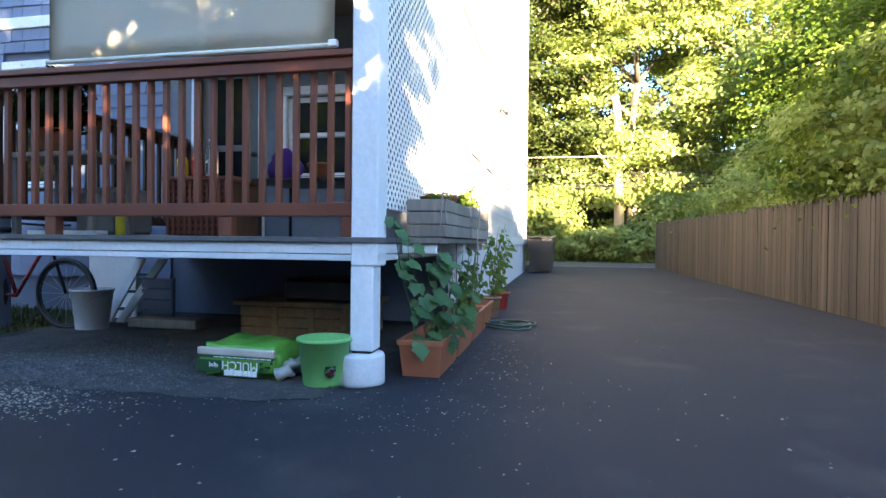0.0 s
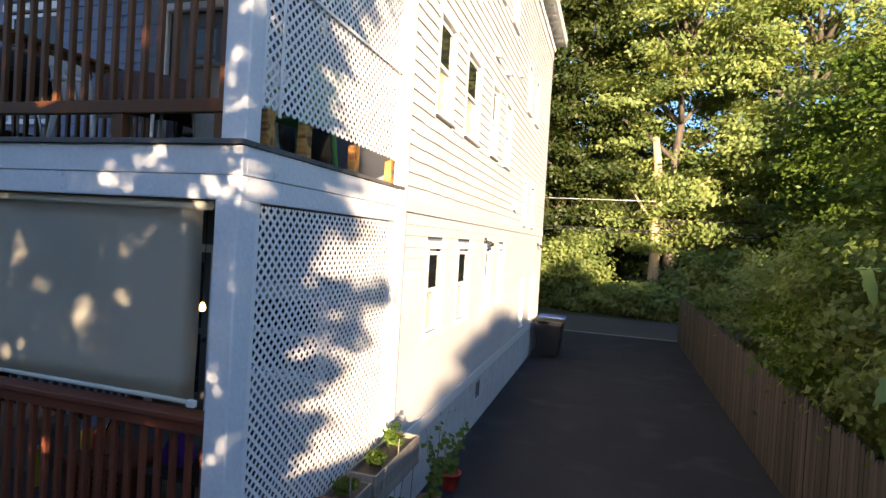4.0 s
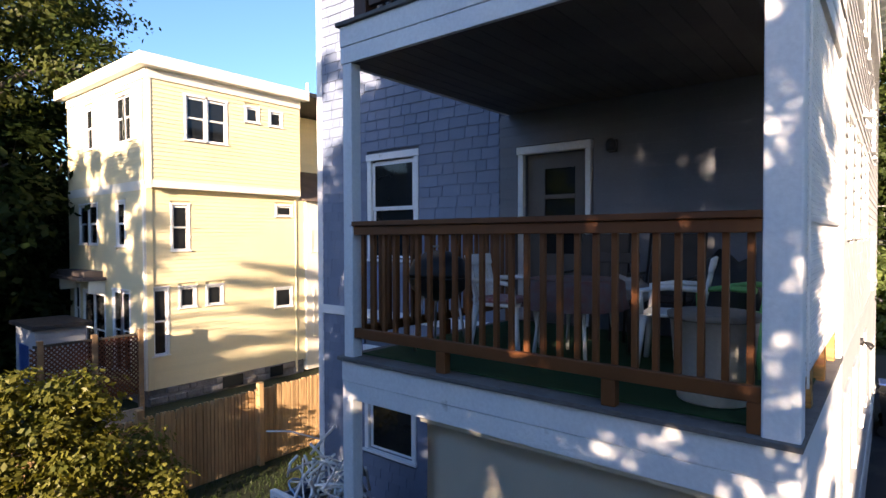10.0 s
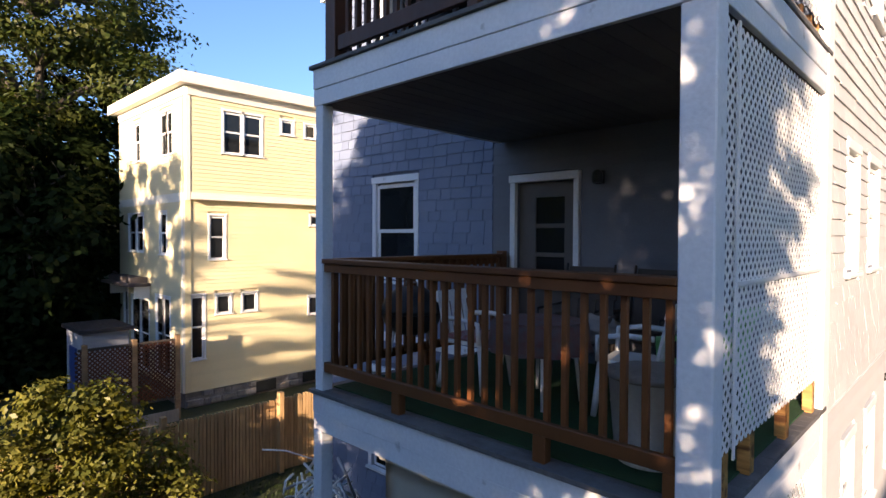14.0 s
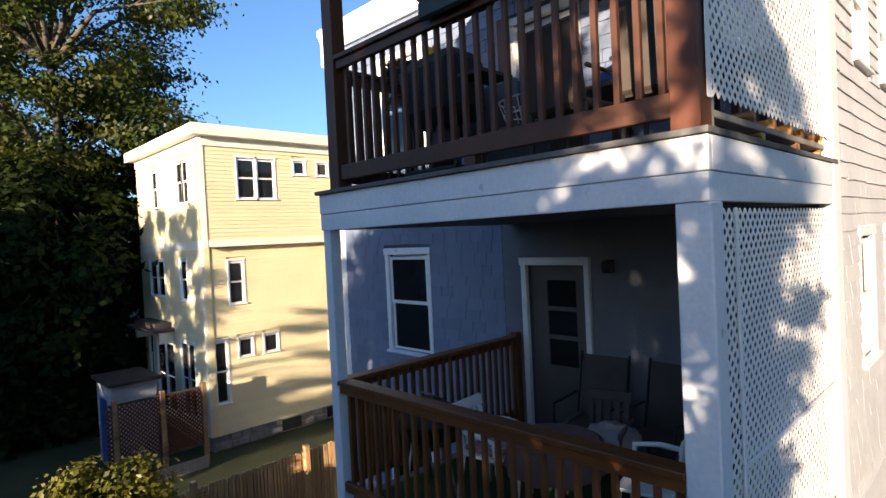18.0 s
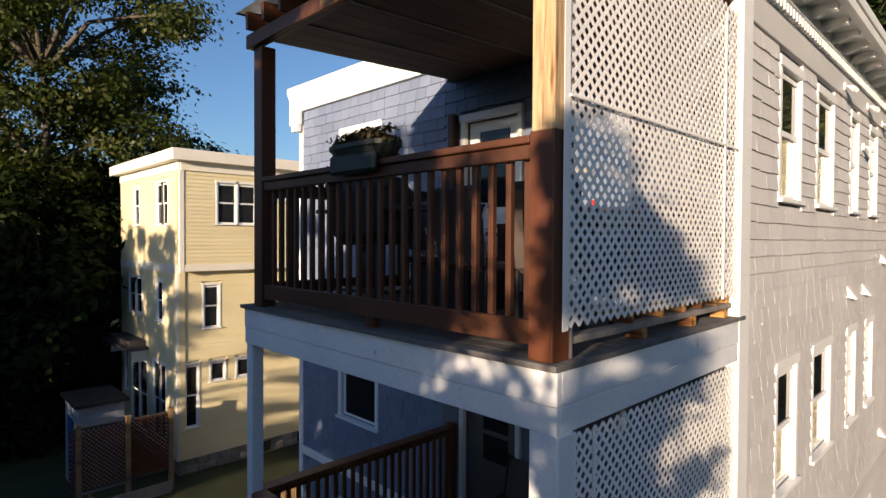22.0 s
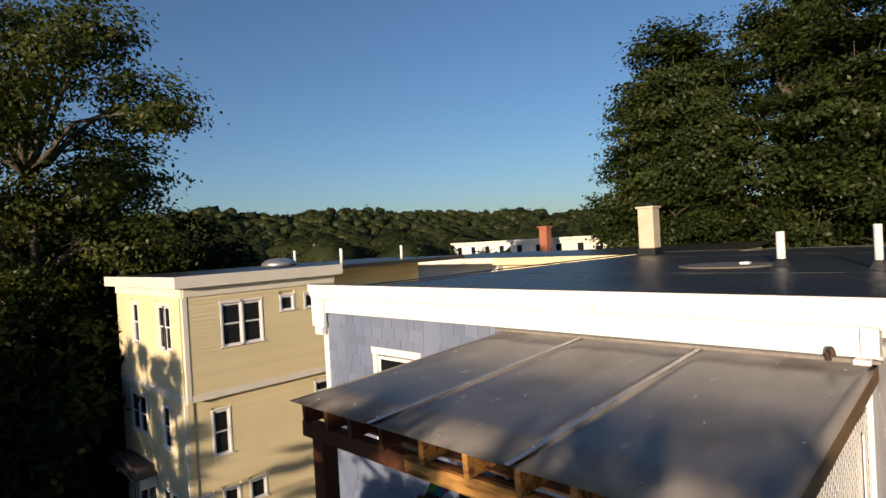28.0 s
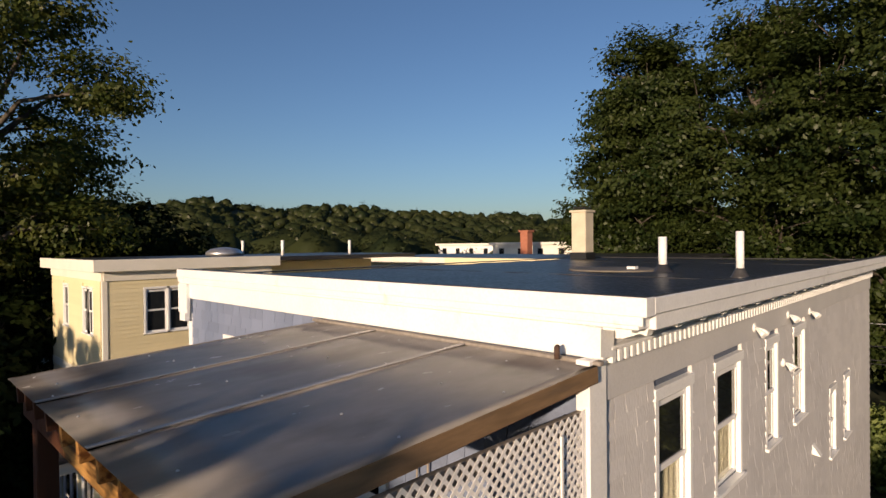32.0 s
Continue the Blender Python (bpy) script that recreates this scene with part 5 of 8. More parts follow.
# ---- unseen blocks and trees added behind the camera to shade the yard ----
# Out-of-view block added to shade the driveway and lower side wall.
sun_block = thing("garage", "unseen garage-like block added to shade the driveway and lower side wall", "garage")
bar("wall", 0.2, 6.8, -15.0, -9.5, 0, 3.5, BACKING, sun_block)
bar("roof", 0.0, 6.95, -15.2, -9.3, 3.5, 3.65, MEMBRANE, sun_block)
bar("tall_wall", 7.0, 16.0, -15.0, -9.5, 0, 5.3, BACKING, sun_block)
bar("tall_roof", 6.95, 16.2, -15.2, -9.3, 5.3, 5.45, MEMBRANE, sun_block)

# Blocks added out of view: one shades lawn and low sky, one corner trees.
nb = thing("neighbour_house", "unseen low block added to shade the lawn and cut low sky light", "house")
bar("wall", -45.0, 40.0, -36.0, -28.0, -0.03, 5.3, BACKING, nb)
bar("roof", -45.3, 40.3, -36.3, -27.7, 5.3, 5.5, MEMBRANE, nb)
nb = thing("neighbour_house", "unseen tall block added to shade the yard corner trees", "house")
bar("wall", -30.0, -12.6, -27.0, -20.0, -0.03, 11.3, BACKING, nb)
bar("roof", -30.3, -12.5, -27.3, -19.8, 11.3, 11.5, MEMBRANE, nb)


def shade_lumps(spec, s):
    """Lumps given as they shade the porch: across, up, half width, half height, moved s metres towards the sun."""
    out = []
    s0, rj = s, random.Random(len(spec))
    for u, z, a, b in spec:
        s = s0 + rj.uniform(-1.7, 1.2)
        out.append(((u * 0.953 + 0.304 * (s - 3.4), u * 0.304 - 0.953 * (s - 3.4), z + s * 0.164), (a, a * 1.1, b)))
    return out


# Trees out of view, their lumps laid out by the shade they should cast.
rg = random.Random(70)
spec = [(-6.5 + 0.74 * i, 0.3 + 0.74 * k, 0.75, 0.75) for i in range(9) for k in range(9)]
spec += [(-0.24, 0.4 + 0.37 * k, 0.16, 0.24) for k in range(15) if k % 5 != 3] + [(-0.46, 0.5 + 0.4 * k, 0.18, 0.24) for k in range(14) if k % 6 != 5] + [(-0.9 - 0.5 * (k % 3), 1.9 + 0.28 * k, 0.3, 0.2) for k in range(6)]
spec += [(-2.8 + 0.42 * i, 8.05 + 0.42 * k, 0.33, 0.28) for i in range(4) for k in range(3) if k < 2 or i < 2]
spec += [(-4.8 + 0.5 * i, 7.35, 0.35, 0.28) for i in range(9)]
spec += [(-1.9, 8.2, 0.45, 0.4), (-1.2, 7.85, 0.45, 0.4), (-2.7, 8.05, 0.45, 0.4), (-3.5, 8.9, 0.5, 0.4), (-4.3, 8.7, 0.6, 0.5), (-2.6, 8.9, 0.3, 0.3), (-5.6, 8.0, 0.5, 0.4), (-3.2, 8.3, 0.4, 0.35), (-2.4, 8.5, 0.4, 0.3), (-1.7, 8.6, 0.35, 0.3), (-3.0, 7.7, 0.4, 0.35), (-2.2, 7.7, 0.4, 0.35), (-1.5, 7.6, 0.35, 0.3)] + [(-5.2 + 0.55 * i, 6.75 + 0.35 * (i % 2), 0.4, 0.35) for i in range(9)]
spec += [(-4.35 + 0.36 * i + 0.18 * (k % 2), 6.5 + 0.27 * k, 0.24, 0.19) for i in range(9) for k in range(5)] + [(-1.62 + 0.2 * (k % 3), 6.6 + 0.13 * k, 0.13, 0.12) for k in range(8)] + [(-1.10, z_, 0.11, 0.10) for z_ in (6.62, 6.8, 6.98, 7.3, 7.45, 7.58)]
tree("yard_tree", (-1.2, -6.4, 0), shade_lumps(spec, 8), 0.2, "broad leafy maple behind the yard, shading the porches", LEAF_MID, 3150, 60, 0.085, 0.09, 71, shell=0.05, flat=0.9)
# Extra unseen leaf lumps thicken shade on porch walls, rails and roof.
spec = [(-4.9 + 0.44 * i + 0.2 * (k % 2), 4.95 + 0.37 * k, 0.27, 0.22) for i in range(9) for k in range(7)]
spec += [(-3.3 + 0.3 * i, 9.08 + 0.07 * math.sin(i * 2.4), 0.17, 0.11) for i in range(12) if i % 4 != 2]
spec += [(-2.45 + 0.27 * i, 6.45 + 0.27 * k, 0.22, 0.19) for i in range(6) for k in range(4) if not (i == 5 and k == 3)]
tree("yard_tree", (-2.6, -8.3, 0), shade_lumps(spec, 9.5), 0.1, "unseen leafy maple added to thicken the porch shade", LEAF_MID, 820, 50, 0.085, 0.09, 77, shell=0.05, flat=0.9)
spec = []
for k in range(58):
    z_ = 0.5 + 6.6 * (k + rg.uniform(-0.5, 0.5)) / 57
    u_ = 0.62 * rg.random() ** 1.25 * (0.72 + 0.4 * math.sin(z_ * 2.3 + 0.6)) - 0.02
    spec.append((u_, z_, rg.uniform(0.05, 0.13), rg.uniform(0.06, 0.14)))
spec += [(0.06, 7.5, 0.12, 0.25), (0.18, 7.3, 0.16, 0.22), (0.34, 7.08, 0.15, 0.16)]
tree("yard_tree", (1.8, -5.6, 0), shade_lumps(spec, 8), 0.08, "unseen leafy tree casting leaf shade on the lattice screens", LEAF_MID, 300, 42, 0.07, 0.085, 74, shell=0.1, flat=0.9)
spec = [(1.3, 0.8, 0.5, 0.5), (2.0, 1.4, 0.5, 0.6), (2.8, 2.0, 0.5, 0.7), (3.6, 2.6, 0.5, 0.6), (2.6, 1.0, 0.8, 0.6), (3.6, 1.4, 0.7, 0.8), (2.1, 2.3, 0.3, 0.35), (2.7, 2.7, 0.35, 0.35), (1.7, 1.5, 0.3, 0.35)]
tree("yard_tree", (8.5, -19.0, 0), shade_lumps(spec, 28), 0.2, "unseen leafy tree dappling the lower side wall", LEAF_MID, 760, 40, 0.18, 0.15, 72, shell=0.2)
spec2 = [(-19.4 + 1.0 * i + rg.uniform(-0.3, 0.3), 0.8 + 0.95 * k + rg.uniform(-0.3, 0.3), 0.55, 0.5) for i in range(6) for k in range(9)]
tree("yard_tree", (-12.5, -11.5, 0), shade_lumps(spec2, 10), 0.2, "leafy tree beyond the lawn, dappling the yellow house", LEAF_MID, 1200, 56, 0.12, 0.11, 73, shell=0.1, flat=0.8)
spec2 = [(-12.9, 5.1, 0.4, 0.1), (-12.2, 4.7, 0.4, 0.1), (-12.7, 4.2, 0.5, 0.12), (-12.1, 3.8, 0.4, 0.1), (-12.8, 3.3, 0.5, 0.14), (-12.2, 2.8, 0.5, 0.14), (-12.8, 2.3, 0.5, 0.15), (-13.1, 1.6, 0.4, 0.2), (-12.5, 5.6, 0.6, 0.1), (-12.3, 3.5, 0.6, 0.1), (-12.5, 2.55, 0.7, 0.14), (-12.4, 1.9, 0.7, 0.2), (-12.0, 4.25, 0.4, 0.1)] + [(-19 + 0.55 * i, 0.6 + 0.4 * (i % 3), 0.4, 0.3) for i in range(10)] + [(-19.4 + 0.5 * i, 1.4 + 0.5 * k, 0.35, 0.3) for i in range(6) for k in range(4)] + [(-15.8 + 0.45 * i, 1.2 + 0.45 * k, 0.32, 0.3) for i in range(6) for k in range(5)] + [(-16.9 + 0.4 * i, 0.6 + 0.42 * k, 0.3, 0.28) for i in range(4) for k in range(6)] + [(-15.6 + 0.5 * i, 0.7, 0.35, 0.3) for i in range(4)]
tree("yard_tree", (-10.0, -11.0, 0), shade_lumps(spec2, 10), 0.12, "unseen spreading tree shading the yellow house, shed and lattice fence", LEAF_MID, 1560, 50, 0.09, 0.1, 79, shell=0.1, flat=0.6)



# ---- on the roofs, and the distance ----
def vent_pipe(x, y, z, h, r, label, boot=True):
    t = thing("vent_pipe", label, "vent pipe", "roof vents")
    bm = bmesh.new()
    lathe(bm, [(r, 0), (r, h), (r * 0.82, h), (r * 0.8, h - 0.08)], (x, y, z), 14)
    part("pipe", bm, PVC, t)
    if boot:
        bm = bmesh.new()
        lathe(bm, [(r * 2.6, 0), (r * 2.2, 0.02), (r * 1.35, 0.10), (r * 1.2, 0.13), (r * 1.02, 0.13)], (x, y, z - 0.005), 14)
        part("boot", bm, MEMBRANE, t, "black rubber pipe boot")


vent_pipe(-2.91, 11.34, RZ, 0.57, 0.066, "white plastic vent pipe on the black roof")
vent_pipe(-1.55, 10.6, RZ, 0.62, 0.052, "white plastic vent pipe on the black roof")
ch = thing("chimney", "cream rendered chimney with a dark metal cap", "chimney")
bar("shaft", -7.91, -7.45, 16.82, 17.28, RZ + 0.2, RZ + 1.37, CHIM, ch, r=0.015)
bar("flashing", -7.94, -7.42, 16.79, 17.31, RZ - 0.02, RZ + 0.2, BLACK, ch, "black membrane collar")
bar("crown", -7.95, -7.41, 16.78, 17.32, RZ + 1.37, RZ + 1.43, CHIM, ch)
bar("cap", -7.88, -7.48, 16.85, 17.25, RZ + 1.49, RZ + 1.52, DARKMETAL, ch)
for x_, y_ in ((-7.82, 16.9), (-7.54, 16.9), (-7.82, 17.2), (-7.54, 17.2)):
    bar("cap_leg", x_ - 0.015, x_ + 0.015, y_ - 0.015, y_ + 0.015, RZ + 1.43, RZ + 1.49, DARKMETAL, ch)
bm = bmesh.new()
lathe(bm, [(0.8, 0), (0.8, 0.022), (0.7, 0.026)], (-3.8, 11.5, RZ + 0.006), 30)
one("roof_patch", bm, mat("roof_patch_dust", (0.13, 0.115, 0.095), (0.19, 0.17, 0.14), 0.75, 3, 30, 0.3), "dusty tan patch on the roof membrane", "roof patch")
bar_ = thing("roof_block", "small white block lying on the roof", "block")
bar("block", -3.58, -3.43, 11.45, 11.58, RZ + 0.01, RZ + 0.075, PVC, bar_)
gn = thing("gooseneck_vent", "rusty gooseneck pipe at the porch roof edge", "vent pipe")
bm = bmesh.new()
gx, gy, gz = -1.30, 5.74, 9.205
tube(bm, [(gx, gy, gz), (gx, gy, gz + 0.055), (gx + 0.008, gy - 0.01, gz + 0.08), (gx + 0.022, gy - 0.03, gz + 0.09), (gx + 0.035, gy - 0.055, gz + 0.075), (gx + 0.04, gy - 0.06, gz + 0.04)], 0.02, 10)
part("pipe", bm, mat("rusty_iron", (0.05, 0.03, 0.022), (0.09, 0.05, 0.035), 0.8, 20, 60, 0.4), gn)

for x, y, h in ((-17.25, 12.8, 0.55), (-21.1, 13.2, 0.57), (-17.57, 15.97, 0.55)):
    vent_pipe(x, y, 9.66, h, 0.055, "white vent pipe on the neighbouring flat roof", False)
sk = thing("skylight", "low domed skylight on the neighbouring roof", "skylight")
bm = bmesh.new()
lathe(bm, [(0.7, 0), (0.68, 0.12), (0.5, 0.24), (0.2, 0.3), (0.02, 0.31)], (-20.6, 12.2, 9.66), 20)
part("dome", bm, METAL, sk)


def far_block(name, x0, x1, y0, y1, z1, wall, label, windows=0, edge=CREAM):
    t = thing(name, label, "house", "far houses")
    bar("wall", x0, x1, y0, y1, -0.05, z1 - 0.15, wall, t, r=0.02)
    bar("roof", x0 - 0.3, x1 + 0.3, y0 - 0.3, y1 + 0.3, z1 - 0.15, z1, MEMBRANE, t, r=0.02)
    bar("parapet", x0 - 0.32, x1 + 0.32, y0 - 0.34, y0 - 0.3, z1 - 0.25, z1 + 0.06, edge, t, r=0.01)
    for k in range(windows):
        x = x0 + (x1 - x0) * (k + 0.5) / windows
        bar("window", x - 0.4, x + 0.4, y0 - 0.03, y0 - 0.005, z1 - 1.9, z1 - 0.7, DARKGLASS, t)
    return t


far_block("brick_house", -16.0, -9.2, 20.5, 34, 9.35, YELLOW, "neighbouring flat-roofed yellow house along the street", edge=YELLOW)
far_block("flat_house", -27.0, -17.5, 22, 32, 9.3, CREAM, "pale flat-roofed house beyond the yellow one")
far_block("white_house", -62, -48, 66, 80, 10.0, WHITE, "white flat-roofed building far off among the trees", windows=5)
far_block("flat_house", -46, -34, 60, 72, 10.05, CREAM, "pale flat-roofed house far off", windows=4)
far_block("flat_house", -30, -19, 52, 62, 9.8, CREAM, "pale flat-roofed house far off", windows=4)
rc = thing("brick_chimney", "red brick chimney on a far roof", "chimney")
bar("shaft", -38.2, -37.2, 55.5, 56.5, 0, 11.3, BRICKRED, rc)
bar("cap", -38.35, -37.05, 55.35, 56.65, 11.3, 11.5, BRICKRED, rc)
gh = thing("grey_house", "dark shaded house behind the trees", "house")
bar("wall", -36, -28, -6, 4, 0, 8, GREYWOOD, gh)
bm = bmesh.new()
for y_ in (-6.4, 4.4):
    for x_, z_ in ((-27.6, 7.9), (-32, 10.6), (-36.4, 7.9)):
        bm.verts.new((x_, y_, z_))
bm.verts.ensure_lookup_table()
v = bm.verts
for f in ((0, 1, 2), (3, 5, 4), (0, 3, 4, 1), (1, 4, 5, 2), (0, 2, 5, 3)):
    bm.faces.new([v[i] for i in f])
part("roof", bm, GREYWOOD, gh)


def rise(a):
    """The ridge climbs towards the left."""
    return min(1.5, max(0.65, 0.78 + 0.62 * (math.degrees(a) - 19) / 41))


def woods(name, seed, n, a0, a1, r0, r1, hill, tree_h, leaf, per, material, label):
    """A far belt of tree crowns on rising ground, between two bearings (degrees left of +y)."""
    r = random.Random(seed)
    lumps = []
    for i in range(n):
        a = radians(r.uniform(a0, a1))
        d = r.uniform(r0, r1)
        x, y = -d * math.sin(a), d * math.cos(a)
        g = hill * rise(a) * max(0, (d - r0) / (r1 - r0)) * (0.85 + 0.3 * noise.noise((a * 6, 0, seed)))
        h = tree_h * r.uniform(0.8, 1.2)
        w = h * r.uniform(0.42, 0.7)
        lumps.append(((x, y, g + h * 0.55), (w, w, h * 0.5)))
    ob = leaves_mesh(name, lumps, n * per, 10, leaf * 1.1, leaf, material, None, seed, 0.6, 0.8)
    tagged(ob, label, "woods", kind="stuff")
    # the closed inner crowns behind the leaves
    tb = bmesh.new()
    bmesh.ops.create_icosphere(tb, subdivisions=2, radius=1.0)
    tv = np.array([v.co[:] for v in tb.verts])
    tf = np.array([[v.index for v in f.verts] for f in tb.faces])
    tb.free()
    nr = np.random.RandomState(seed)
    vs, fs = [], []
    for k, (c, b) in enumerate(lumps):
        ph = nr.rand(6) * 6.3
        w = 0.88 + 0.17 * (np.sin(tv[:, 0] * 5 + ph[0]) * np.cos(tv[:, 2] * 6 + ph[1]) + np.sin(tv[:, 1] * 7 + ph[2]) * np.cos(tv[:, 2] * 4 + ph[3])) + 0.06 * np.sin(tv[:, 0] * 13 + ph[4]) * np.cos(tv[:, 2] * 15 + ph[5]) + 0.03 * nr.randn(len(tv))
        vs.append(tv * w[:, None] * np.array(b) * 0.88 + np.array(c))
        fs.append(tf + k * len(tv))
    tagged(pydata(name + "_crowns", np.concatenate(vs).tolist(), np.concatenate(fs).tolist(), material, None, True), label, "woods", kind="stuff")


woods("far_woods", 31, 2300, -10, 100, 190, 335, 24.0, 6.8, 0.55, 7, LEAF_FAR, "dark green wooded ridge on the horizon")
woods("near_woods", 32, 170, 20, 96, 85, 170, 2.6, 10.5, 0.45, 56, LEAF_FAR, "belt of leafy trees behind the roofs")
# Next two belts lie out of view, added for the panes to reflect.
woods("side_woods", 33, 70, 96, 172, 55, 100, 1.0, 12, 0.6, 40, LEAF_FAR, "unseen leafy trees added behind to darken window reflections")
woods("side_woods", 34, 80, 238, 330, 42, 90, 1.0, 12, 0.6, 40, LEAF_FAR, "unseen leafy trees added across the driveway for window reflections")
woods("side_woods", 35, 50, -30, 20, 56, 100, 1.0, 13, 0.5, 45, LEAF_FAR, "leafy trees beyond the street")
bm = bmesh.new()
seg = 60
ring = []
for i in range(seg + 1):
    a = radians(-20 + 130 * i / seg)
    ring.append([bm.verts.new((-d * math.sin(a), d * math.cos(a), z)) for d, z in ((185, -0.1), (250, 8 * rise(a)), (335, 22.0 * rise(a) + 3 * noise.noise((a * 6, 0, 31))), (420, 15))])
for p, q in zip(ring, ring[1:]):
    for k in range(3):
        bm.faces.new((p[k], p[k + 1], q[k + 1], q[k]))
one("hill", bm, GRASSM, "low wooded hill on the horizon", "hill", kind="structure")

# ---- cables over the street ----
for i, (z, sag) in enumerate(((6.3, 0.2), (5.2, 0.15), (4.6, 0.2), (4.45, 0.22))):
    bm = bmesh.new()
    tube(bm, [(-40 + 80 * k / 16, 35.0, z - sag * math.sin(math.pi * k / 16)) for k in range(17)], 0.025, 5)
    one("utility_cable", bm, BLACK if i else METAL, "utility cable strung along the street", "cable", "street cables")


# ---- loose things: under and before the lowest porch ----
def letters(text, size, m, material, parent, name="lettering"):
    """Flat lettering as a mesh, laid by the matrix m."""
    cu = bpy.data.curves.new(name, "FONT")
    cu.body, cu.size, cu.extrude = text, size, 0.0008
    cu.align_x, cu.align_y = "CENTER", "CENTER"
    ob = bpy.data.objects.new(name, cu)
    scene.collection.objects.link(ob)
    dg = bpy.context.evaluated_depsgraph_get()
    me = bpy.data.meshes.new_from_object(ob.evaluated_get(dg))
    bpy.data.objects.remove(ob)
    me.materials.clear()
    me.materials.append(material)
    o = new(name, me)
    o.parent = parent
    o.matrix_basis = m
    return o


bag = thing("mulch_bag", "green plastic bag of mulch lying upside down on the gravel", "bag")
bm = bmesh.new()
box(bm, -0.29, 0.28, 0, 0.46, 0, 0.20)
bmesh.ops.bevel(bm, geom=bm.edges[:], offset=0.045, segments=3, affect="EDGES")
bmesh.ops.subdivide_edges(bm, edges=[e for e in bm.edges if e.calc_length() > 0.2], cuts=7, use_grid_fill=True)
for v in bm.verts:
    v.co.z = max(0, v.co.z * (1 + 0.16 * noise.noise((v.co.x * 7, v.co.y * 7, 1)) * (v.co.z > 0.1)))
    v.co.y += 0.012 * noise.noise((v.co.x * 9, v.co.z * 12, 4))
for f in bm.faces:
    f.smooth = True
BAGM = Matrix.Translation((-1.955, 3.17, 0.003)) @ Matrix.Rotation(radians(-2), 4, "Z")
bm.transform(BAGM)
part("sack", bm, BAGGREEN, bag)
part("pale_band", soft_box(-0.275, 0.265, -0.006, 0.03, 0.142, 0.186, 0.006, BAGM), BAGPINK, bag, "straw-coloured band along the top edge")
part("dark_band", soft_box(-0.27, 0.26, -0.008, 0.02, 0.124, 0.141, 0.003, BAGM), DARKINK, bag, "dark printed band")
for k in range(26):
    part("small_print", soft_box(-0.15 + k * 0.0155, -0.138 + k * 0.0155 - 0.003 * (k % 3), -0.0095, 0, 0.129, 0.136, 0.0005, BAGM), INK, bag)
rq = random.Random(12)
for k in range(9):
    u_, z_ = 0.165 + 0.08 * rq.random(), 0.025 + 0.085 * rq.random()
    part("leaf_print", soft_box(u_, u_ + rq.uniform(0.012, 0.03), -0.0098, 0, z_, z_ + rq.uniform(0.008, 0.022), 0.002, BAGM), DARKINK, bag)
bm = bmesh.new()
for k in range(7):
    tube(bm, [(0.27, 0.03 + k * 0.07, 0.03 + 0.02 * (k % 3)), (0.33, 0.05 + k * 0.065, 0.06 + 0.03 * (k % 2)), (0.37, 0.06 + k * 0.06, 0.03 + 0.05 * (k % 2))], [0.05, 0.035, 0.012], 7)
bm.transform(BAGM)
part("bag_end", bm, CLEARBAG, bag, "crumpled clear plastic end")
letters("MULCH", 0.075, BAGM @ Matrix.Translation((0.035, -0.011, 0.086)) @ Matrix.Rotation(radians(90), 4, "X") @ Matrix.Rotation(radians(180), 4, "Z"), INK, bag)
for k in range(7):
    part("name_bar", soft_box(-0.075 + k * 0.033, -0.049 + k * 0.033, -0.0115, 0, 0.022, 0.054, 0.001, BAGM), INK, bag)
part("emblem", soft_box(-0.275, -0.105, -0.0105, 0, 0.035, 0.112, 0.001, BAGM), DARKINK, bag, "dark green printed emblem")
for k in range(6):
    part("emblem_stroke", soft_box(-0.18 + k * 0.011, -0.174 + k * 0.011, -0.012, 0, 0.068 + 0.004 * (k % 2), 0.098 - 0.006 * (k % 3), 0.0005, BAGM), INK, bag)


def pail(name, x, y, z, r0, r1, h, material, label, handle=None, category="bucket"):
    t = thing(name, label, category)
    bm = bmesh.new()
    lathe(bm, [(r0 * 0.96, 0), (r0, 0.01), (r1, h - 0.02), (r1 + 0.012, h - 0.02), (r1 + 0.012, h), (r1 - 0.006, h), (r0 - 0.008, 0.02), (0.01, 0.02)], (x, y, z), 26)
    part("body", bm, material, t)
    if handle:
        bm = bmesh.new()
        tube(bm, [(x + (r1 + 0.01) * math.cos(a), y - 0.05 - 0.10 * math.sin(a), z + h - 0.03 - 0.07 * math.sin(a)) for a in np.linspace(0, math.pi, 9)], 0.004, 6)
        part("handle", bm, handle, t)
    return t


pail("bucket", -1.38, 3.20, 0.005, 0.125, 0.155, 0.28, LIME, "lime green plastic bucket beside the post")
pail("bucket", -4.40, 4.62, 0.0, 0.14, 0.178, 0.385, mat("grey_white_plastic", (0.42, 0.44, 0.48), (0.52, 0.53, 0.56), 0.5, 4, 40, 0.1), "white plastic bucket under the porch", METAL)
gl = thing("wine_glass", "stemmed glass with a little red wine on the asphalt", "glass")
bm = bmesh.new()
lathe(bm, [(0.032, 0), (0.03, 0.003), (0.004, 0.01), (0.004, 0.055), (0.03, 0.075), (0.036, 0.10), (0.031, 0.135), (0.030, 0.135), (0.034, 0.10), (0.028, 0.077), (0.002, 0.06)], (-1.30, 3.10, 0.001), 18)
part("bowl", bm, PANE, gl)
bm = bmesh.new()
lathe(bm, [(0.004, 0.062), (0.026, 0.078), (0.033, 0.095), (0.002, 0.096)], (-1.30, 3.10, 0.001), 16)
part("wine", bm, mat("red_wine", (0.16, 0.012, 0.008), (0.2, 0.016, 0.01), 0.1, 4, 20, 0), gl)

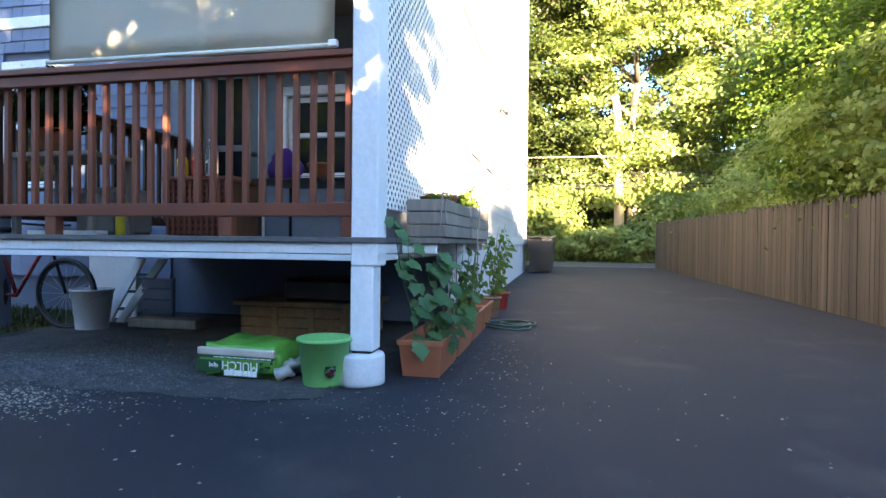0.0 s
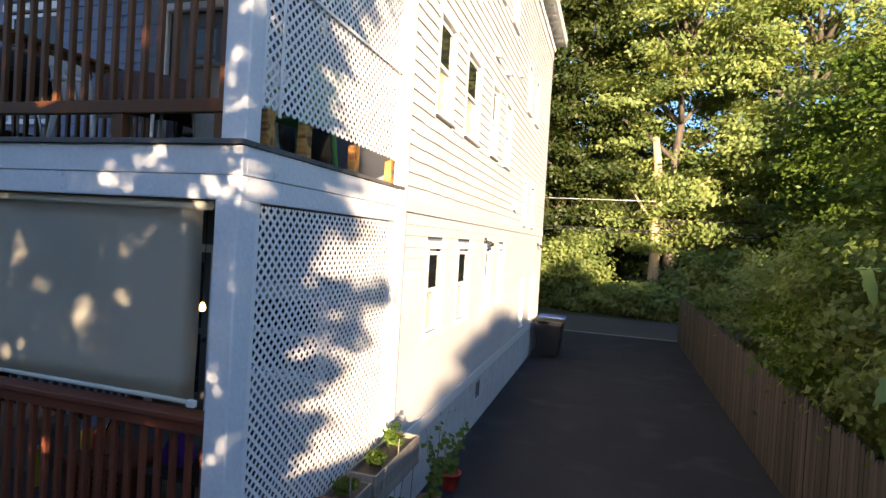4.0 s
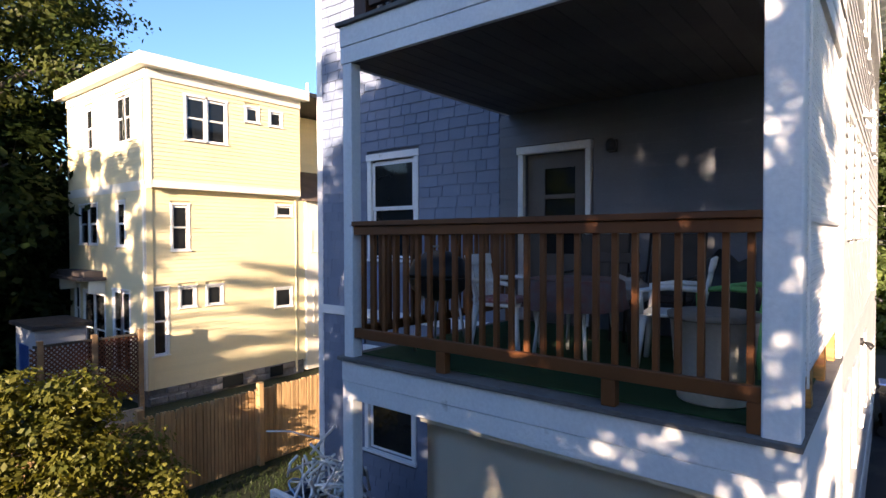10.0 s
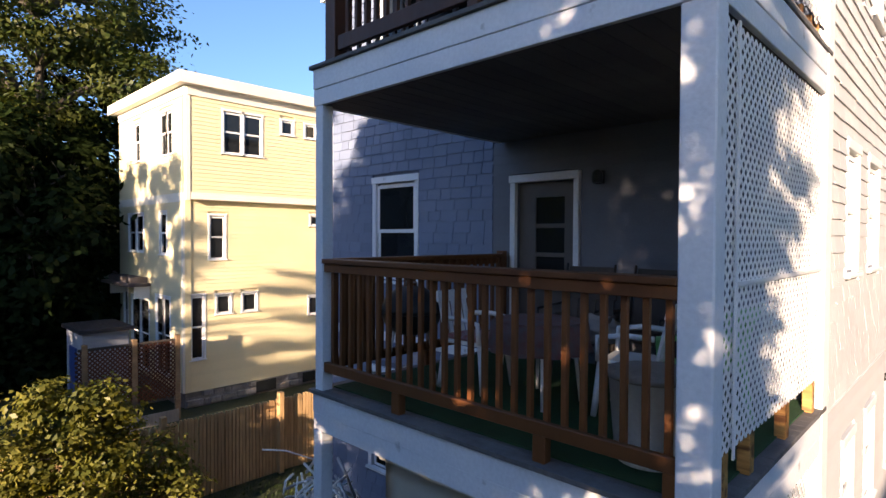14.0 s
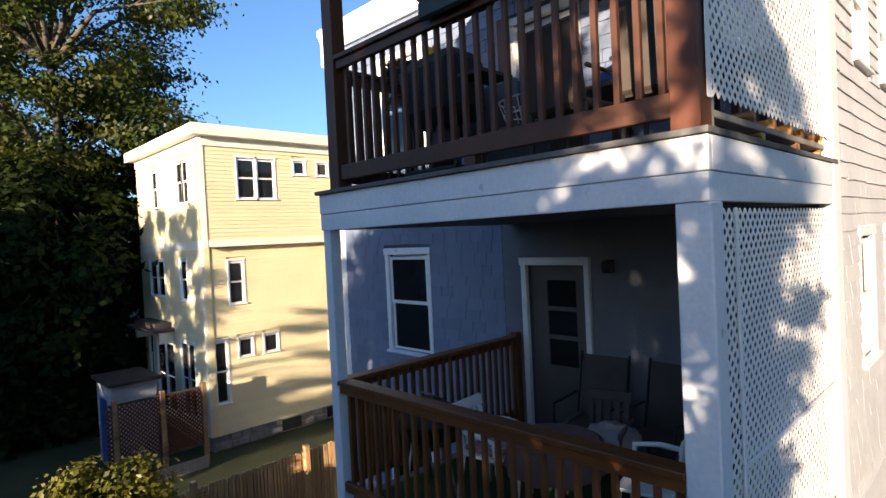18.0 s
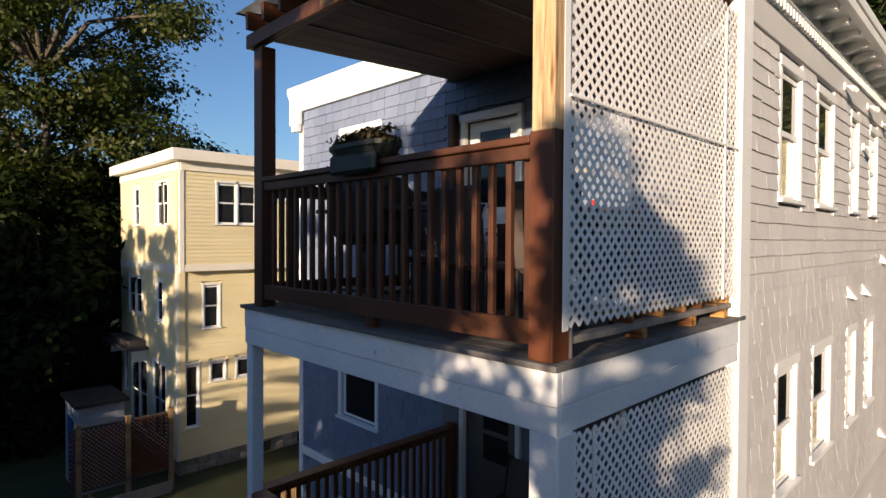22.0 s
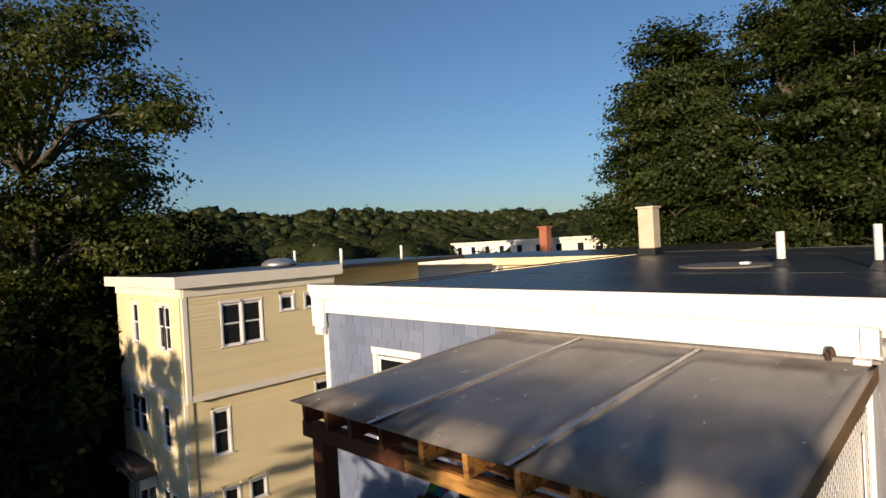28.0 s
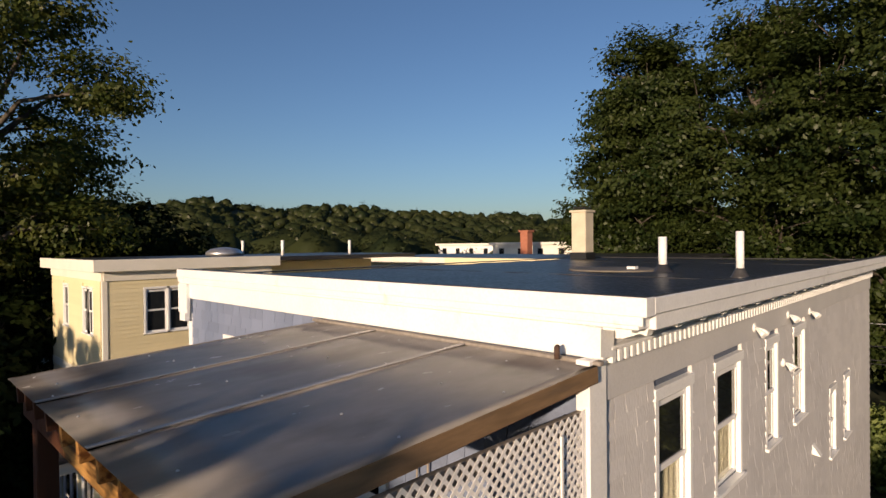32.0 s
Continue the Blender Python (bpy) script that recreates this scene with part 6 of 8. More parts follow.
crate = thing("wooden_box", "long rough wooden box under the porch", "box")
for k in range(3):
    bar("plank", -2.81, -1.70, 4.60, 4.625, 0.005 + k * 0.092, 0.092 + k * 0.092, BROWNWOOD, crate)
bar("side", -2.81, -2.785, 4.625, 5.33, 0.005, 0.28, BROWNWOOD, crate)
bar("side", -1.725, -1.70, 4.625, 5.33, 0.005, 0.28, BROWNWOOD, crate)
bar("lid", -2.86, -1.65, 4.56, 5.38, 0.285, 0.325, BROWNWOOD, crate)
for x in (-2.5, -2.15, -1.85):
    bar("cleat", x, x + 0.06, 4.585, 4.60, 0.005, 0.28, BROWNWOOD, crate)
one("covered_bin", soft_box(-2.42, -1.68, 4.65, 5.3, 0.325, 0.53, 0.03), DARKMETAL, "dark tarp-covered bin on the wooden box", "bin")
lad = thing("step_ladder", "white folding step ladder leaning under the porch", "ladder")
for x0_, x1_ in ((-4.47, -4.29), (-4.31, -4.03)):
    bm = bmesh.new()
    quad = [(x0_ - 0.05, 4.86, 0.03), (x0_ + 0.05, 4.86, 0.03), (x1_ + 0.05, 5.12, 0.66), (x1_ - 0.05, 5.12, 0.66)]
    lo_, hi_ = [bm.verts.new(p) for p in quad], [bm.verts.new((p[0], p[1] + 0.03, p[2])) for p in quad]
    bm.faces.new(lo_), bm.faces.new(hi_[::-1])
    for k in range(4):
        bm.faces.new((lo_[k], hi_[k], hi_[(k + 1) % 4], lo_[(k + 1) % 4]))
    part("rail", bm, PVC, lad)
for k in range(3):
    f_ = 0.2 + 0.27 * k
    bar("step", -4.46 + 0.19 * f_, -4.30 + 0.28 * f_, 4.865 + 0.26 * f_, 4.93 + 0.26 * f_, 0.03 + 0.63 * f_ - 0.012, 0.03 + 0.63 * f_ + 0.012, DARKMETAL, lad, "dark step edge")
st = thing("slatted_crate", "blue-grey slatted crate under the porch", "crate")
for k in range(4):
    bar("slat", -4.16, -3.80, 4.98, 5.0, 0.05 + k * 0.108, 0.145 + k * 0.108, SHINGLE, st)
for x in (-4.16, -3.83):
    bar("corner", x, x + 0.03, 5.0, 5.03, 0.0, 0.48, SHINGLE, st)
one("white_board", soft_box(-5.1, -4.5, 5.3, 5.33, 0.0, 0.70, 0.004), PVC, "white board leaning in the dark under the porch", "board")
one("grey_tray", soft_box(-4.1, -3.35, 4.72, 4.95, 0.012, 0.10, 0.01), GREYWOOD, "low grey tray on the gravel", "tray")

bike = thing("bicycle", "dark bicycle with red frame parked beside the porch", "bicycle")
for cx in (-4.92, -5.95):
    w = bmesh.new()
    tube(w, [(cx + 0.325 * math.cos(a), 4.3, 0.335 + 0.325 * math.sin(a)) for a in np.linspace(0, 2 * math.pi, 33)], 0.022, 8, False)
    wh = part("tyre", w, BLACK, bike)
    w = bmesh.new()
    tube(w, [(cx + 0.295 * math.cos(a), 4.3, 0.335 + 0.295 * math.sin(a)) for a in np.linspace(0, 2 * math.pi, 33)], 0.009, 6, False)
    part("rim", w, DARKMETAL, wh)
    w = bmesh.new()
    for a in np.linspace(0, 2 * math.pi, 17)[:-1]:
        tube(w, [(cx, 4.3, 0.335), (cx + 0.29 * math.cos(a), 4.3, 0.335 + 0.29 * math.sin(a))], 0.0018, 4)
    part("spokes", w, METAL, wh)
fr = bmesh.new()
RED = mat("red_bike_paint", (0.25, 0.02, 0.03), (0.3, 0.03, 0.035), 0.3, 4, 40, 0)
P = {"f": (-4.92, 4.3, 0.335), "h": (-5.12, 4.3, 0.85), "s": (-5.72, 4.3, 0.88), "b": (-5.50, 4.3, 0.30), "r": (-5.95, 4.3, 0.335)}
for a, b in (("h", "b"), ("h", "s"), ("s", "b"), ("s", "r"), ("b", "r")):
    tube(fr, [P[a], P[b]], 0.017, 8)
part("frame", fr, RED, bike)
fr = bmesh.new()
tube(fr, [P["f"], P["h"], (-5.16, 4.3, 0.98)], 0.015, 8)
tube(fr, [(-5.16, 4.02, 1.0), (-5.16, 4.3, 0.99), (-5.16, 4.58, 1.0)], 0.012, 8)
part("fork_and_bars", fr, BLACK, bike)
bar("saddle", -5.86, -5.60, 4.23, 4.37, 0.92, 0.97, BLACK, bike, r=0.02)
bike.location = (0.28, 0.26, 0)

# ---- planting along the lattice ----
for y0, y1 in ((3.50, 4.12), (4.18, 4.80), (4.86, 5.48), (5.54, 6.16)):
    t = thing("trough_planter", "terracotta plastic trough planter with vines on the asphalt", "planter", "trough planters")
    bm = bmesh.new()
    vs = []
    for z, g_ in ((0.0, 0.02), (0.2, 0.0), (0.205, -0.012), (0.235, -0.012), (0.235, 0.012), (0.18, 0.014)):
        vs.append([bm.verts.new(p) for p in ((-1.0 + g_, y0 + g_, z), (-0.72 - g_, y0 + g_, z), (-0.72 - g_, y1 - g_, z), (-1.0 + g_, y1 - g_, z))])
    bm.faces.new(vs[0][::-1]), bm.faces.new(vs[-1])
    for p, q in zip(vs, vs[1:]):
        for i in range(4):
            bm.faces.new((p[i], p[(i + 1) % 4], q[(i + 1) % 4], q[i]))
    part("trough", bm, TERRA, t)


def blade_leaf(bm, p, d, up, L, W):
    """A broad lobed leaf with a fold."""
    d = d.normalized()
    s = d.cross(up).normalized()
    n_ = s.cross(d)
    out = [(0, 0), (-0.09, 0.30), (0.06, 0.47), (0.24, 0.40), (0.40, 0.55), (0.52, 0.36), (0.70, 0.30), (0.80, 0.15), (1.0, 0.0)]
    mid = [bm.verts.new(p + d * L * max(f, 0.02 * k) - n_ * 0.22 * L * f * f) for k, (f, _) in enumerate(out)]
    for sg in (1, -1):
        edge = [bm.verts.new(p + d * L * f + s * sg * W * w - n_ * (0.22 * L * f * f - 0.06 * W * math.sin(w * 9))) for f, w in out[1:-1]]
        edge = [mid[0]] + edge + [mid[-1]]
        for i in range(len(out) - 1):
            q = [mid[i], mid[i + 1], edge[i + 1], edge[i]]
            q = [v_ for k, v_ in enumerate(q) if v_ not in q[:k]]
            if len(q) > 2:
                f = bm.faces.new(q if sg > 0 else q[::-1])
                f.smooth = True


def vine(name, root, top, n, leaf, label, seed, spread=0.18, stems=4, material=None, category="vine"):
    t = thing(name, label, category, "climbing vines")
    r = random.Random(seed)
    a, b = Vector(root), Vector(top)
    stem, lf = bmesh.new(), bmesh.new()
    for s in range(stems):
        pts = []
        f1 = r.uniform(0.55, 1.0)
        ox, oy = r.uniform(-spread, spread), r.uniform(-spread, spread)
        for k in range(7):
            f = k / 6 * f1
            pts.append(a.lerp(b, f) + Vector((ox * f + r.uniform(-0.03, 0.03), oy * (0.4 + f) + r.uniform(-0.03, 0.03), 0)))
        tube(stem, pts, [0.006 - 0.0006 * k for k in range(7)], 5)
        for k in range(n // stems):
            f = r.uniform(0.05, 1)
            p = pts[min(5, int(f * 6))].lerp(pts[min(6, int(f * 6) + 1)], f * 6 % 1)
            d = Vector((r.uniform(-0.2, 1), r.uniform(-1, 0.8), r.uniform(-0.6, 0.3)))
            L = leaf * r.uniform(0.55, 1.15)
            e = p + d.normalized() * L * 0.6
            tube(stem, [p, e], [0.0025, 0.002], 4)
            blade_leaf(lf, e, d + Vector((0, 0, -0.5)), Vector((0.5, -0.5, 1)), L, L * 0.95)
    part("stem", stem, LEAF_VINE, t)
    tagged(part("leaves", lf, material or LEAF_VINE, t), kind="stuff")
    return t


vine("cucumber_vine", (-0.84, 3.60, 0.12), (-0.93, 3.56, 1.15), 58, 0.112, "big-leaved cucumber vine climbing to the planter shelf", 1)
vine("cucumber_vine", (-0.80, 3.85, 0.12), (-0.68, 3.70, 0.62), 44, 0.10, "big-leaved cucumber vine spilling from the trough", 2)
vine("tomato_plant", (-0.82, 4.5, 0.15), (-0.74, 4.55, 0.80), 110, 0.062, "leafy tomato plant in the trough", 3, 0.22, 6, LEAF_MID)
vine("tomato_plant", (-0.82, 5.1, 0.15), (-0.76, 5.25, 1.0), 120, 0.06, "leafy tomato plant in the trough", 4, 0.24, 6, LEAF_MID)
vine("tomato_plant", (-0.75, 6.55, 0.25), (-0.70, 6.6, 1.1), 120, 0.062, "leafy tomato plant beside the house wall", 5, 0.22, 6, LEAF_MID)
vine("tomato_plant", (-0.78, 7.4, 0.2), (-0.78, 7.5, 0.9), 50, 0.08, "leafy tomato plant beside the house wall", 6, 0.2, 5, LEAF_MID)
pail("flower_pot", -0.80, 6.55, 0.0, 0.10, 0.13, 0.24, BROWNWOOD, "brown flower pot by the wall", category="pot")
pail("flower_pot", -0.78, 7.4, 0.0, 0.10, 0.13, 0.22, mat("red_glaze", (0.3, 0.03, 0.02), (0.36, 0.04, 0.03), 0.4, 4, 30, 0.1), "red flower pot by the wall", category="pot")
rs2 = random.Random(17)
for k in range(8):
    x, y = -0.86 + rs2.uniform(-0.1, 0.1), 3.7 + k * 0.42 + rs2.uniform(-0.1, 0.1)
    bm = bmesh.new()
    tube(bm, [(x, y, 0.1), (x + rs2.uniform(-0.1, 0.1), y + rs2.uniform(-0.12, 0.12), rs2.uniform(0.9, 1.35))], 0.006, 5)
    one("garden_stake", bm, GREYWOOD, "thin grey garden stake among the vines", "stake", "garden stakes")
shelf = thing("planter_shelf", "weathered plank shelf along the lattice foot", "shelf", kind="structure")
bar("plank", -1.03, -0.76, 3.66, 6.0, 0.80, 0.84, GREYWOOD, shelf)
for y in (3.72, 4.8, 5.9):
    part("bracket", soft_box(-1.04, -0.80, y - 0.03, y + 0.03, 0.73, 0.80, 0.006), WORN, shelf)


def plank_planter(y0, y1, h, seed, greens):
    t = thing("wooden_planter", "weathered grey wooden planter box on the shelf", "planter", "wooden planters")
    x0, x1, z = -1.02, -0.74, 0.842
    n = 3
    for k in range(n):
        a, b = z + h * k / n + 0.002, z + h * (k + 1) / n - 0.002
        bar("front_plank", x1 - 0.022, x1, y0, y1, a, b, GREYWOOD, t)
        bar("end_plank", x0, x1 - 0.024, y0, y0 + 0.022, a, b, GREYWOOD, t)
        bar("end_plank", x0, x1 - 0.024, y1 - 0.022, y1, a, b, GREYWOOD, t)
        bar("back_plank", x0, x0 + 0.02, y0 + 0.022, y1 - 0.022, a, b, GREYWOOD, t)
    bar("soil", x0 + 0.02, x1 - 0.022, y0 + 0.022, y1 - 0.022, z, z + h - 0.05, BARK, t)
    for i, (gy, w, hh) in enumerate(greens):
        leaves_mesh("herb", [((-0.88, gy, z + h + hh * 0.4), (0.08, w * 0.7, hh * 0.5))], 34, 8, 0.025, 0.035, LEAF_MID, t, seed + i)


plank_planter(3.72, 4.72, 0.26, 81, ((4.05, 0.1, 0.06), (4.5, 0.12, 0.12)))
plank_planter(4.80, 5.92, 0.28, 85, ((5.1, 0.14, 0.1), (5.5, 0.18, 0.24)))
bm = bmesh.new()
lathe(bm, [(0.09, 0), (0.12, 0.05), (0.145, 0.075), (0.15, 0.085), (0.14, 0.08), (0.02, 0.06)], (-0.88, 4.12, 1.06), 24)
one("clay_bowl", bm, TERRA, "shallow clay bowl set in the wooden planter", "bowl")
hose = bmesh.new()
for k, (cx, cy, r) in enumerate(((-0.5, 5.75, 0.17), (-0.42, 5.95, 0.14), (-0.55, 5.85, 0.2))):
    tube(hose, [(cx + r * 1.3 * math.cos(a), cy + r * math.sin(a), 0.014 + 0.012 * k + 0.006 * math.sin(a * 2)) for a in np.linspace(0, 2 * math.pi, 25)], 0.011, 7, False)
one("garden_hose", hose, mat("green_hose", (0.008, 0.045, 0.036), (0.013, 0.06, 0.046), 0.4, 5, 40, 0), "coiled green garden hose on the driveway", "hose")


def wheelie_bin(x, y, lid, label, turn):
    t = thing("wheeled_bin", label, "bin", "wheeled bins")
    bm = bmesh.new()
    lo = [bm.verts.new(p) for p in ((-0.24, -0.26, 0.04), (0.24, -0.26, 0.04), (0.24, 0.26, 0.04), (-0.24, 0.26, 0.04))]
    hi = [bm.verts.new(p) for p in ((-0.30, -0.34, 0.98), (0.30, -0.34, 0.98), (0.30, 0.36, 0.98), (-0.30, 0.36, 0.98))]
    bm.faces.new(lo[::-1]), bm.faces.new(hi)
    for i in range(4):
        bm.faces.new((lo[i], lo[(i + 1) % 4], hi[(i + 1) % 4], hi[i]))
    bmesh.ops.bevel(bm, geom=bm.edges[:], offset=0.03, segments=2, affect="EDGES")
    part("body", bm, BLACK, t)
    bm = soft_box(-0.32, 0.32, -0.37, 0.38, 0.985, 1.04, 0.02)
    part("lid", bm, lid, t)
    bm = bmesh.new()
    tube(bm, [(-0.22, 0.42, 0.95), (0.22, 0.42, 0.95)], 0.018, 8)
    part("handle", bm, BLACK, t)
    for sx in (-0.27, 0.24):
        bm = bmesh.new()
        tube(bm, [(sx, 0.26, 0.12), (sx + 0.05, 0.26, 0.12)], 0.12, 16)
        part("wheel", bm, BLACK, t)
    t.matrix_basis = Matrix.Translation((x, y, 0)) @ Matrix.Rotation(turn, 4, "Z") @ Matrix.Diagonal((1.12, 1.12, 1.04, 1))


wheelie_bin(-0.56, 16.95, BLACK, "black wheeled rubbish bin against the house wall", 1.5)
wheelie_bin(-0.58, 17.85, BLUELID, "black wheeled bin with a blue lid against the house wall", 1.62)


# ---- lamps and vents on the walls ----
def flood(y, z, label="twin white floodlight on the side wall", x=XS, material=None):
    t = thing("flood_light", label, "wall light", "wall lights")
    bm = bmesh.new()
    lathe(bm, [(0.055, -0.01), (0.055, 0.02), (0.03, 0.03)], (0, 0, 0), 14)
    bm.transform(Matrix.Translation((x + 0.02, y, z)) @ Matrix.Rotation(radians(90), 4, "Y"))
    part("base", bm, material or DARKMETAL, t)
    for s in (-1, 1):
        bm = bmesh.new()
        tube(bm, [(x + 0.04, y, z), (x + 0.08, y + s * 0.04, z - 0.015), (x + 0.11, y + s * 0.055, z - 0.035), (x + 0.15, y + s * 0.075, z - 0.07)], [0.010, 0.015, 0.027, 0.036], 10)
        part("head", bm, material or DARKMETAL, t)


flood(9.98, 3.17)
flood(17.1, 3.17)
flood(9.45, 9.02, "white floodlight under the eave", material=PVC)
flood(10.95, 9.02, "white floodlight under the eave", material=PVC)
flood(12.2, 8.95, "white floodlight under the eave", material=PVC)
flood(10.72, 8.42, "white floodlight beside the top windows", material=PVC)


def hood_vent(y, z):
    t = thing("vent_hood", "small white dryer vent hood on the side wall", "vent", "vent hoods")
    bm = bmesh.new()
    vs = [bm.verts.new(p) for p in ((XS, y - 0.08, z), (XS, y + 0.08, z), (XS, y + 0.08, z + 0.16), (XS, y - 0.08, z + 0.16), (XS + 0.12, y - 0.07, z - 0.02), (XS + 0.12, y + 0.07, z - 0.02))]
    for f in ((0, 1, 5, 4), (3, 4, 5, 2), (0, 4, 3), (1, 2, 5), (0, 3, 2, 1)):
        bm.faces.new([vs[i] for i in f])
    part("hood", bm, PVC, t)


for y, z in ((10.0, 6.36), (11.0, 6.34), (12.5, 6.75), (12.6, 3.9)):
    hood_vent(y, z)
for d in (2, 1):
    pl = thing("porch_light", "small dark porch lamp beside the door", "wall light", "wall lights")
    bm = bmesh.new()
    lathe(bm, [(0.05, 0), (0.06, 0.05), (0.055, 0.10), (0.03, 0.13), (0.01, 0.135)], (-3.08, YR - 0.09, DECKS[d] + 1.93), 14)
    part("lamp", bm, DARKMETAL, pl)
    bar("plate", -3.13, -3.03, YR - 0.035, YR - 0.012, DECKS[d] + 1.92, DECKS[d] + 2.06, DARKMETAL, pl)
seam = thing("lattice_seam", "white overlap strip across the top lattice screen", "trim", kind="structure")
bar("strip", PX1 - 0.016, PX1 - 0.004, 3.36, 5.72, 7.806, 7.82, VINYL, seam, r=0.002)
bar("strip", PX1 - 0.016, PX1 - 0.004, 5.42, 5.445, 6.66, 8.80, VINYL, seam, r=0.002)
bar("strip", PX1 - 0.016, PX1 - 0.004, 3.60, 3.625, 3.86, 6.12, VINYL, seam, r=0.002)
bar("strip", PX1 - 0.016, PX1 - 0.004, 3.64, 5.70, 4.76, 4.785, VINYL, seam, r=0.002)


# ---- middle porch furniture ----
def plastic_chair(x, y, z, turn, label, material=None):
    """A moulded garden chair; it faces -y before the turn."""
    t = thing("garden_chair", label, "chair", "garden chairs")
    mt = material or PVC
    bm = bmesh.new()
    box(bm, -0.22, 0.22, -0.22, 0.2, 0.40, 0.425)
    bmesh.ops.bevel(bm, geom=bm.edges[:], offset=0.015, segments=2, affect="EDGES")
    part("seat", bm, mt, t)
    for sx in (-1, 1):
        for sy in (-1, 1):
            bm = bmesh.new()
            tube(bm, [(sx * 0.20, sy * 0.19, 0.41), (sx * 0.235, sy * 0.235, 0.0)], [0.03, 0.022], 6)
            part("leg", bm, mt, t)
        bm = bmesh.new()
        tube(bm, [(sx * 0.24, -0.2, 0.42), (sx * 0.26, -0.2, 0.6), (sx * 0.26, 0.0, 0.63), (sx * 0.24, 0.2, 0.62)], 0.022, 6)
        part("armrest", bm, mt, t)
    lean = Matrix.Translation((0, 0.19, 0.42)) @ Matrix.Rotation(radians(-12), 4, "X") @ Matrix.Translation((0, -0.19, -0.42))
    back = bmesh.new()
    for k in range(5):
        xx = -0.17 + 0.085 * k
        box(back, xx - 0.024, xx + 0.024, 0.19, 0.21, 0.465, 0.765)
        back.transform(lean)
        part("back_slat", back, mt, t)
        back = bmesh.new()
    for nm, z0, z1 in (("top_rail", 0.76, 0.86), ("bottom_rail", 0.42, 0.47)):
        back = soft_box(-0.22, 0.22, 0.185, 0.215, z0, z1, 0.008)
        back.transform(lean)
        part(nm, back, mt, t)
    t.matrix_basis = Matrix.Translation((x, y, z)) @ Matrix.Rotation(turn, 4, "Z")
    return t


SLING = mat("brown_sling_fabric", (0.055, 0.042, 0.036), (0.080, 0.062, 0.054), 0.8, 3, 200, 0.2)


def sling_chair(x, y, z, turn):
    t = thing("sling_chair", "brown fabric patio chair with a high back", "chair", "sling chairs")
    bm = bmesh.new()
    box(bm, -0.25, 0.25, -0.25, 0.22, 0.40, 0.415)
    part("seat", bm, SLING, t)
    bm = bmesh.new()
    box(bm, -0.25, 0.25, 0.20, 0.215, 0.42, 1.05, Matrix.Translation((0, 0.2, 0.42)) @ Matrix.Rotation(radians(-14), 4, "X") @ Matrix.Translation((0, -0.2, -0.42)))
    bmesh.ops.bevel(bm, geom=bm.edges[:], offset=0.006, segments=2, affect="EDGES")
    part("backrest", bm, SLING, t)
    for sx in (-1, 1):
        bm = bmesh.new()
        tube(bm, [(sx * 0.27, -0.27, 0), (sx * 0.27, -0.25, 0.40), (sx * 0.27, 0.2, 0.41), (sx * 0.27, 0.35, 1.06)], 0.014, 8)
        part("frame", bm, DARKMETAL, t)
        bm = bmesh.new()
        tube(bm, [(sx * 0.27, 0.2, 0.41), (sx * 0.27, 0.28, 0.0)], 0.014, 8)
        tube(bm, [(sx * 0.28, -0.25, 0.40), (sx * 0.29, -0.24, 0.62), (sx * 0.29, 0.24, 0.64)], 0.014, 8)
        part("armrest", bm, DARKMETAL, t)
    t.matrix_basis = Matrix.Translation((x, y, z)) @ Matrix.Rotation(turn, 4, "Z")


D2 = DECKS[1] + 0.015
plastic_chair(-3.42, 4.30, D2, radians(95), "white moulded plastic garden chair on the turf")
plastic_chair(-2.05, 4.55, D2, radians(-80), "white moulded plastic garden chair on the turf")
plastic_chair(-2.75, 5.0, D2, radians(10), "brown moulded plastic garden chair on the turf", SLING)
plastic_chair(-1.62, 4.75, D2, radians(-100), "green moulded plastic garden chair by the lattice", LIME)
sling_chair(-3.12, 5.48, D2, 0.05)
sling_chair(-2.42, 5.50, D2, -0.08)
tb = thing("garden_table", "small round garden table with a floral cloth", "table")
bm = bmesh.new()
lathe(bm, [(0.36, 0.62), (0.38, 0.63), (0.38, 0.65), (0.01, 0.655)], (-2.78, 4.35, D2), 28)
part("tabletop", bm, PVC, tb)
for a in (0.6, 2.2, 3.8, 5.4):
    bm = bmesh.new()
    tube(bm, [(-2.78 + 0.27 * math.cos(a), 4.35 + 0.27 * math.sin(a), D2 + 0.62), (-2.78 + 0.34 * math.cos(a), 4.35 + 0.34 * math.sin(a), D2)], 0.016, 7)
    part("leg", bm, PVC, tb)
cl = bmesh.new()
n = 48
prof = [(0.0, 0.662), (0.36, 0.662), (0.40, 0.64), (0.41, 0.50), (0.42, 0.42)]
rings = [[cl.verts.new((-2.78 + (r_ + (0.025 * math.sin(k * 5) if i > 2 else 0)) * math.cos(k * 2 * math.pi / n), 4.35 + (r_ + (0.025 * math.sin(k * 5) if i > 2 else 0)) * math.sin(k * 2 * math.pi / n), D2 + z_)) for k in range(n)] for i, (r_, z_) in enumerate(prof[1:])]
cl.faces.new(rings[0])
for p, q in zip(rings, rings[1:]):
    for k in range(n):
        cl.faces.new((p[k], p[(k + 1) % n], q[(k + 1) % n], q[k])).smooth = True
one("tablecloth", cl, mat("faded_floral_cloth", (0.12, 0.10, 0.10), (0.15, 0.065, 0.06), 0.85, 14, 60, 0.1), "faded red and grey cloth on the round table", "tablecloth")
gr = thing("kettle_grill", "black domed kettle grill on legs behind the railing", "grill")
bm = bmesh.new()
lathe(bm, [(0.03, 0.42), (0.16, 0.46), (0.25, 0.54), (0.28, 0.63), (0.285, 0.64)], (-3.95, 4.0, D2), 26)
part("bowl", bm, BLACK, gr)
bm = bmesh.new()
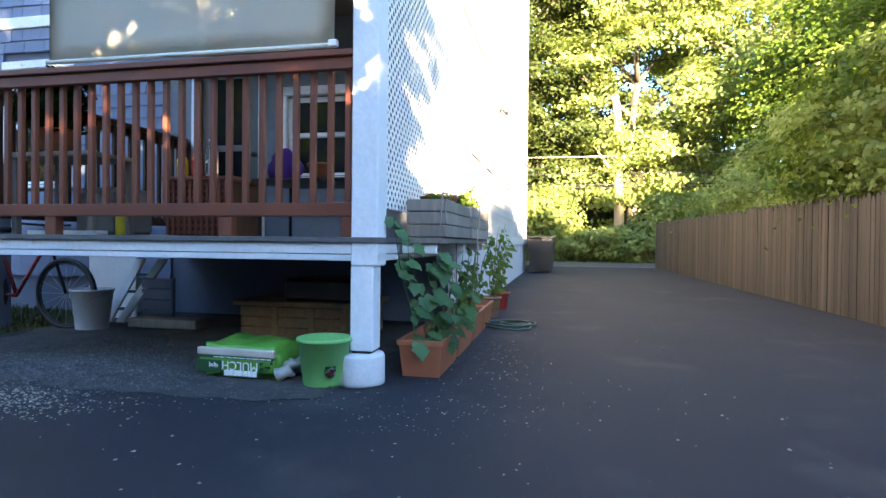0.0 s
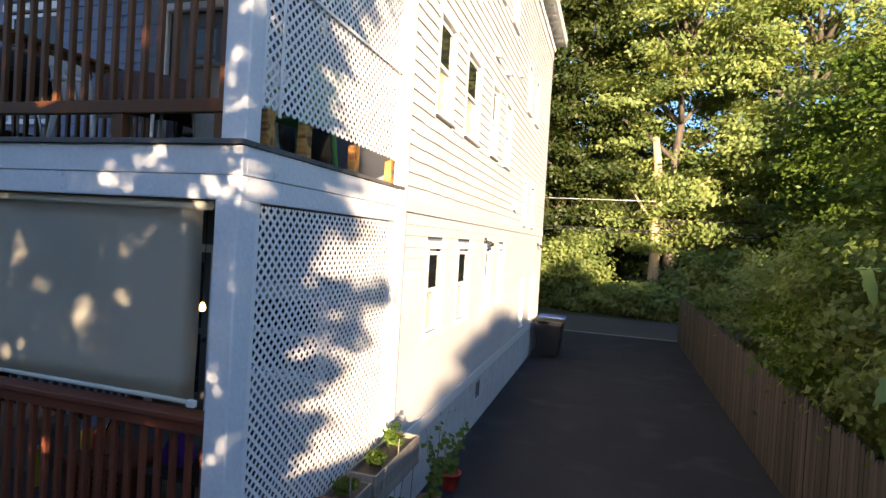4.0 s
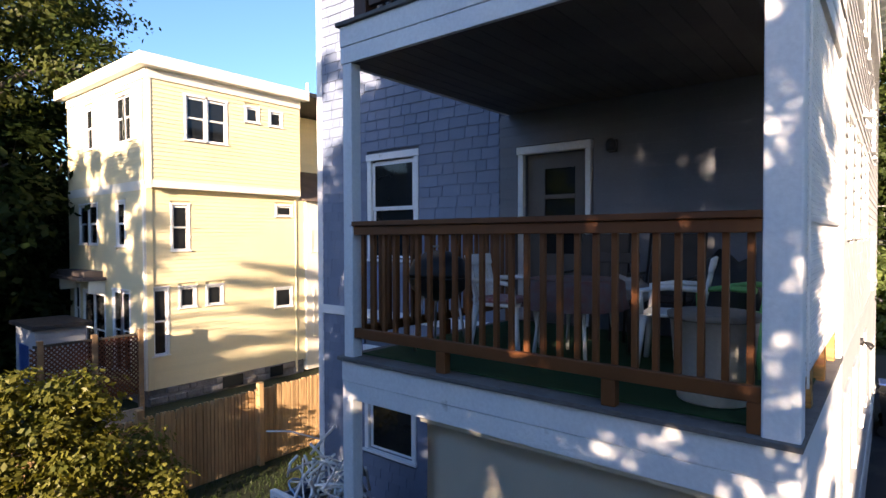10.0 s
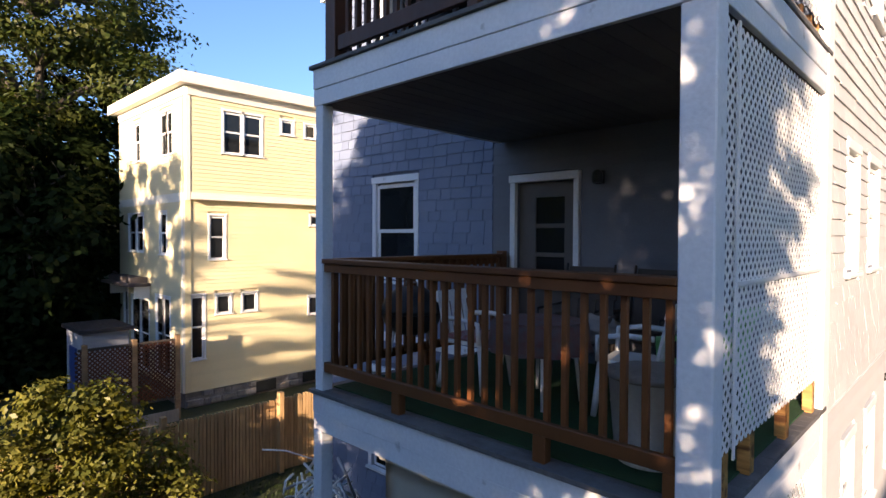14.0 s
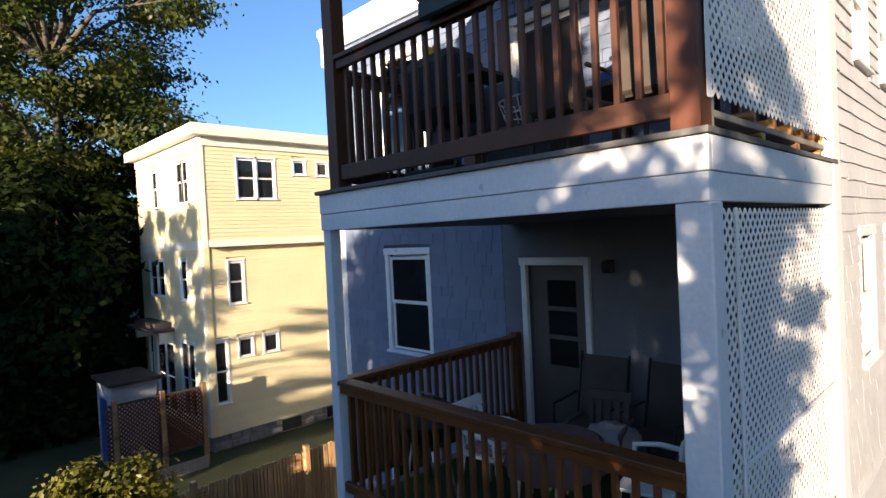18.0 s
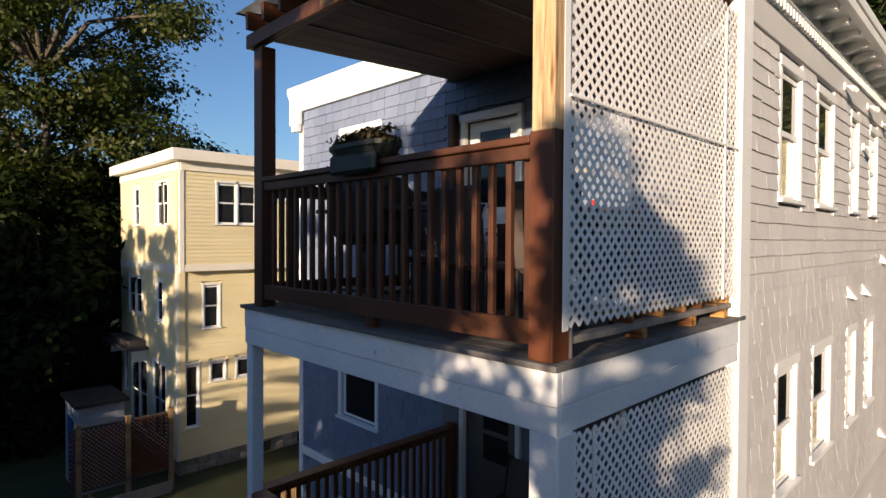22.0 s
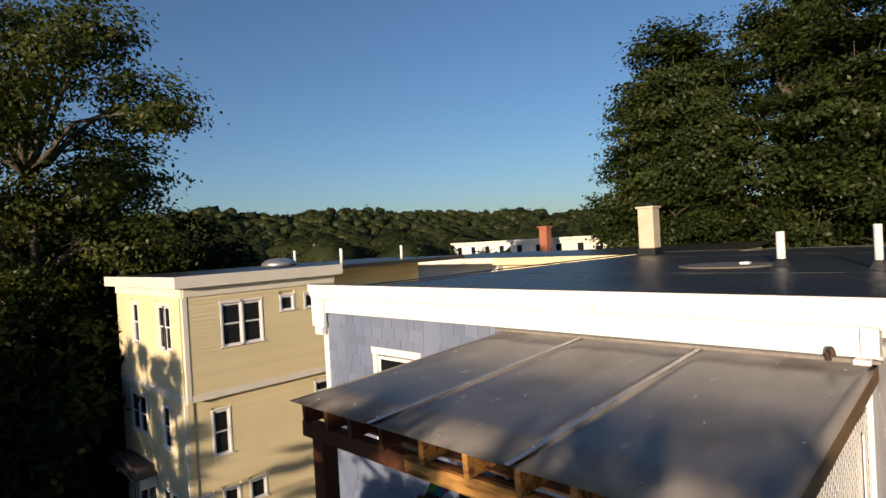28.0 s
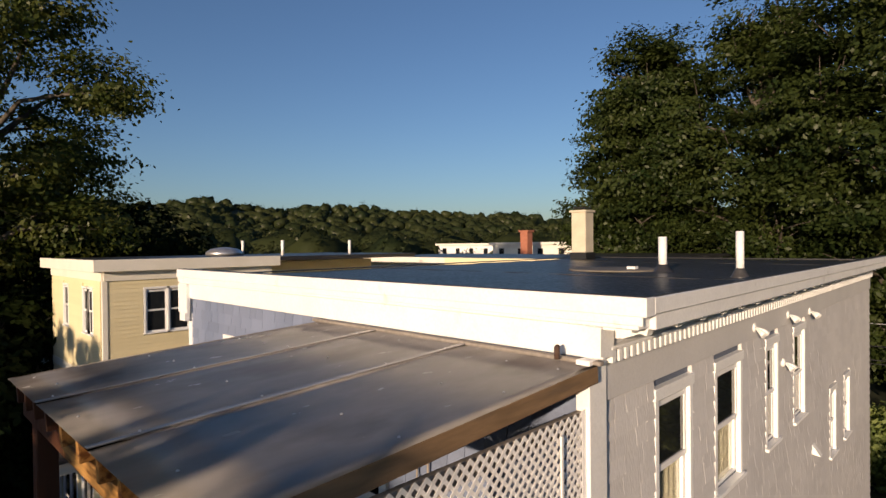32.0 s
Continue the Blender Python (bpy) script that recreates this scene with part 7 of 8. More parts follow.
lathe(bm, [(0.29, 0.645), (0.285, 0.68), (0.23, 0.80), (0.12, 0.87), (0.02, 0.885)], (-3.95, 4.0, D2), 26)
part("lid", bm, BLACK, gr)
bm = bmesh.new()
tube(bm, [(-4.02, 4.0, D2 + 0.88), (-4.02, 4.0, D2 + 0.92), (-3.88, 4.0, D2 + 0.92), (-3.88, 4.0, D2 + 0.88)], 0.01, 6)
part("handle", bm, GREYWOOD, gr)
for a in (0.3, 2.4, 4.5):
    bm = bmesh.new()
    tube(bm, [(-3.95 + 0.18 * math.cos(a), 4.0 + 0.18 * math.sin(a), D2 + 0.48), (-3.95 + 0.27 * math.cos(a), 4.0 + 0.27 * math.sin(a), D2)], 0.012, 7)
    part("leg", bm, METAL, gr)
tub = pail("storage_tub", -1.58, 3.78, D2, 0.21, 0.25, 0.52, PVC, "pale round storage tub with a dark rim behind the railing", category="tub")
bm = bmesh.new()
lathe(bm, [(0.262, 0.50), (0.268, 0.51), (0.268, 0.535), (0.24, 0.545), (0.01, 0.55)], (-1.58, 3.78, D2), 26)
part("lid", bm, GREYWOOD, tub)
one("seat_cushion", soft_box(-3.62, -3.24, 4.12, 4.48, D2 + 0.426, D2 + 0.475, 0.02), mat("red_floral_cushion", (0.42, 0.36, 0.36), (0.4, 0.12, 0.12), 0.85, 18, 60, 0.1), "red and white floral cushion on the garden chair", "cushion")
bm = bmesh.new()
bmesh.ops.create_icosphere(bm, subdivisions=4, radius=1.0)
for v in bm.verts:
    k = 1 + 0.25 * noise.noise(v.co * 2.2) + 0.08 * noise.noise(v.co * 6)
    v.co = Vector((-2.62 + v.co.x * 0.24 * k, 4.98 + v.co.y * 0.2 * k, max(D2 + 0.427, D2 + 0.50 + v.co.z * 0.15 * k)))
for f in bm.faces:
    f.smooth = True
one("draped_blanket", bm, mat("pale_blanket", (0.20, 0.19, 0.19), (0.30, 0.285, 0.27), 0.9, 5, 60, 0.4), "pale crumpled blanket heaped over a chair", "blanket")
bm = bmesh.new()
bmesh.ops.create_icosphere(bm, subdivisions=3, radius=1.0)
for v in bm.verts:
    k = 1 + 0.3 * noise.noise(v.co * 2.5 + Vector((3, 1, 0)))
    v.co = Vector((-1.8 + v.co.x * 0.25 * k, 5.2 + v.co.y * 0.2 * k, max(D2 + 0.0, D2 + 0.42 + v.co.z * 0.42 * k)))
for f in bm.faces:
    f.smooth = True
one("dark_bag", bm, BLACK, "dark bulging bag beside the patio chairs", "bag")

# ---- lowest porch things ----
D1 = DECKS[0]
BULB = (-2.41, 4.6, 2.41)
deckbox = thing("deck_box", "red-brown slatted box on the lowest porch", "box")
bar("body", -2.93, -2.40, 3.80, 4.22, D1, D1 + 0.42, DARKWOOD, deckbox)
bar("top", -2.97, -2.36, 3.76, 4.26, D1 + 0.42, D1 + 0.45, REDRAIL, deckbox)
for k in range(8):
    z = D1 + 0.02 + k * 0.052
    bar("lattice_bar", -2.93, -2.42, 3.785, 3.80, z, z + 0.022, REDRAIL, deckbox, r=0.002)
for k in range(11):
    x = -2.93 + k * 0.0485
    bar("lattice_bar", x, x + 0.022, 3.772, 3.785, D1 + 0.01, D1 + 0.42, REDRAIL, deckbox, r=0.002)


def bottle(x, y, z, r, h, material, label):
    t = thing("bottle", label, "bottle", "bottles")
    bm = bmesh.new()
    lathe(bm, [(r * 0.9, 0), (r, 0.01), (r, h * 0.68), (r * 0.45, h * 0.84), (r * 0.4, h * 0.93)], (x, y, z), 16)
    part("body", bm, material, t)
    bm = bmesh.new()
    lathe(bm, [(r * 0.46, h * 0.93), (r * 0.46, h), (r * 0.2, h)], (x, y, z), 12)
    part("cap", bm, PVC, t)


YEL = mat("yellow_plastic", (0.55, 0.42, 0.02), (0.62, 0.48, 0.03), 0.4, 4, 40, 0)
REDP = mat("red_plastic", (0.40, 0.03, 0.03), (0.46, 0.04, 0.04), 0.4, 4, 40, 0)
bottle(-2.92, 3.95, D1 + 0.45, 0.042, 0.22, YEL, "yellow bottle on the slatted box")
bottle(-2.81, 3.97, D1 + 0.45, 0.042, 0.21, REDP, "red bottle on the slatted box")
bottle(-2.66, 3.95, D1 + 0.45, 0.05, 0.31, PANE, "clear glass bottle on the slatted box")
bottle(-3.56, 4.05, D1, 0.05, 0.34, YEL, "tall yellow bottle on the porch deck")
pt = thing("patio_table", "small dark metal patio table on the lowest porch", "table")
bar("tabletop", -2.25, -1.42, 3.82, 4.40, D1 + 0.41, D1 + 0.435, DARKMETAL, pt)
for x in (-2.2, -1.47):
    for y in (3.87, 4.35):
        bm = bmesh.new()
        tube(bm, [(x, y, D1), (x, y, D1 + 0.41)], 0.014, 8)
        part("leg", bm, DARKMETAL, pt)
bulb = thing("hanging_bulb", "small warm glowing bulb hung under the porch ceiling", "lamp")
bm = bmesh.new()
tube(bm, [(BULB[0], BULB[1], 3.31), (BULB[0] + 0.01, BULB[1], BULB[2] + 0.05)], 0.004, 6)
part("cord", bm, BLACK, bulb)
bm = bmesh.new()
lathe(bm, [(0.004, -0.035), (0.022, -0.025), (0.03, 0.0), (0.022, 0.03), (0.012, 0.05)], BULB, 14)
GLOW = mat("warm_bulb", (1.0, 0.8, 0.35), (1.0, 0.8, 0.35), 0.4, 2, 10, 0)
GLOW.node_tree.nodes["Principled BSDF"].inputs["Emission Color"].default_value = (1.0, 0.72, 0.22, 1)
GLOW.node_tree.nodes["Principled BSDF"].inputs["Emission Strength"].default_value = 1.6
part("glass", bm, GLOW, bulb, "glowing yellow glass")
bm = bmesh.new()
bmesh.ops.create_icosphere(bm, subdivisions=3, radius=1.0)
for v in bm.verts:
    k = 1 + 0.35 * noise.noise(v.co * 2 + Vector((1, 5, 0)))
    v.co = Vector((-2.08 + v.co.x * 0.11 * k * (1.2 - 0.5 * v.co.z), 4.03 + v.co.y * 0.10 * k, max(D1 + 0.435, D1 + 0.55 + v.co.z * 0.14)))
for f in bm.faces:
    f.smooth = True
one("purple_cloth", bm, mat("purple_fabric", (0.05, 0.012, 0.15), (0.075, 0.018, 0.21), 0.8, 6, 60, 0.2), "bunched purple cloth on the patio table", "cloth")
pail("flower_pot", -1.80, 4.05, D1 + 0.435, 0.07, 0.09, 0.13, TERRA, "terracotta pot on the patio table", category="pot")
stand = thing("plant_stand", "grey plant stand at the end of the lowest porch", "stand")
bar("top", -4.25, -3.45, 3.62, 4.1, D1 + 0.60, D1 + 0.64, GREYWOOD, stand)
for x in (-4.22, -3.52):
    for y in (3.65, 4.03):
        bar("leg", x, x + 0.05, y, y + 0.05, D1, D1 + 0.60, GREYWOOD, stand)
pp = pail("flower_pot", -4.0, 3.85, D1 + 0.64, 0.10, 0.14, 0.21, TERRA, "terracotta pot with a bushy plant on the stand", category="pot")
leaves_mesh("foliage", [((-4.0, 3.85, D1 + 1.05), (0.22, 0.22, 0.24))], 90, 10, 0.05, 0.08, LEAF_SHADED, pp, 201)
lt = thing("grey_ottoman", "grey padded seat under the plant stand", "seat")
bar("cushion", -4.15, -3.7, 4.15, 4.6, D1, D1 + 0.42, mat("grey_fabric", (0.16, 0.15, 0.14), (0.2, 0.19, 0.18), 0.9, 4, 80, 0.2), lt, r=0.04)
one("wood_plank", soft_box(-3.9, -3.3, 3.5, 3.62, D1, D1 + 0.035, 0.004), PVC, "pale plank lying on the porch deck", "plank")

# ---- top porch things ----
D3 = DECKS[2]
LEAF_DRY = leaf_mat("withered_leaf", (0.022, 0.026, 0.009), (0.085, 0.060, 0.026), 0.25, 8.0)
POTGREY = mat("dark_green_planter", (0.014, 0.019, 0.017), (0.022, 0.028, 0.025), 0.5, 3, 40, 0.1)


def rail_planter(x, y, z, along_y, label, seed):
    t = thing("rail_planter", label, "planter", "rail planters")
    bm = bmesh.new()
    a, b = 0.30, 0.13
    lo, hi = [], []
    for k in range(16):
        c, s = math.cos(k * math.pi / 8), math.sin(k * math.pi / 8)
        q = lambda w, h_: (math.copysign(abs(c) ** 0.5, c) * w, math.copysign(abs(s) ** 0.5, s) * h_)
        x0, y0 = q(a * 0.82, b * 0.8)
        x1, y1 = q(a, b)
        lo.append(bm.verts.new((x0, y0, 0.112))), hi.append((x1, y1))
    up = [bm.verts.new((p[0], p[1], 0.185)) for p in hi]
    rim = [bm.verts.new((p[0] * 1.04, p[1] * 1.07, 0.195)) for p in hi]
    rim2 = [bm.verts.new((p[0] * 1.04, p[1] * 1.07, 0.225)) for p in hi]
    ins = [bm.verts.new((p[0] * 0.95, p[1] * 0.9, 0.21)) for p in hi]
    bm.faces.new(lo[::-1]), bm.faces.new(ins)
    for p, q_ in ((lo, up), (up, rim), (rim, rim2), (rim2, ins)):
        for k in range(16):
            bm.faces.new((p[k], p[(k + 1) % 16], q_[(k + 1) % 16], q_[k]))
    part("box", bm, POTGREY, t)
    for s_ in (-1, 1):
        sk_ = soft_box(-a * 0.86, a * 0.86, 0.074 if s_ > 0 else -0.125, 0.125 if s_ > 0 else -0.074, 0.02, 0.16, 0.02)
        part("saddle_lobe", sk_, POTGREY, t)
    lm = [((u, 0, 0.25), (0.12, 0.10, 0.075)) for u in (-0.2, -0.07, 0.07, 0.2)]
    tagged(leaves_mesh("foliage", lm, 160, 10, 0.025, 0.03, LEAF_DRY, t, seed), kind="stuff")
    t.matrix_basis = Matrix.Translation((x, y, z)) @ Matrix.Rotation(radians(90) if along_y else 0, 4, "Z")


rail_planter(-2.70, PY + 0.07, 7.525, False, "dark green planter with browning plants on the top railing", 301)
rail_planter(-4.345, 4.37, 7.50, True, "dark green planter on the end railing of the top porch", 302)
pw = thing("pinwheel", "rainbow pinwheel flower stuck in the rail planter", "pinwheel")
bm = bmesh.new()
tube(bm, [(-4.30, 4.62, 7.69), (-4.27, 4.64, 7.92)], 0.005, 6)
part("stick", bm, PVC, pw)
for k, c in enumerate(((0.5, 0.05, 0.08), (0.6, 0.25, 0.02), (0.6, 0.5, 0.03), (0.1, 0.35, 0.08), (0.05, 0.3, 0.4), (0.3, 0.08, 0.4))):
    bm = bmesh.new()
    a = k * math.pi / 3 + 0.3
    d, s_ = Vector((0.45 * math.cos(a), 0.89 * math.cos(a), math.sin(a))), Vector((-0.45 * math.sin(a), -0.89 * math.sin(a), math.cos(a)))
    c0 = Vector((-4.26, 4.63, 7.92))
    ring = [c0 + d * f * 0.13 + s_ * w * 0.05 + Vector((0, -0.012 * math.sin(f * 3), 0)) for f, w in ((0.05, 0), (0.4, 0.8), (0.8, 0.9), (1.05, 0.0), (0.8, -0.9), (0.4, -0.8))]
    bm.faces.new([bm.verts.new(p) for p in ring])
    bmesh.ops.solidify(bm, geom=bm.faces[:], thickness=0.002)
    part("petal", bm, mat("petal_%d" % k, c, tuple(v_ * 1.1 for v_ in c), 0.5, 4, 30, 0), pw)
dr = thing("drying_rack", "folding drying rack hung with laundry on the top porch", "drying rack")
for x in (-3.85, -3.15):
    bm = bmesh.new()
    tube(bm, [(x, 4.62, D3), (x, 5.12, D3 + 0.95)], 0.012, 7)
    tube(bm, [(x, 5.12, D3), (x, 4.62, D3 + 0.95)], 0.012, 7)
    part("frame", bm, PVC, dr)
cols = ((0.10, 0.10, 0.12), (0.03, 0.10, 0.14), (0.22, 0.21, 0.22), (0.03, 0.12, 0.14), (0.12, 0.04, 0.05), (0.42, 0.42, 0.42), (0.04, 0.05, 0.10))
for k, c in enumerate(cols):
    y = 4.62 + k * 0.083
    bm = bmesh.new()
    tube(bm, [(-3.85, y, D3 + 0.95), (-3.15, y, D3 + 0.95)], 0.006, 6)
    rod = part("rod", bm, PVC, dr)
    bm = bmesh.new()
    n = 10
    g = [[bm.verts.new((-3.80 + 0.6 * i / n + 0.0, y + s * (0.012 + 0.008 * math.sin(i * 1.7 + k)), D3 + 0.955 - dz)) for i in range(n + 1)] for s, dz in ((-1, 0.42 + 0.04 * (k % 3)), (-1, 0.02), (0, -0.006), (1, 0.02), (1, 0.36 + 0.05 * (k % 2)))]
    for p, q_ in zip(g, g[1:]):
        for i in range(n):
            bm.faces.new((p[i], p[i + 1], q_[i + 1], q_[i])).smooth = True
    part("laundry", bm, mat("laundry_%d" % k, c, tuple(v_ * 1.15 for v_ in c), 0.9, 5, 120, 0.2), dr)
blk = bmesh.new()
g = [[blk.verts.new((PX0 + 0.075 + s, 5.05 + 0.72 * i / 10, z + 0.015 * math.sin(i * 2.1))) for i in range(11)] for s, z in ((-0.09, 7.15), (-0.085, 7.62), (0.0, 7.64), (0.085, 7.62), (0.09, 7.0))]
for p, q_ in zip(g, g[1:]):
    for i in range(10):
        blk.faces.new((p[i], p[i + 1], q_[i + 1], q_[i])).smooth = True
one("dark_blanket", blk, mat("black_blanket", (0.012, 0.012, 0.014), (0.02, 0.02, 0.024), 0.95, 4, 100, 0.4), "dark blanket hung over the end railing", "blanket")
tt = thing("porch_table", "dark wooden table crowded with things on the top porch", "table")
bar("tabletop", -2.75, -1.35, 4.7, 5.45, D3 + 0.70, D3 + 0.735, DARKWOOD, tt)
for x in (-2.7, -1.45):
    for y in (4.74, 5.36):
        bar("leg", x, x + 0.055, y, y + 0.055, D3, D3 + 0.70, DARKWOOD, tt)
bar("rear_shelf", -2.75, -1.35, 5.5, 5.85, D3 + 0.86, D3 + 0.89, DARKWOOD, tt)
for x in (-2.72, -1.42):
    bar("shelf_leg", x, x + 0.05, 5.65, 5.7, D3, D3 + 0.86, DARKWOOD, tt)
bm = bmesh.new()
bmesh.ops.create_icosphere(bm, subdivisions=3, radius=1.0)
for v in bm.verts:
    k = 1 + 0.3 * noise.noise(v.co * 2 + Vector((7, 2, 0)))
    v.co = Vector((-2.35 + v.co.x * 0.26 * k, 4.95 + v.co.y * 0.18 * k, max(D3 + 0.736, D3 + 0.79 + v.co.z * 0.11 * k)))
for f in bm.faces:
    f.smooth = True
one("blue_bag", bm, BLUELID, "bunched blue bag on the porch table", "bag")
bk = thing("wire_basket", "oval wire laundry basket on the top porch", "basket")
for z, a in ((0.0, 0.20), (0.12, 0.24), (0.24, 0.28)):
    bm = bmesh.new()
    tube(bm, [(-2.95 + a * 1.2 * math.cos(q_), 4.5 + a * 0.8 * math.sin(q_), D3 + 0.45 + z) for q_ in np.linspace(0, 2 * math.pi, 25)], 0.008, 6, False)
    part("hoop", bm, PVC, bk)
bm = bmesh.new()
for q_ in np.linspace(0, 2 * math.pi, 13)[:-1]:
    tube(bm, [(-2.95 + 0.24 * math.cos(q_), 4.5 + 0.16 * math.sin(q_), D3 + 0.45), (-2.95 + 0.336 * math.cos(q_), 4.5 + 0.224 * math.sin(q_), D3 + 0.69)], 0.005, 5)
part("wires", bm, PVC, bk)
chest = thing("storage_chest", "black plastic storage chest on the top porch", "chest")
bar("body", -3.3, -2.6, 4.25, 4.75, D3, D3 + 0.39, BLACK, chest, r=0.02)
bar("lid", -3.32, -2.58, 4.23, 4.77, D3 + 0.392, D3 + 0.445, BLACK, chest, r=0.015)
# a covered grill with side shelves, and two chairs with their backs to the railing
COVER = mat("black_grill_cover", (0.010, 0.010, 0.012), (0.020, 0.019, 0.020), 0.75, 5, 70, 0.5)
gg = thing("cart_grill", "black cloth-covered gas grill with side shelves on the top porch", "grill")
bm = soft_box(-4.02, -3.28, 3.86, 4.34, D3 + 0.55, D3 + 1.14, 0.10)
for v in bm.verts:
    v.co += 0.03 * noise.noise_vector(v.co * 5)
part("cover", bm, COVER, gg, "creased black grill cover")
bar("side_shelf", -4.28, -4.03, 3.9, 4.3, D3 + 0.84, D3 + 0.875, DARKMETAL, gg)
bar("side_shelf", -3.27, -3.0, 3.9, 4.3, D3 + 0.84, D3 + 0.875, DARKMETAL, gg)
for x in (-3.96, -3.38):
    for y in (3.92, 4.25):
        bar("leg", x, x + 0.04, y, y + 0.04, D3, D3 + 0.58, DARKMETAL, gg)
bar("base_shelf", -3.96, -3.34, 3.9, 4.3, D3 + 0.12, D3 + 0.15, DARKMETAL, gg)
bm = bmesh.new()
lathe(bm, [(0.10, 0), (0.13, 0.02), (0.13, 0.30), (0.09, 0.38), (0.03, 0.40)], (-3.66, 4.1, D3 + 0.152), 18)
part("gas_bottle", bm, DARKMETAL, gg)


def dark_chair(x, y, z, turn):
    t = thing("porch_chair", "dark brown patio chair with a square padded back", "chair", "dark porch chairs")
    bar("seat", -0.25, 0.25, -0.24, 0.22, 0.38, 0.44, SLING, t, r=0.02)
    part("backrest", soft_box(-0.25, 0.25, 0.20, 0.25, 0.40, 0.98, 0.02, Matrix.Translation((0, 0.22, 0.42)) @ Matrix.Rotation(radians(-8), 4, "X") @ Matrix.Translation((0, -0.22, -0.42))), SLING, t)
    for sx in (-1, 1):
        for sy in (-0.2, 0.22):
            bar("leg", sx * 0.235 - 0.016, sx * 0.235 + 0.016, sy - 0.016, sy + 0.016, 0, 0.40, DARKMETAL, t)
        bm = bmesh.new()
        tube(bm, [(sx * 0.27, -0.22, 0.42), (sx * 0.28, -0.22, 0.62), (sx * 0.28, 0.25, 0.64)], 0.016, 8)
        part("armrest", bm, DARKMETAL, t)
    t.matrix_basis = Matrix.Translation((x, y, z)) @ Matrix.Rotation(turn, 4, "Z")


dark_chair(-2.30, 4.12, D3, radians(176))
dark_chair(-1.62, 4.16, D3, radians(186))
jar = thing("glass_jar", "small glass jar on the porch table", "jar")
bm = bmesh.new()
lathe(bm, [(0.06, 0), (0.065, 0.01), (0.065, 0.11), (0.055, 0.12), (0.05, 0.12), (0.055, 0.02), (0.01, 0.015)], (-1.85, 4.85, D3 + 0.736), 18)
part("body", bm, PANE, jar)
bottle(-1.95, 5.05, D3 + 0.736, 0.035, 0.2, REDP, "red bottle on the porch table")
bottle(-1.6, 5.1, D3 + 0.736, 0.05, 0.16, TERRA, "brown jar on the porch table")
for k, (x, c, h) in enumerate(((-2.86, GREYWOOD, 1.45), (-2.72, GREYWOOD, 1.3))):
    br = thing("broom", "long-handled broom hung on the porch wall", "broom", "hung brooms")
    bm = bmesh.new()
    tube(bm, [(x, YR - 0.06, 8.42 - 0.05 * k), (x, YR - 0.06, 8.42 - h + 0.25)], 0.011, 7)
    part("handle", bm, c, br)
    bm = bmesh.new()
    vs = [bm.verts.new(p) for p in ((x - 0.03, YR - 0.075, 8.67 - h), (x + 0.03, YR - 0.075, 8.67 - h), (x + 0.11, YR - 0.09, 8.42 - h), (x - 0.11, YR - 0.09, 8.42 - h), (x - 0.03, YR - 0.045, 8.67 - h), (x + 0.03, YR - 0.045, 8.67 - h), (x + 0.11, YR - 0.03, 8.42 - h), (x - 0.11, YR - 0.03, 8.42 - h))]
    for f in ((0, 1, 2, 3), (7, 6, 5, 4), (0, 4, 5, 1), (3, 2, 6, 7), (0, 3, 7, 4), (1, 5, 6, 2)):
        bm.faces.new([vs[i] for i in f])
    part("brush", bm, GREYWOOD, br)
hk = thing("hook_rail", "grey wooden hook rail on the porch wall", "hook rail")
bar("rail", -2.95, -2.45, YR - 0.04, YR - 0.015, 7.76, 7.81, GREYWOOD, hk)

# ---- yard at the free end of the porch ----
bh = thing("bulkhead_box", "blue-grey panelled box with white trim beside the porch", "shed")
bar("front", -6.55, -5.35, 4.00, 4.04, -0.03, 1.60, SHINGLE, bh)
bar("side", -6.55, -6.51, 4.04, 4.62, -0.03, 1.60, SHINGLE, bh)
bar("side", -5.39, -5.35, 4.04, 4.62, -0.03, 1.60, SHINGLE, bh)
bar("back", -6.51, -5.39, 4.58, 4.62, -0.03, 1.60, SHINGLE, bh)
bar("floor", -6.51, -5.39, 4.04, 4.58, 1.45, 1.50, BLACK, bh)
for x in (-6.58, -5.98, -5.40):
    bar("trim", x, x + 0.08, 3.965, 4.00, -0.03, 1.62, WORN, bh)
bar("trim", -6.58, -5.32, 3.965, 4.04, 1.62, 1.68, WORN, bh)
pile = thing("pole_heap", "tangled heap of white poles and tubing on the box", "debris heap")
rp = random.Random(23)
for k in range(64):
    c = Vector((-5.9 + rp.gauss(0, 0.26), 4.34 + rp.gauss(0, 0.2), 1.60 + abs(rp.gauss(0.16, 0.24))))
    a, e = rp.uniform(0, 6.3), rp.uniform(-0.25, 1.15)
    L = rp.uniform(0.25, 0.75)
    d = Vector((math.cos(a) * math.cos(e), math.sin(a) * math.cos(e), math.sin(e))) * L
    p0, p1 = c - d * 0.5, c + d * 0.5
    lift = max(0, 1.53 - min(p0.z, p1.z))
    up = Vector((0, 0, lift))
    bm = bmesh.new()
    tube(bm, [p0 + up, c + up + Vector((rp.uniform(-0.04, 0.04), rp.uniform(-0.04, 0.04), rp.uniform(0, 0.05))), p1 + up], rp.uniform(0.010, 0.020), 6)
    part("pole", bm, PVC if k % 5 else METAL, pile)
bm = bmesh.new()
tube(bm, [(-6.2 + 0.3 * math.cos(a), 4.3 + 0.26 * math.sin(a), 1.72 + 0.05 * math.sin(2 * a)) for a in np.linspace(0, 5.6, 20)], 0.012, 7)
part("hoop", bm, mat("pale_blue_tube", (0.25, 0.38, 0.55), (0.3, 0.42, 0.6), 0.4, 4, 30, 0), pile)
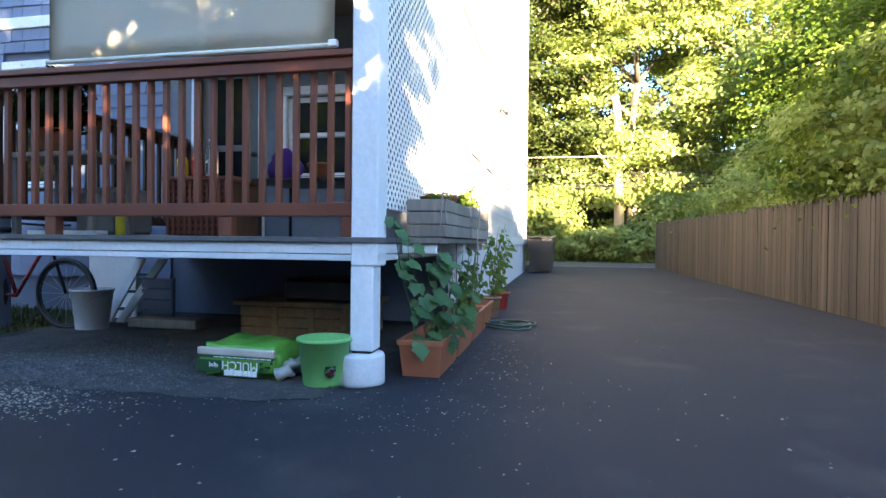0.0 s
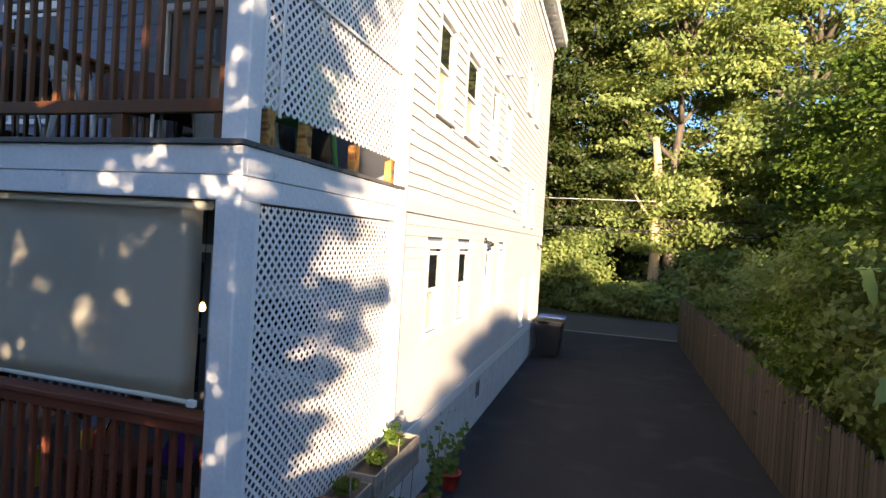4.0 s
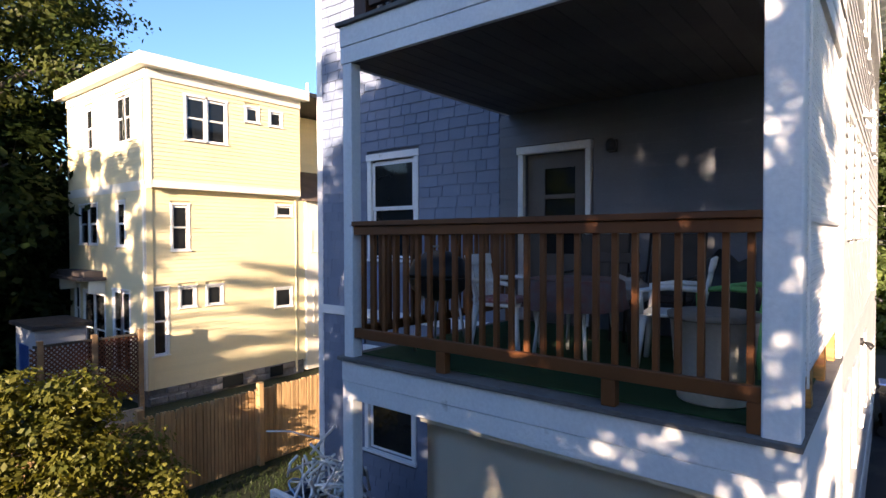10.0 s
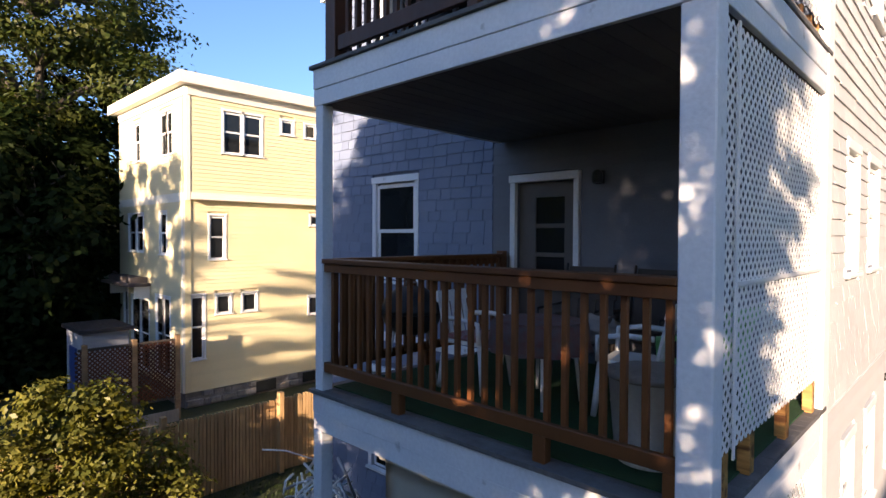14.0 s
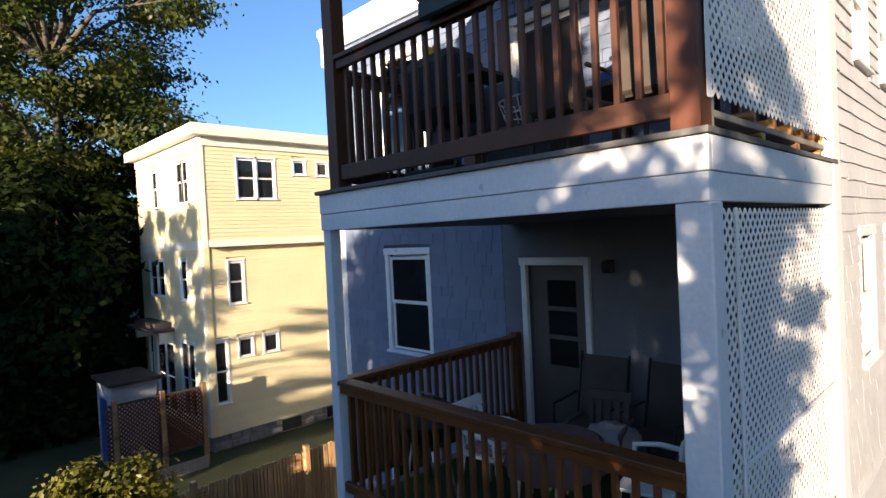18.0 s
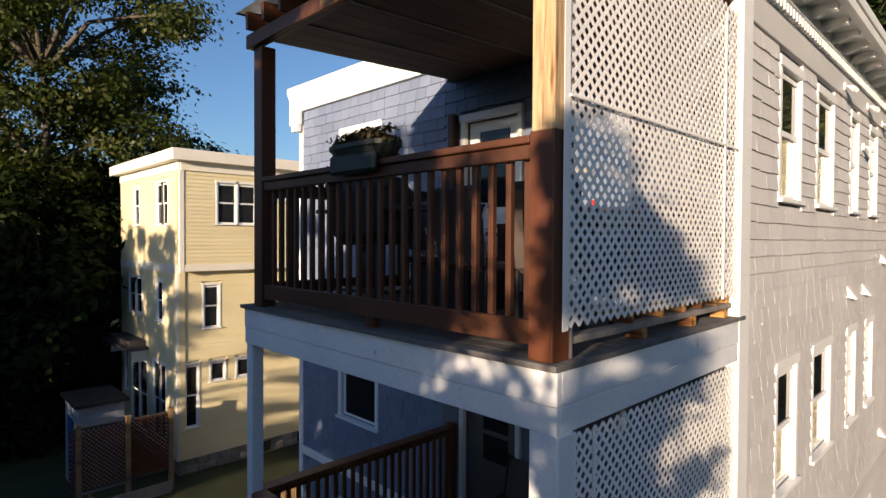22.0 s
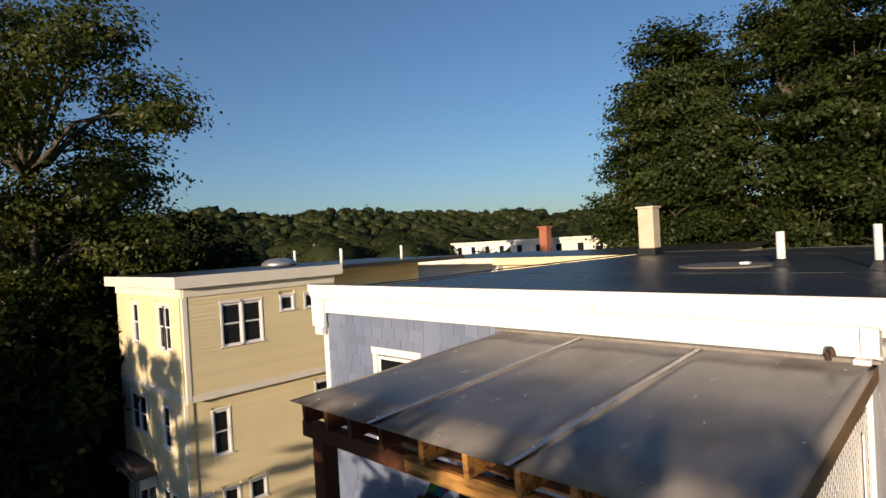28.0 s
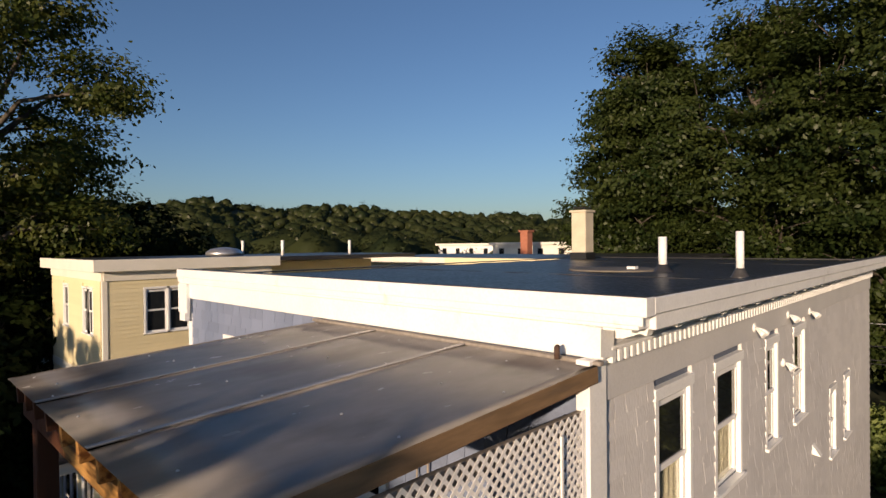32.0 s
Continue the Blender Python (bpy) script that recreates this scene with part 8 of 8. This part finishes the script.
# lattice fence and small shed before the yellow house
lf = thing("lattice_fence", "brown lattice-topped fence before the yellow house", "fence", kind="structure")
for y in (6.55, 5.45, 4.3):
    bar("fence_post", -16.36, -16.24, y - 0.06, y + 0.06, -0.03, 2.32, BROWNWOOD, lf)
for z in (0.55, 2.16):
    bar("rail", -16.33, -16.27, 4.16, 6.44, z, z + 0.06, FENCEWOOD, lf)
for sg in (1, -1):
    for k in range(34):
        y0 = 2.6 + k * 0.115
        a, b = Vector((-16.3 + 0.008 * sg, y0, 0.6)), Vector((-16.3 + 0.008 * sg, y0 + 1.56, 2.16))
        if sg < 0:
            a.z, b.z = b.z, a.z
        f0, f1 = max(0, (4.1 - a.y) / 1.56), min(1, (6.5 - a.y) / 1.56)
        if f1 - f0 > 0.05:
            p0, p1 = a.lerp(b, f0), a.lerp(b, f1)
            d = (p1 - p0).normalized()
            s_ = Vector((0, -d.z, d.y)) * 0.02
            vs = [tuple(p + s_ * w + Vector((t_, 0, 0))) for t_ in (-0.004, 0.004) for p, w in ((p0, 1), (p0, -1), (p1, -1), (p1, 1))]
            pydata("slat", vs, [(0, 1, 2, 3), (7, 6, 5, 4), (0, 4, 5, 1), (2, 6, 7, 3), (1, 5, 6, 2), (3, 7, 4, 0)], POSTBROWN, lf)
bar("low_board", -16.1, -16.06, 4.9, 6.5, -0.03, 0.3, GREYWOOD, lf)
# Shed paint is greyed to hold the shade the shed stands in.
SHED_SHADED = mat("shade_greyed_shed_paint", (0.26, 0.275, 0.30), (0.33, 0.345, 0.37), 0.6, 2, 40, 0.2)
sd = thing("garden_shed", "small shed, greyed for shade, with a dark flat roof before the yellow house", "shed")
bar("wall", -19.2, -17.55, 4.55, 5.7, -0.03, 2.42, SHED_SHADED, sd)
for k in range(19):
    bar("siding", -17.55, -17.535, 4.57, 5.68, 0.02 + k * 0.12, 0.13 + k * 0.12, SHED_SHADED, sd, r=0.003)
bar("roof", -19.35, -17.4, 4.45, 5.8, 2.42, 2.52, MEMBRANE, sd)
bar("door", -18.8, -18.1, 4.52, 4.55, 0.0, 1.95, BLUELID, sd)

# ---- a mulberry branch close to the driveway, seen against the light ----
br = thing("mulberry_branch", "overhanging mulberry branch with broad bright leaves", "branch")
bm = bmesh.new()
base = Vector((4.6, 5.6, 2.9))
ends = [Vector((2.15, 3.6, 3.12)), Vector((2.35, 3.55, 2.62)), Vector((3.1, 3.7, 2.35)), Vector((2.9, 3.4, 3.2))]
lfm = bmesh.new()
rb = random.Random(31)
for e in ends:
    mid = base.lerp(e, 0.55) + Vector((0, 0, 0.12))
    tube(bm, [base, mid, e], [0.016, 0.010, 0.004], 6)
    for k in range(9):
        f = rb.uniform(0.25, 1.0)
        p = base.lerp(mid, f * 2) if f < 0.5 else mid.lerp(e, f * 2 - 1)
        d = Vector((rb.uniform(-1, 0.4), rb.uniform(-0.8, 0.5), rb.uniform(-1.0, 0.0)))
        blade_leaf(lfm, p, d, Vector((rb.uniform(-0.5, 0.5), -0.6, 0.7)), rb.uniform(0.12, 0.22), rb.uniform(0.09, 0.15))
tube(bm, [base, Vector((5.4, 7.2, 2.4)), Vector((6.0, 8.4, 1.8))], [0.016, 0.03, 0.045], 7)
part("twigs", bm, LEAF_VINE, br)
tagged(part("leaves", lfm, LEAF_BRIGHT, br), kind="stuff")

# ---- lawn ----
rg = np.random.RandomState(9)
n = 26000
px = rg.uniform(-11.0, -4.9, n)
py = rg.uniform(-1.0, 12.0, n)
keep = ~((px > XL) & (py > YR))
px, py = px[keep], py[keep]
n = len(px)
h = rg.uniform(0.03, 0.09, n)
a = rg.uniform(0, 6.28, n)
dx, dy = np.cos(a) * 0.008, np.sin(a) * 0.008
lx, ly = rg.normal(0, 0.02, n), rg.normal(0, 0.02, n)
vv = np.stack([np.stack([px - dx, py - dy, np.full(n, -0.03)], 1), np.stack([px + dx, py + dy, np.full(n, -0.03)], 1), np.stack([px + lx, py + ly, h - 0.03], 1)], 1).reshape(-1, 3)
tagged(pydata("lawn_grass", vv.tolist(), np.arange(3 * n).reshape(-1, 3).tolist(), GRASSBLADE), "short green lawn grass beside the porch", "grass", kind="stuff")

# ---- the yard and all that stands on it lie a little under the datum of the house ----
ON_THE_YARD = {"ground", "driveway", "street", "kerb", "gravel_bed", "gravel", "leaf_litter", "driveway_fence", "stockade_fence", "mulch_bag", "wine_glass",
               "wooden_box", "covered_bin", "step_ladder", "slatted_crate", "white_board", "grey_tray", "bicycle", "trough_planter", "cucumber_vine",
               "tomato_plant", "garden_stake", "garden_hose", "wheeled_bin", "bulkhead_box", "pole_heap", "lattice_fence", "garden_shed", "lawn_grass",
               "lilac_bush", "fence_tree", "street_bush", "bare_trunk"}
for ob in list(scene.objects):
    kind_name = ob.name.split(".")[0]
    low = kind_name in ("bucket", "flower_pot") and min((c.matrix_world @ Vector(v.co)).z for c in ob.children for v in c.data.vertices) < 0.05
    if ob.parent is None and (kind_name in ON_THE_YARD or low):
        ob.location.z += YARD
